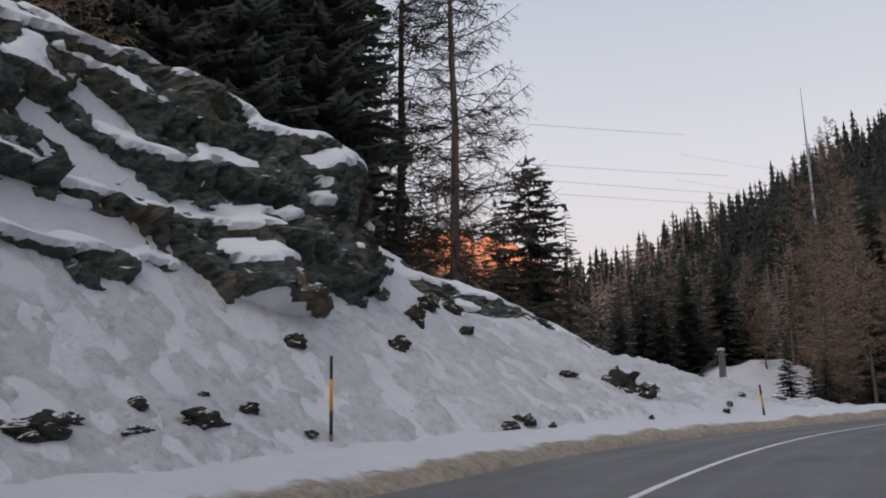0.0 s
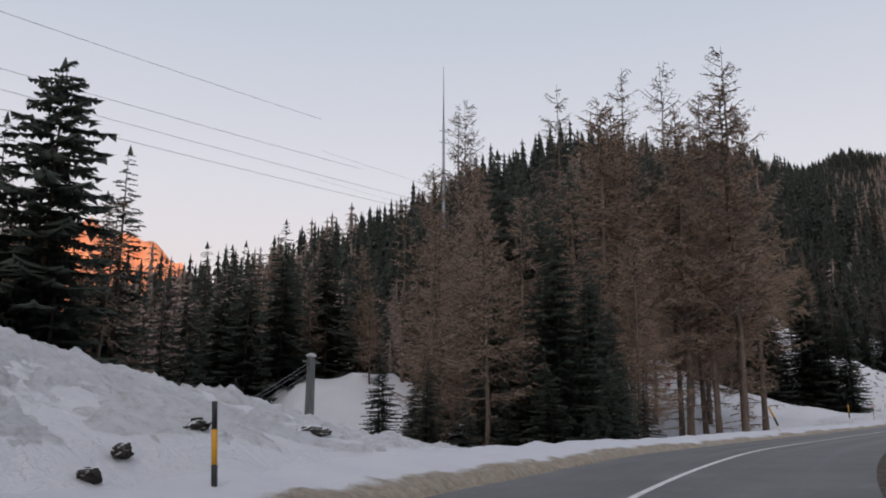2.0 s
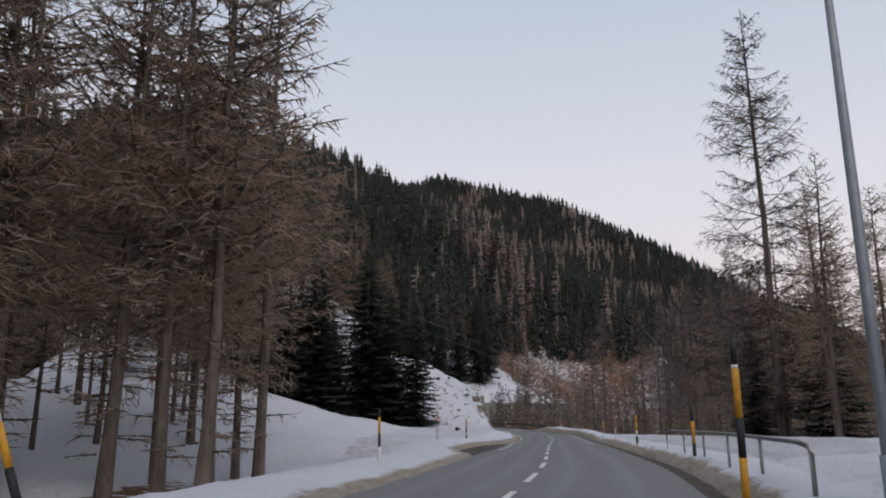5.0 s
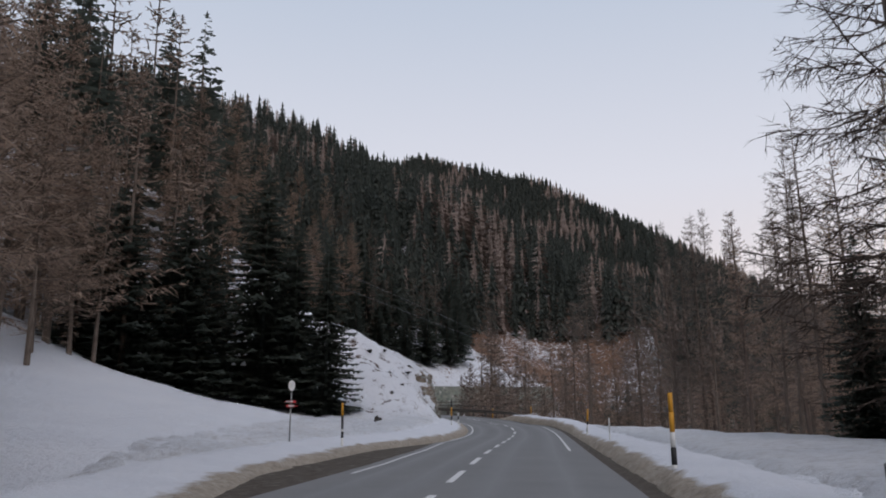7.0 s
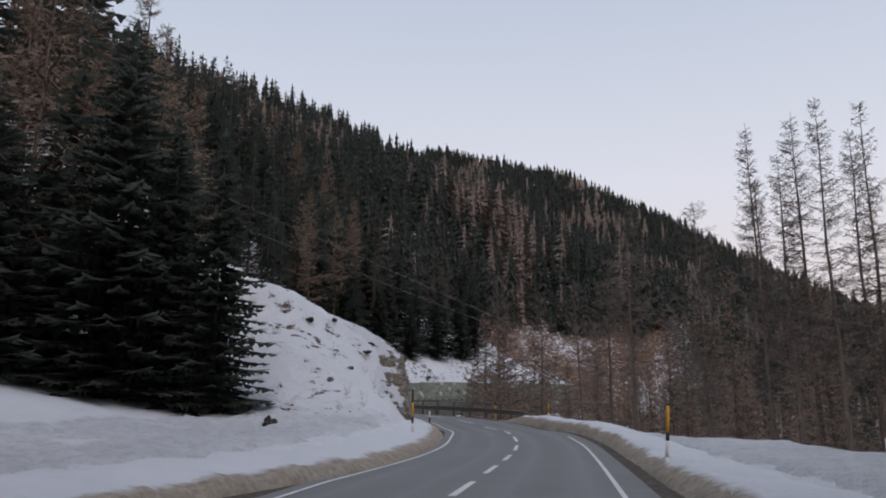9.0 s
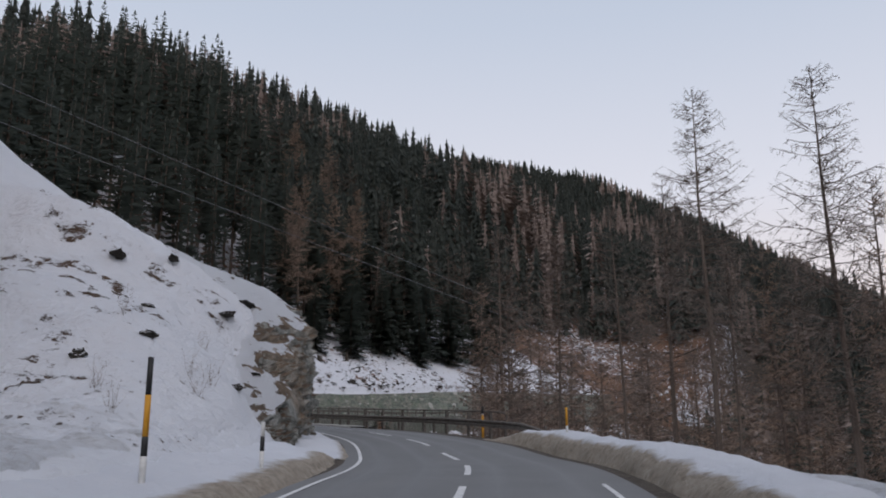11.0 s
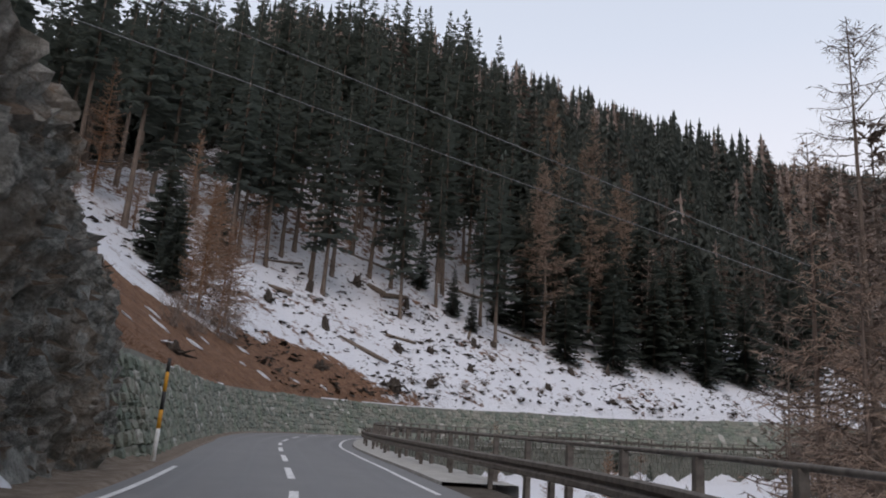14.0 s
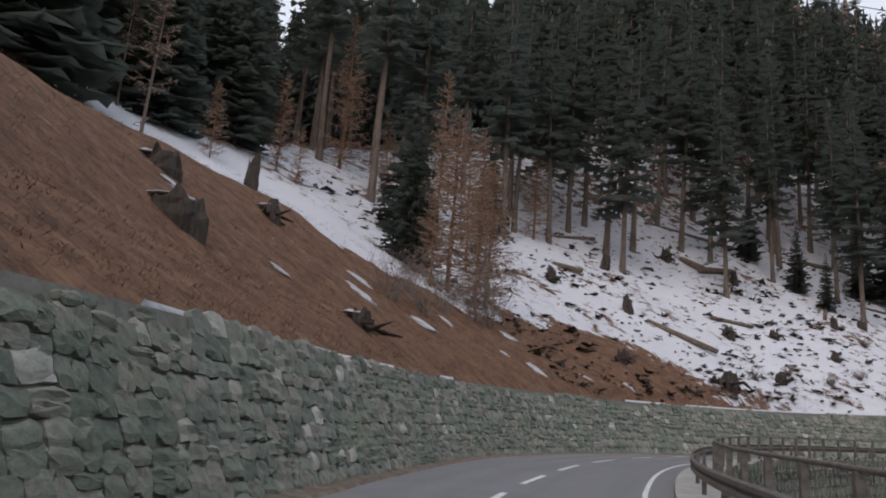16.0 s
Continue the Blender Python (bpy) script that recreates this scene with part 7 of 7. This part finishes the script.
def wall_snow(s0, s1, d, rise):
    """A strip of old snow lying on the crown of the wall."""
    q = np.arange(s0, s1, 0.3)
    hb = np.array([wall_height(v) for v in q])
    e = np.sqrt(np.clip(np.minimum(q - s0, s1 - q) / 2.0, 0, 1)) * (0.8 + 0.2 * np.sin(2.3 * q))
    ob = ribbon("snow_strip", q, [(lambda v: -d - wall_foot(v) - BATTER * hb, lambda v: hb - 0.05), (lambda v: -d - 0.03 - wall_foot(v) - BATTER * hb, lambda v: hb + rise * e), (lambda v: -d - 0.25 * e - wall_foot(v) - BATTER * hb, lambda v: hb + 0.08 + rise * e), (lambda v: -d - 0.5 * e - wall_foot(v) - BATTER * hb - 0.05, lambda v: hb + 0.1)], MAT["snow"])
    tagged(ob, "strip of old snow on the crown of the wall", "snow", kind="structure")


for s0, s1 in ((220, 224), (227.5, 235), (240, 242), (263, 268), (270, 420)):
    wall_snow(s0, s1, 0.10, 0.02)
for x, y, r_, h in ((148.7, 182.0, 1.8, 2.2), (150.5, 184.0, 1.6, 2.0), (153.9, 190.5, 1.6, 3.4), (152.0, 188.0, 1.3, 2.6), (149.8, 187.0, 1.7, 2.4), (155.0, 191.5, 1.7, 4.0)):
    shrub(x, y, r_, h, 46, "leafless brown shrub on the bank", "grey_twigs", 0.014)
for s_, d_ in ((176, -7.2), (175, -6.7), (177, -6.8), (178, -9.5), (171, -7.5), (172.5, -8.6), (181, -7.6)):
    p = at(s_, d_)
    shrub(float(p[0]), float(p[1]), 0.4, 0.8, 9, "thin bare twigs sticking out of the snow", "grey_twigs", 0.005)
for s_, d_, h in ((281, -9.5, 0.8), (285, -10.4, 0.8), (288, -9.2, 0.9), (292, -10, 0.8), (296, -8.8, 0.7), (302, -9.6, 0.8), (306, -8.6, 0.8), (270, -10.6, 0.8), (310, -10, 0.8), (318, -9, 0.8), (299, -15.5, 0.8)):
    p = at(s_, d_)
    shrub(float(p[0]), float(p[1]), 0.7, h, 40, "low dark brush on the snow above the wall", "bark", 0.02)
build_lines()

# ---- stones last: the retaining wall and the wall below the far road ----
wall = build_wall()
lay(wall, 205, 258, 0, lambda s: -0.1, wall_height, 0.36, 5, -1, single=300)
lay(wall, 258, 330, 0, lambda s: -0.1, wall_height, 0.46, 6, -1)
lay(wall, 330, 415, 0, lambda s: -0.1, wall_height, 0.8, 7, -1)
q = np.arange(222, 400, 1.0)
deep = np.interp(q, [222, 236, 300, 400], [1.2, 4.4, 5.2, 5.2])
under = ribbon("wall_below_road", q, [(4.86, 0.0), (4.9, lambda v: -deep * 0.5), (4.96, lambda v: -deep - 0.6)], MAT["mortar"], smooth=False)
tagged(under, "masonry wall carrying the road over the gully", "retaining wall", kind="structure")
lay(under, 232, 345, 4.9, lambda s: -4.4, lambda s: -0.02, 0.55, 8, 1, batter=0.0)
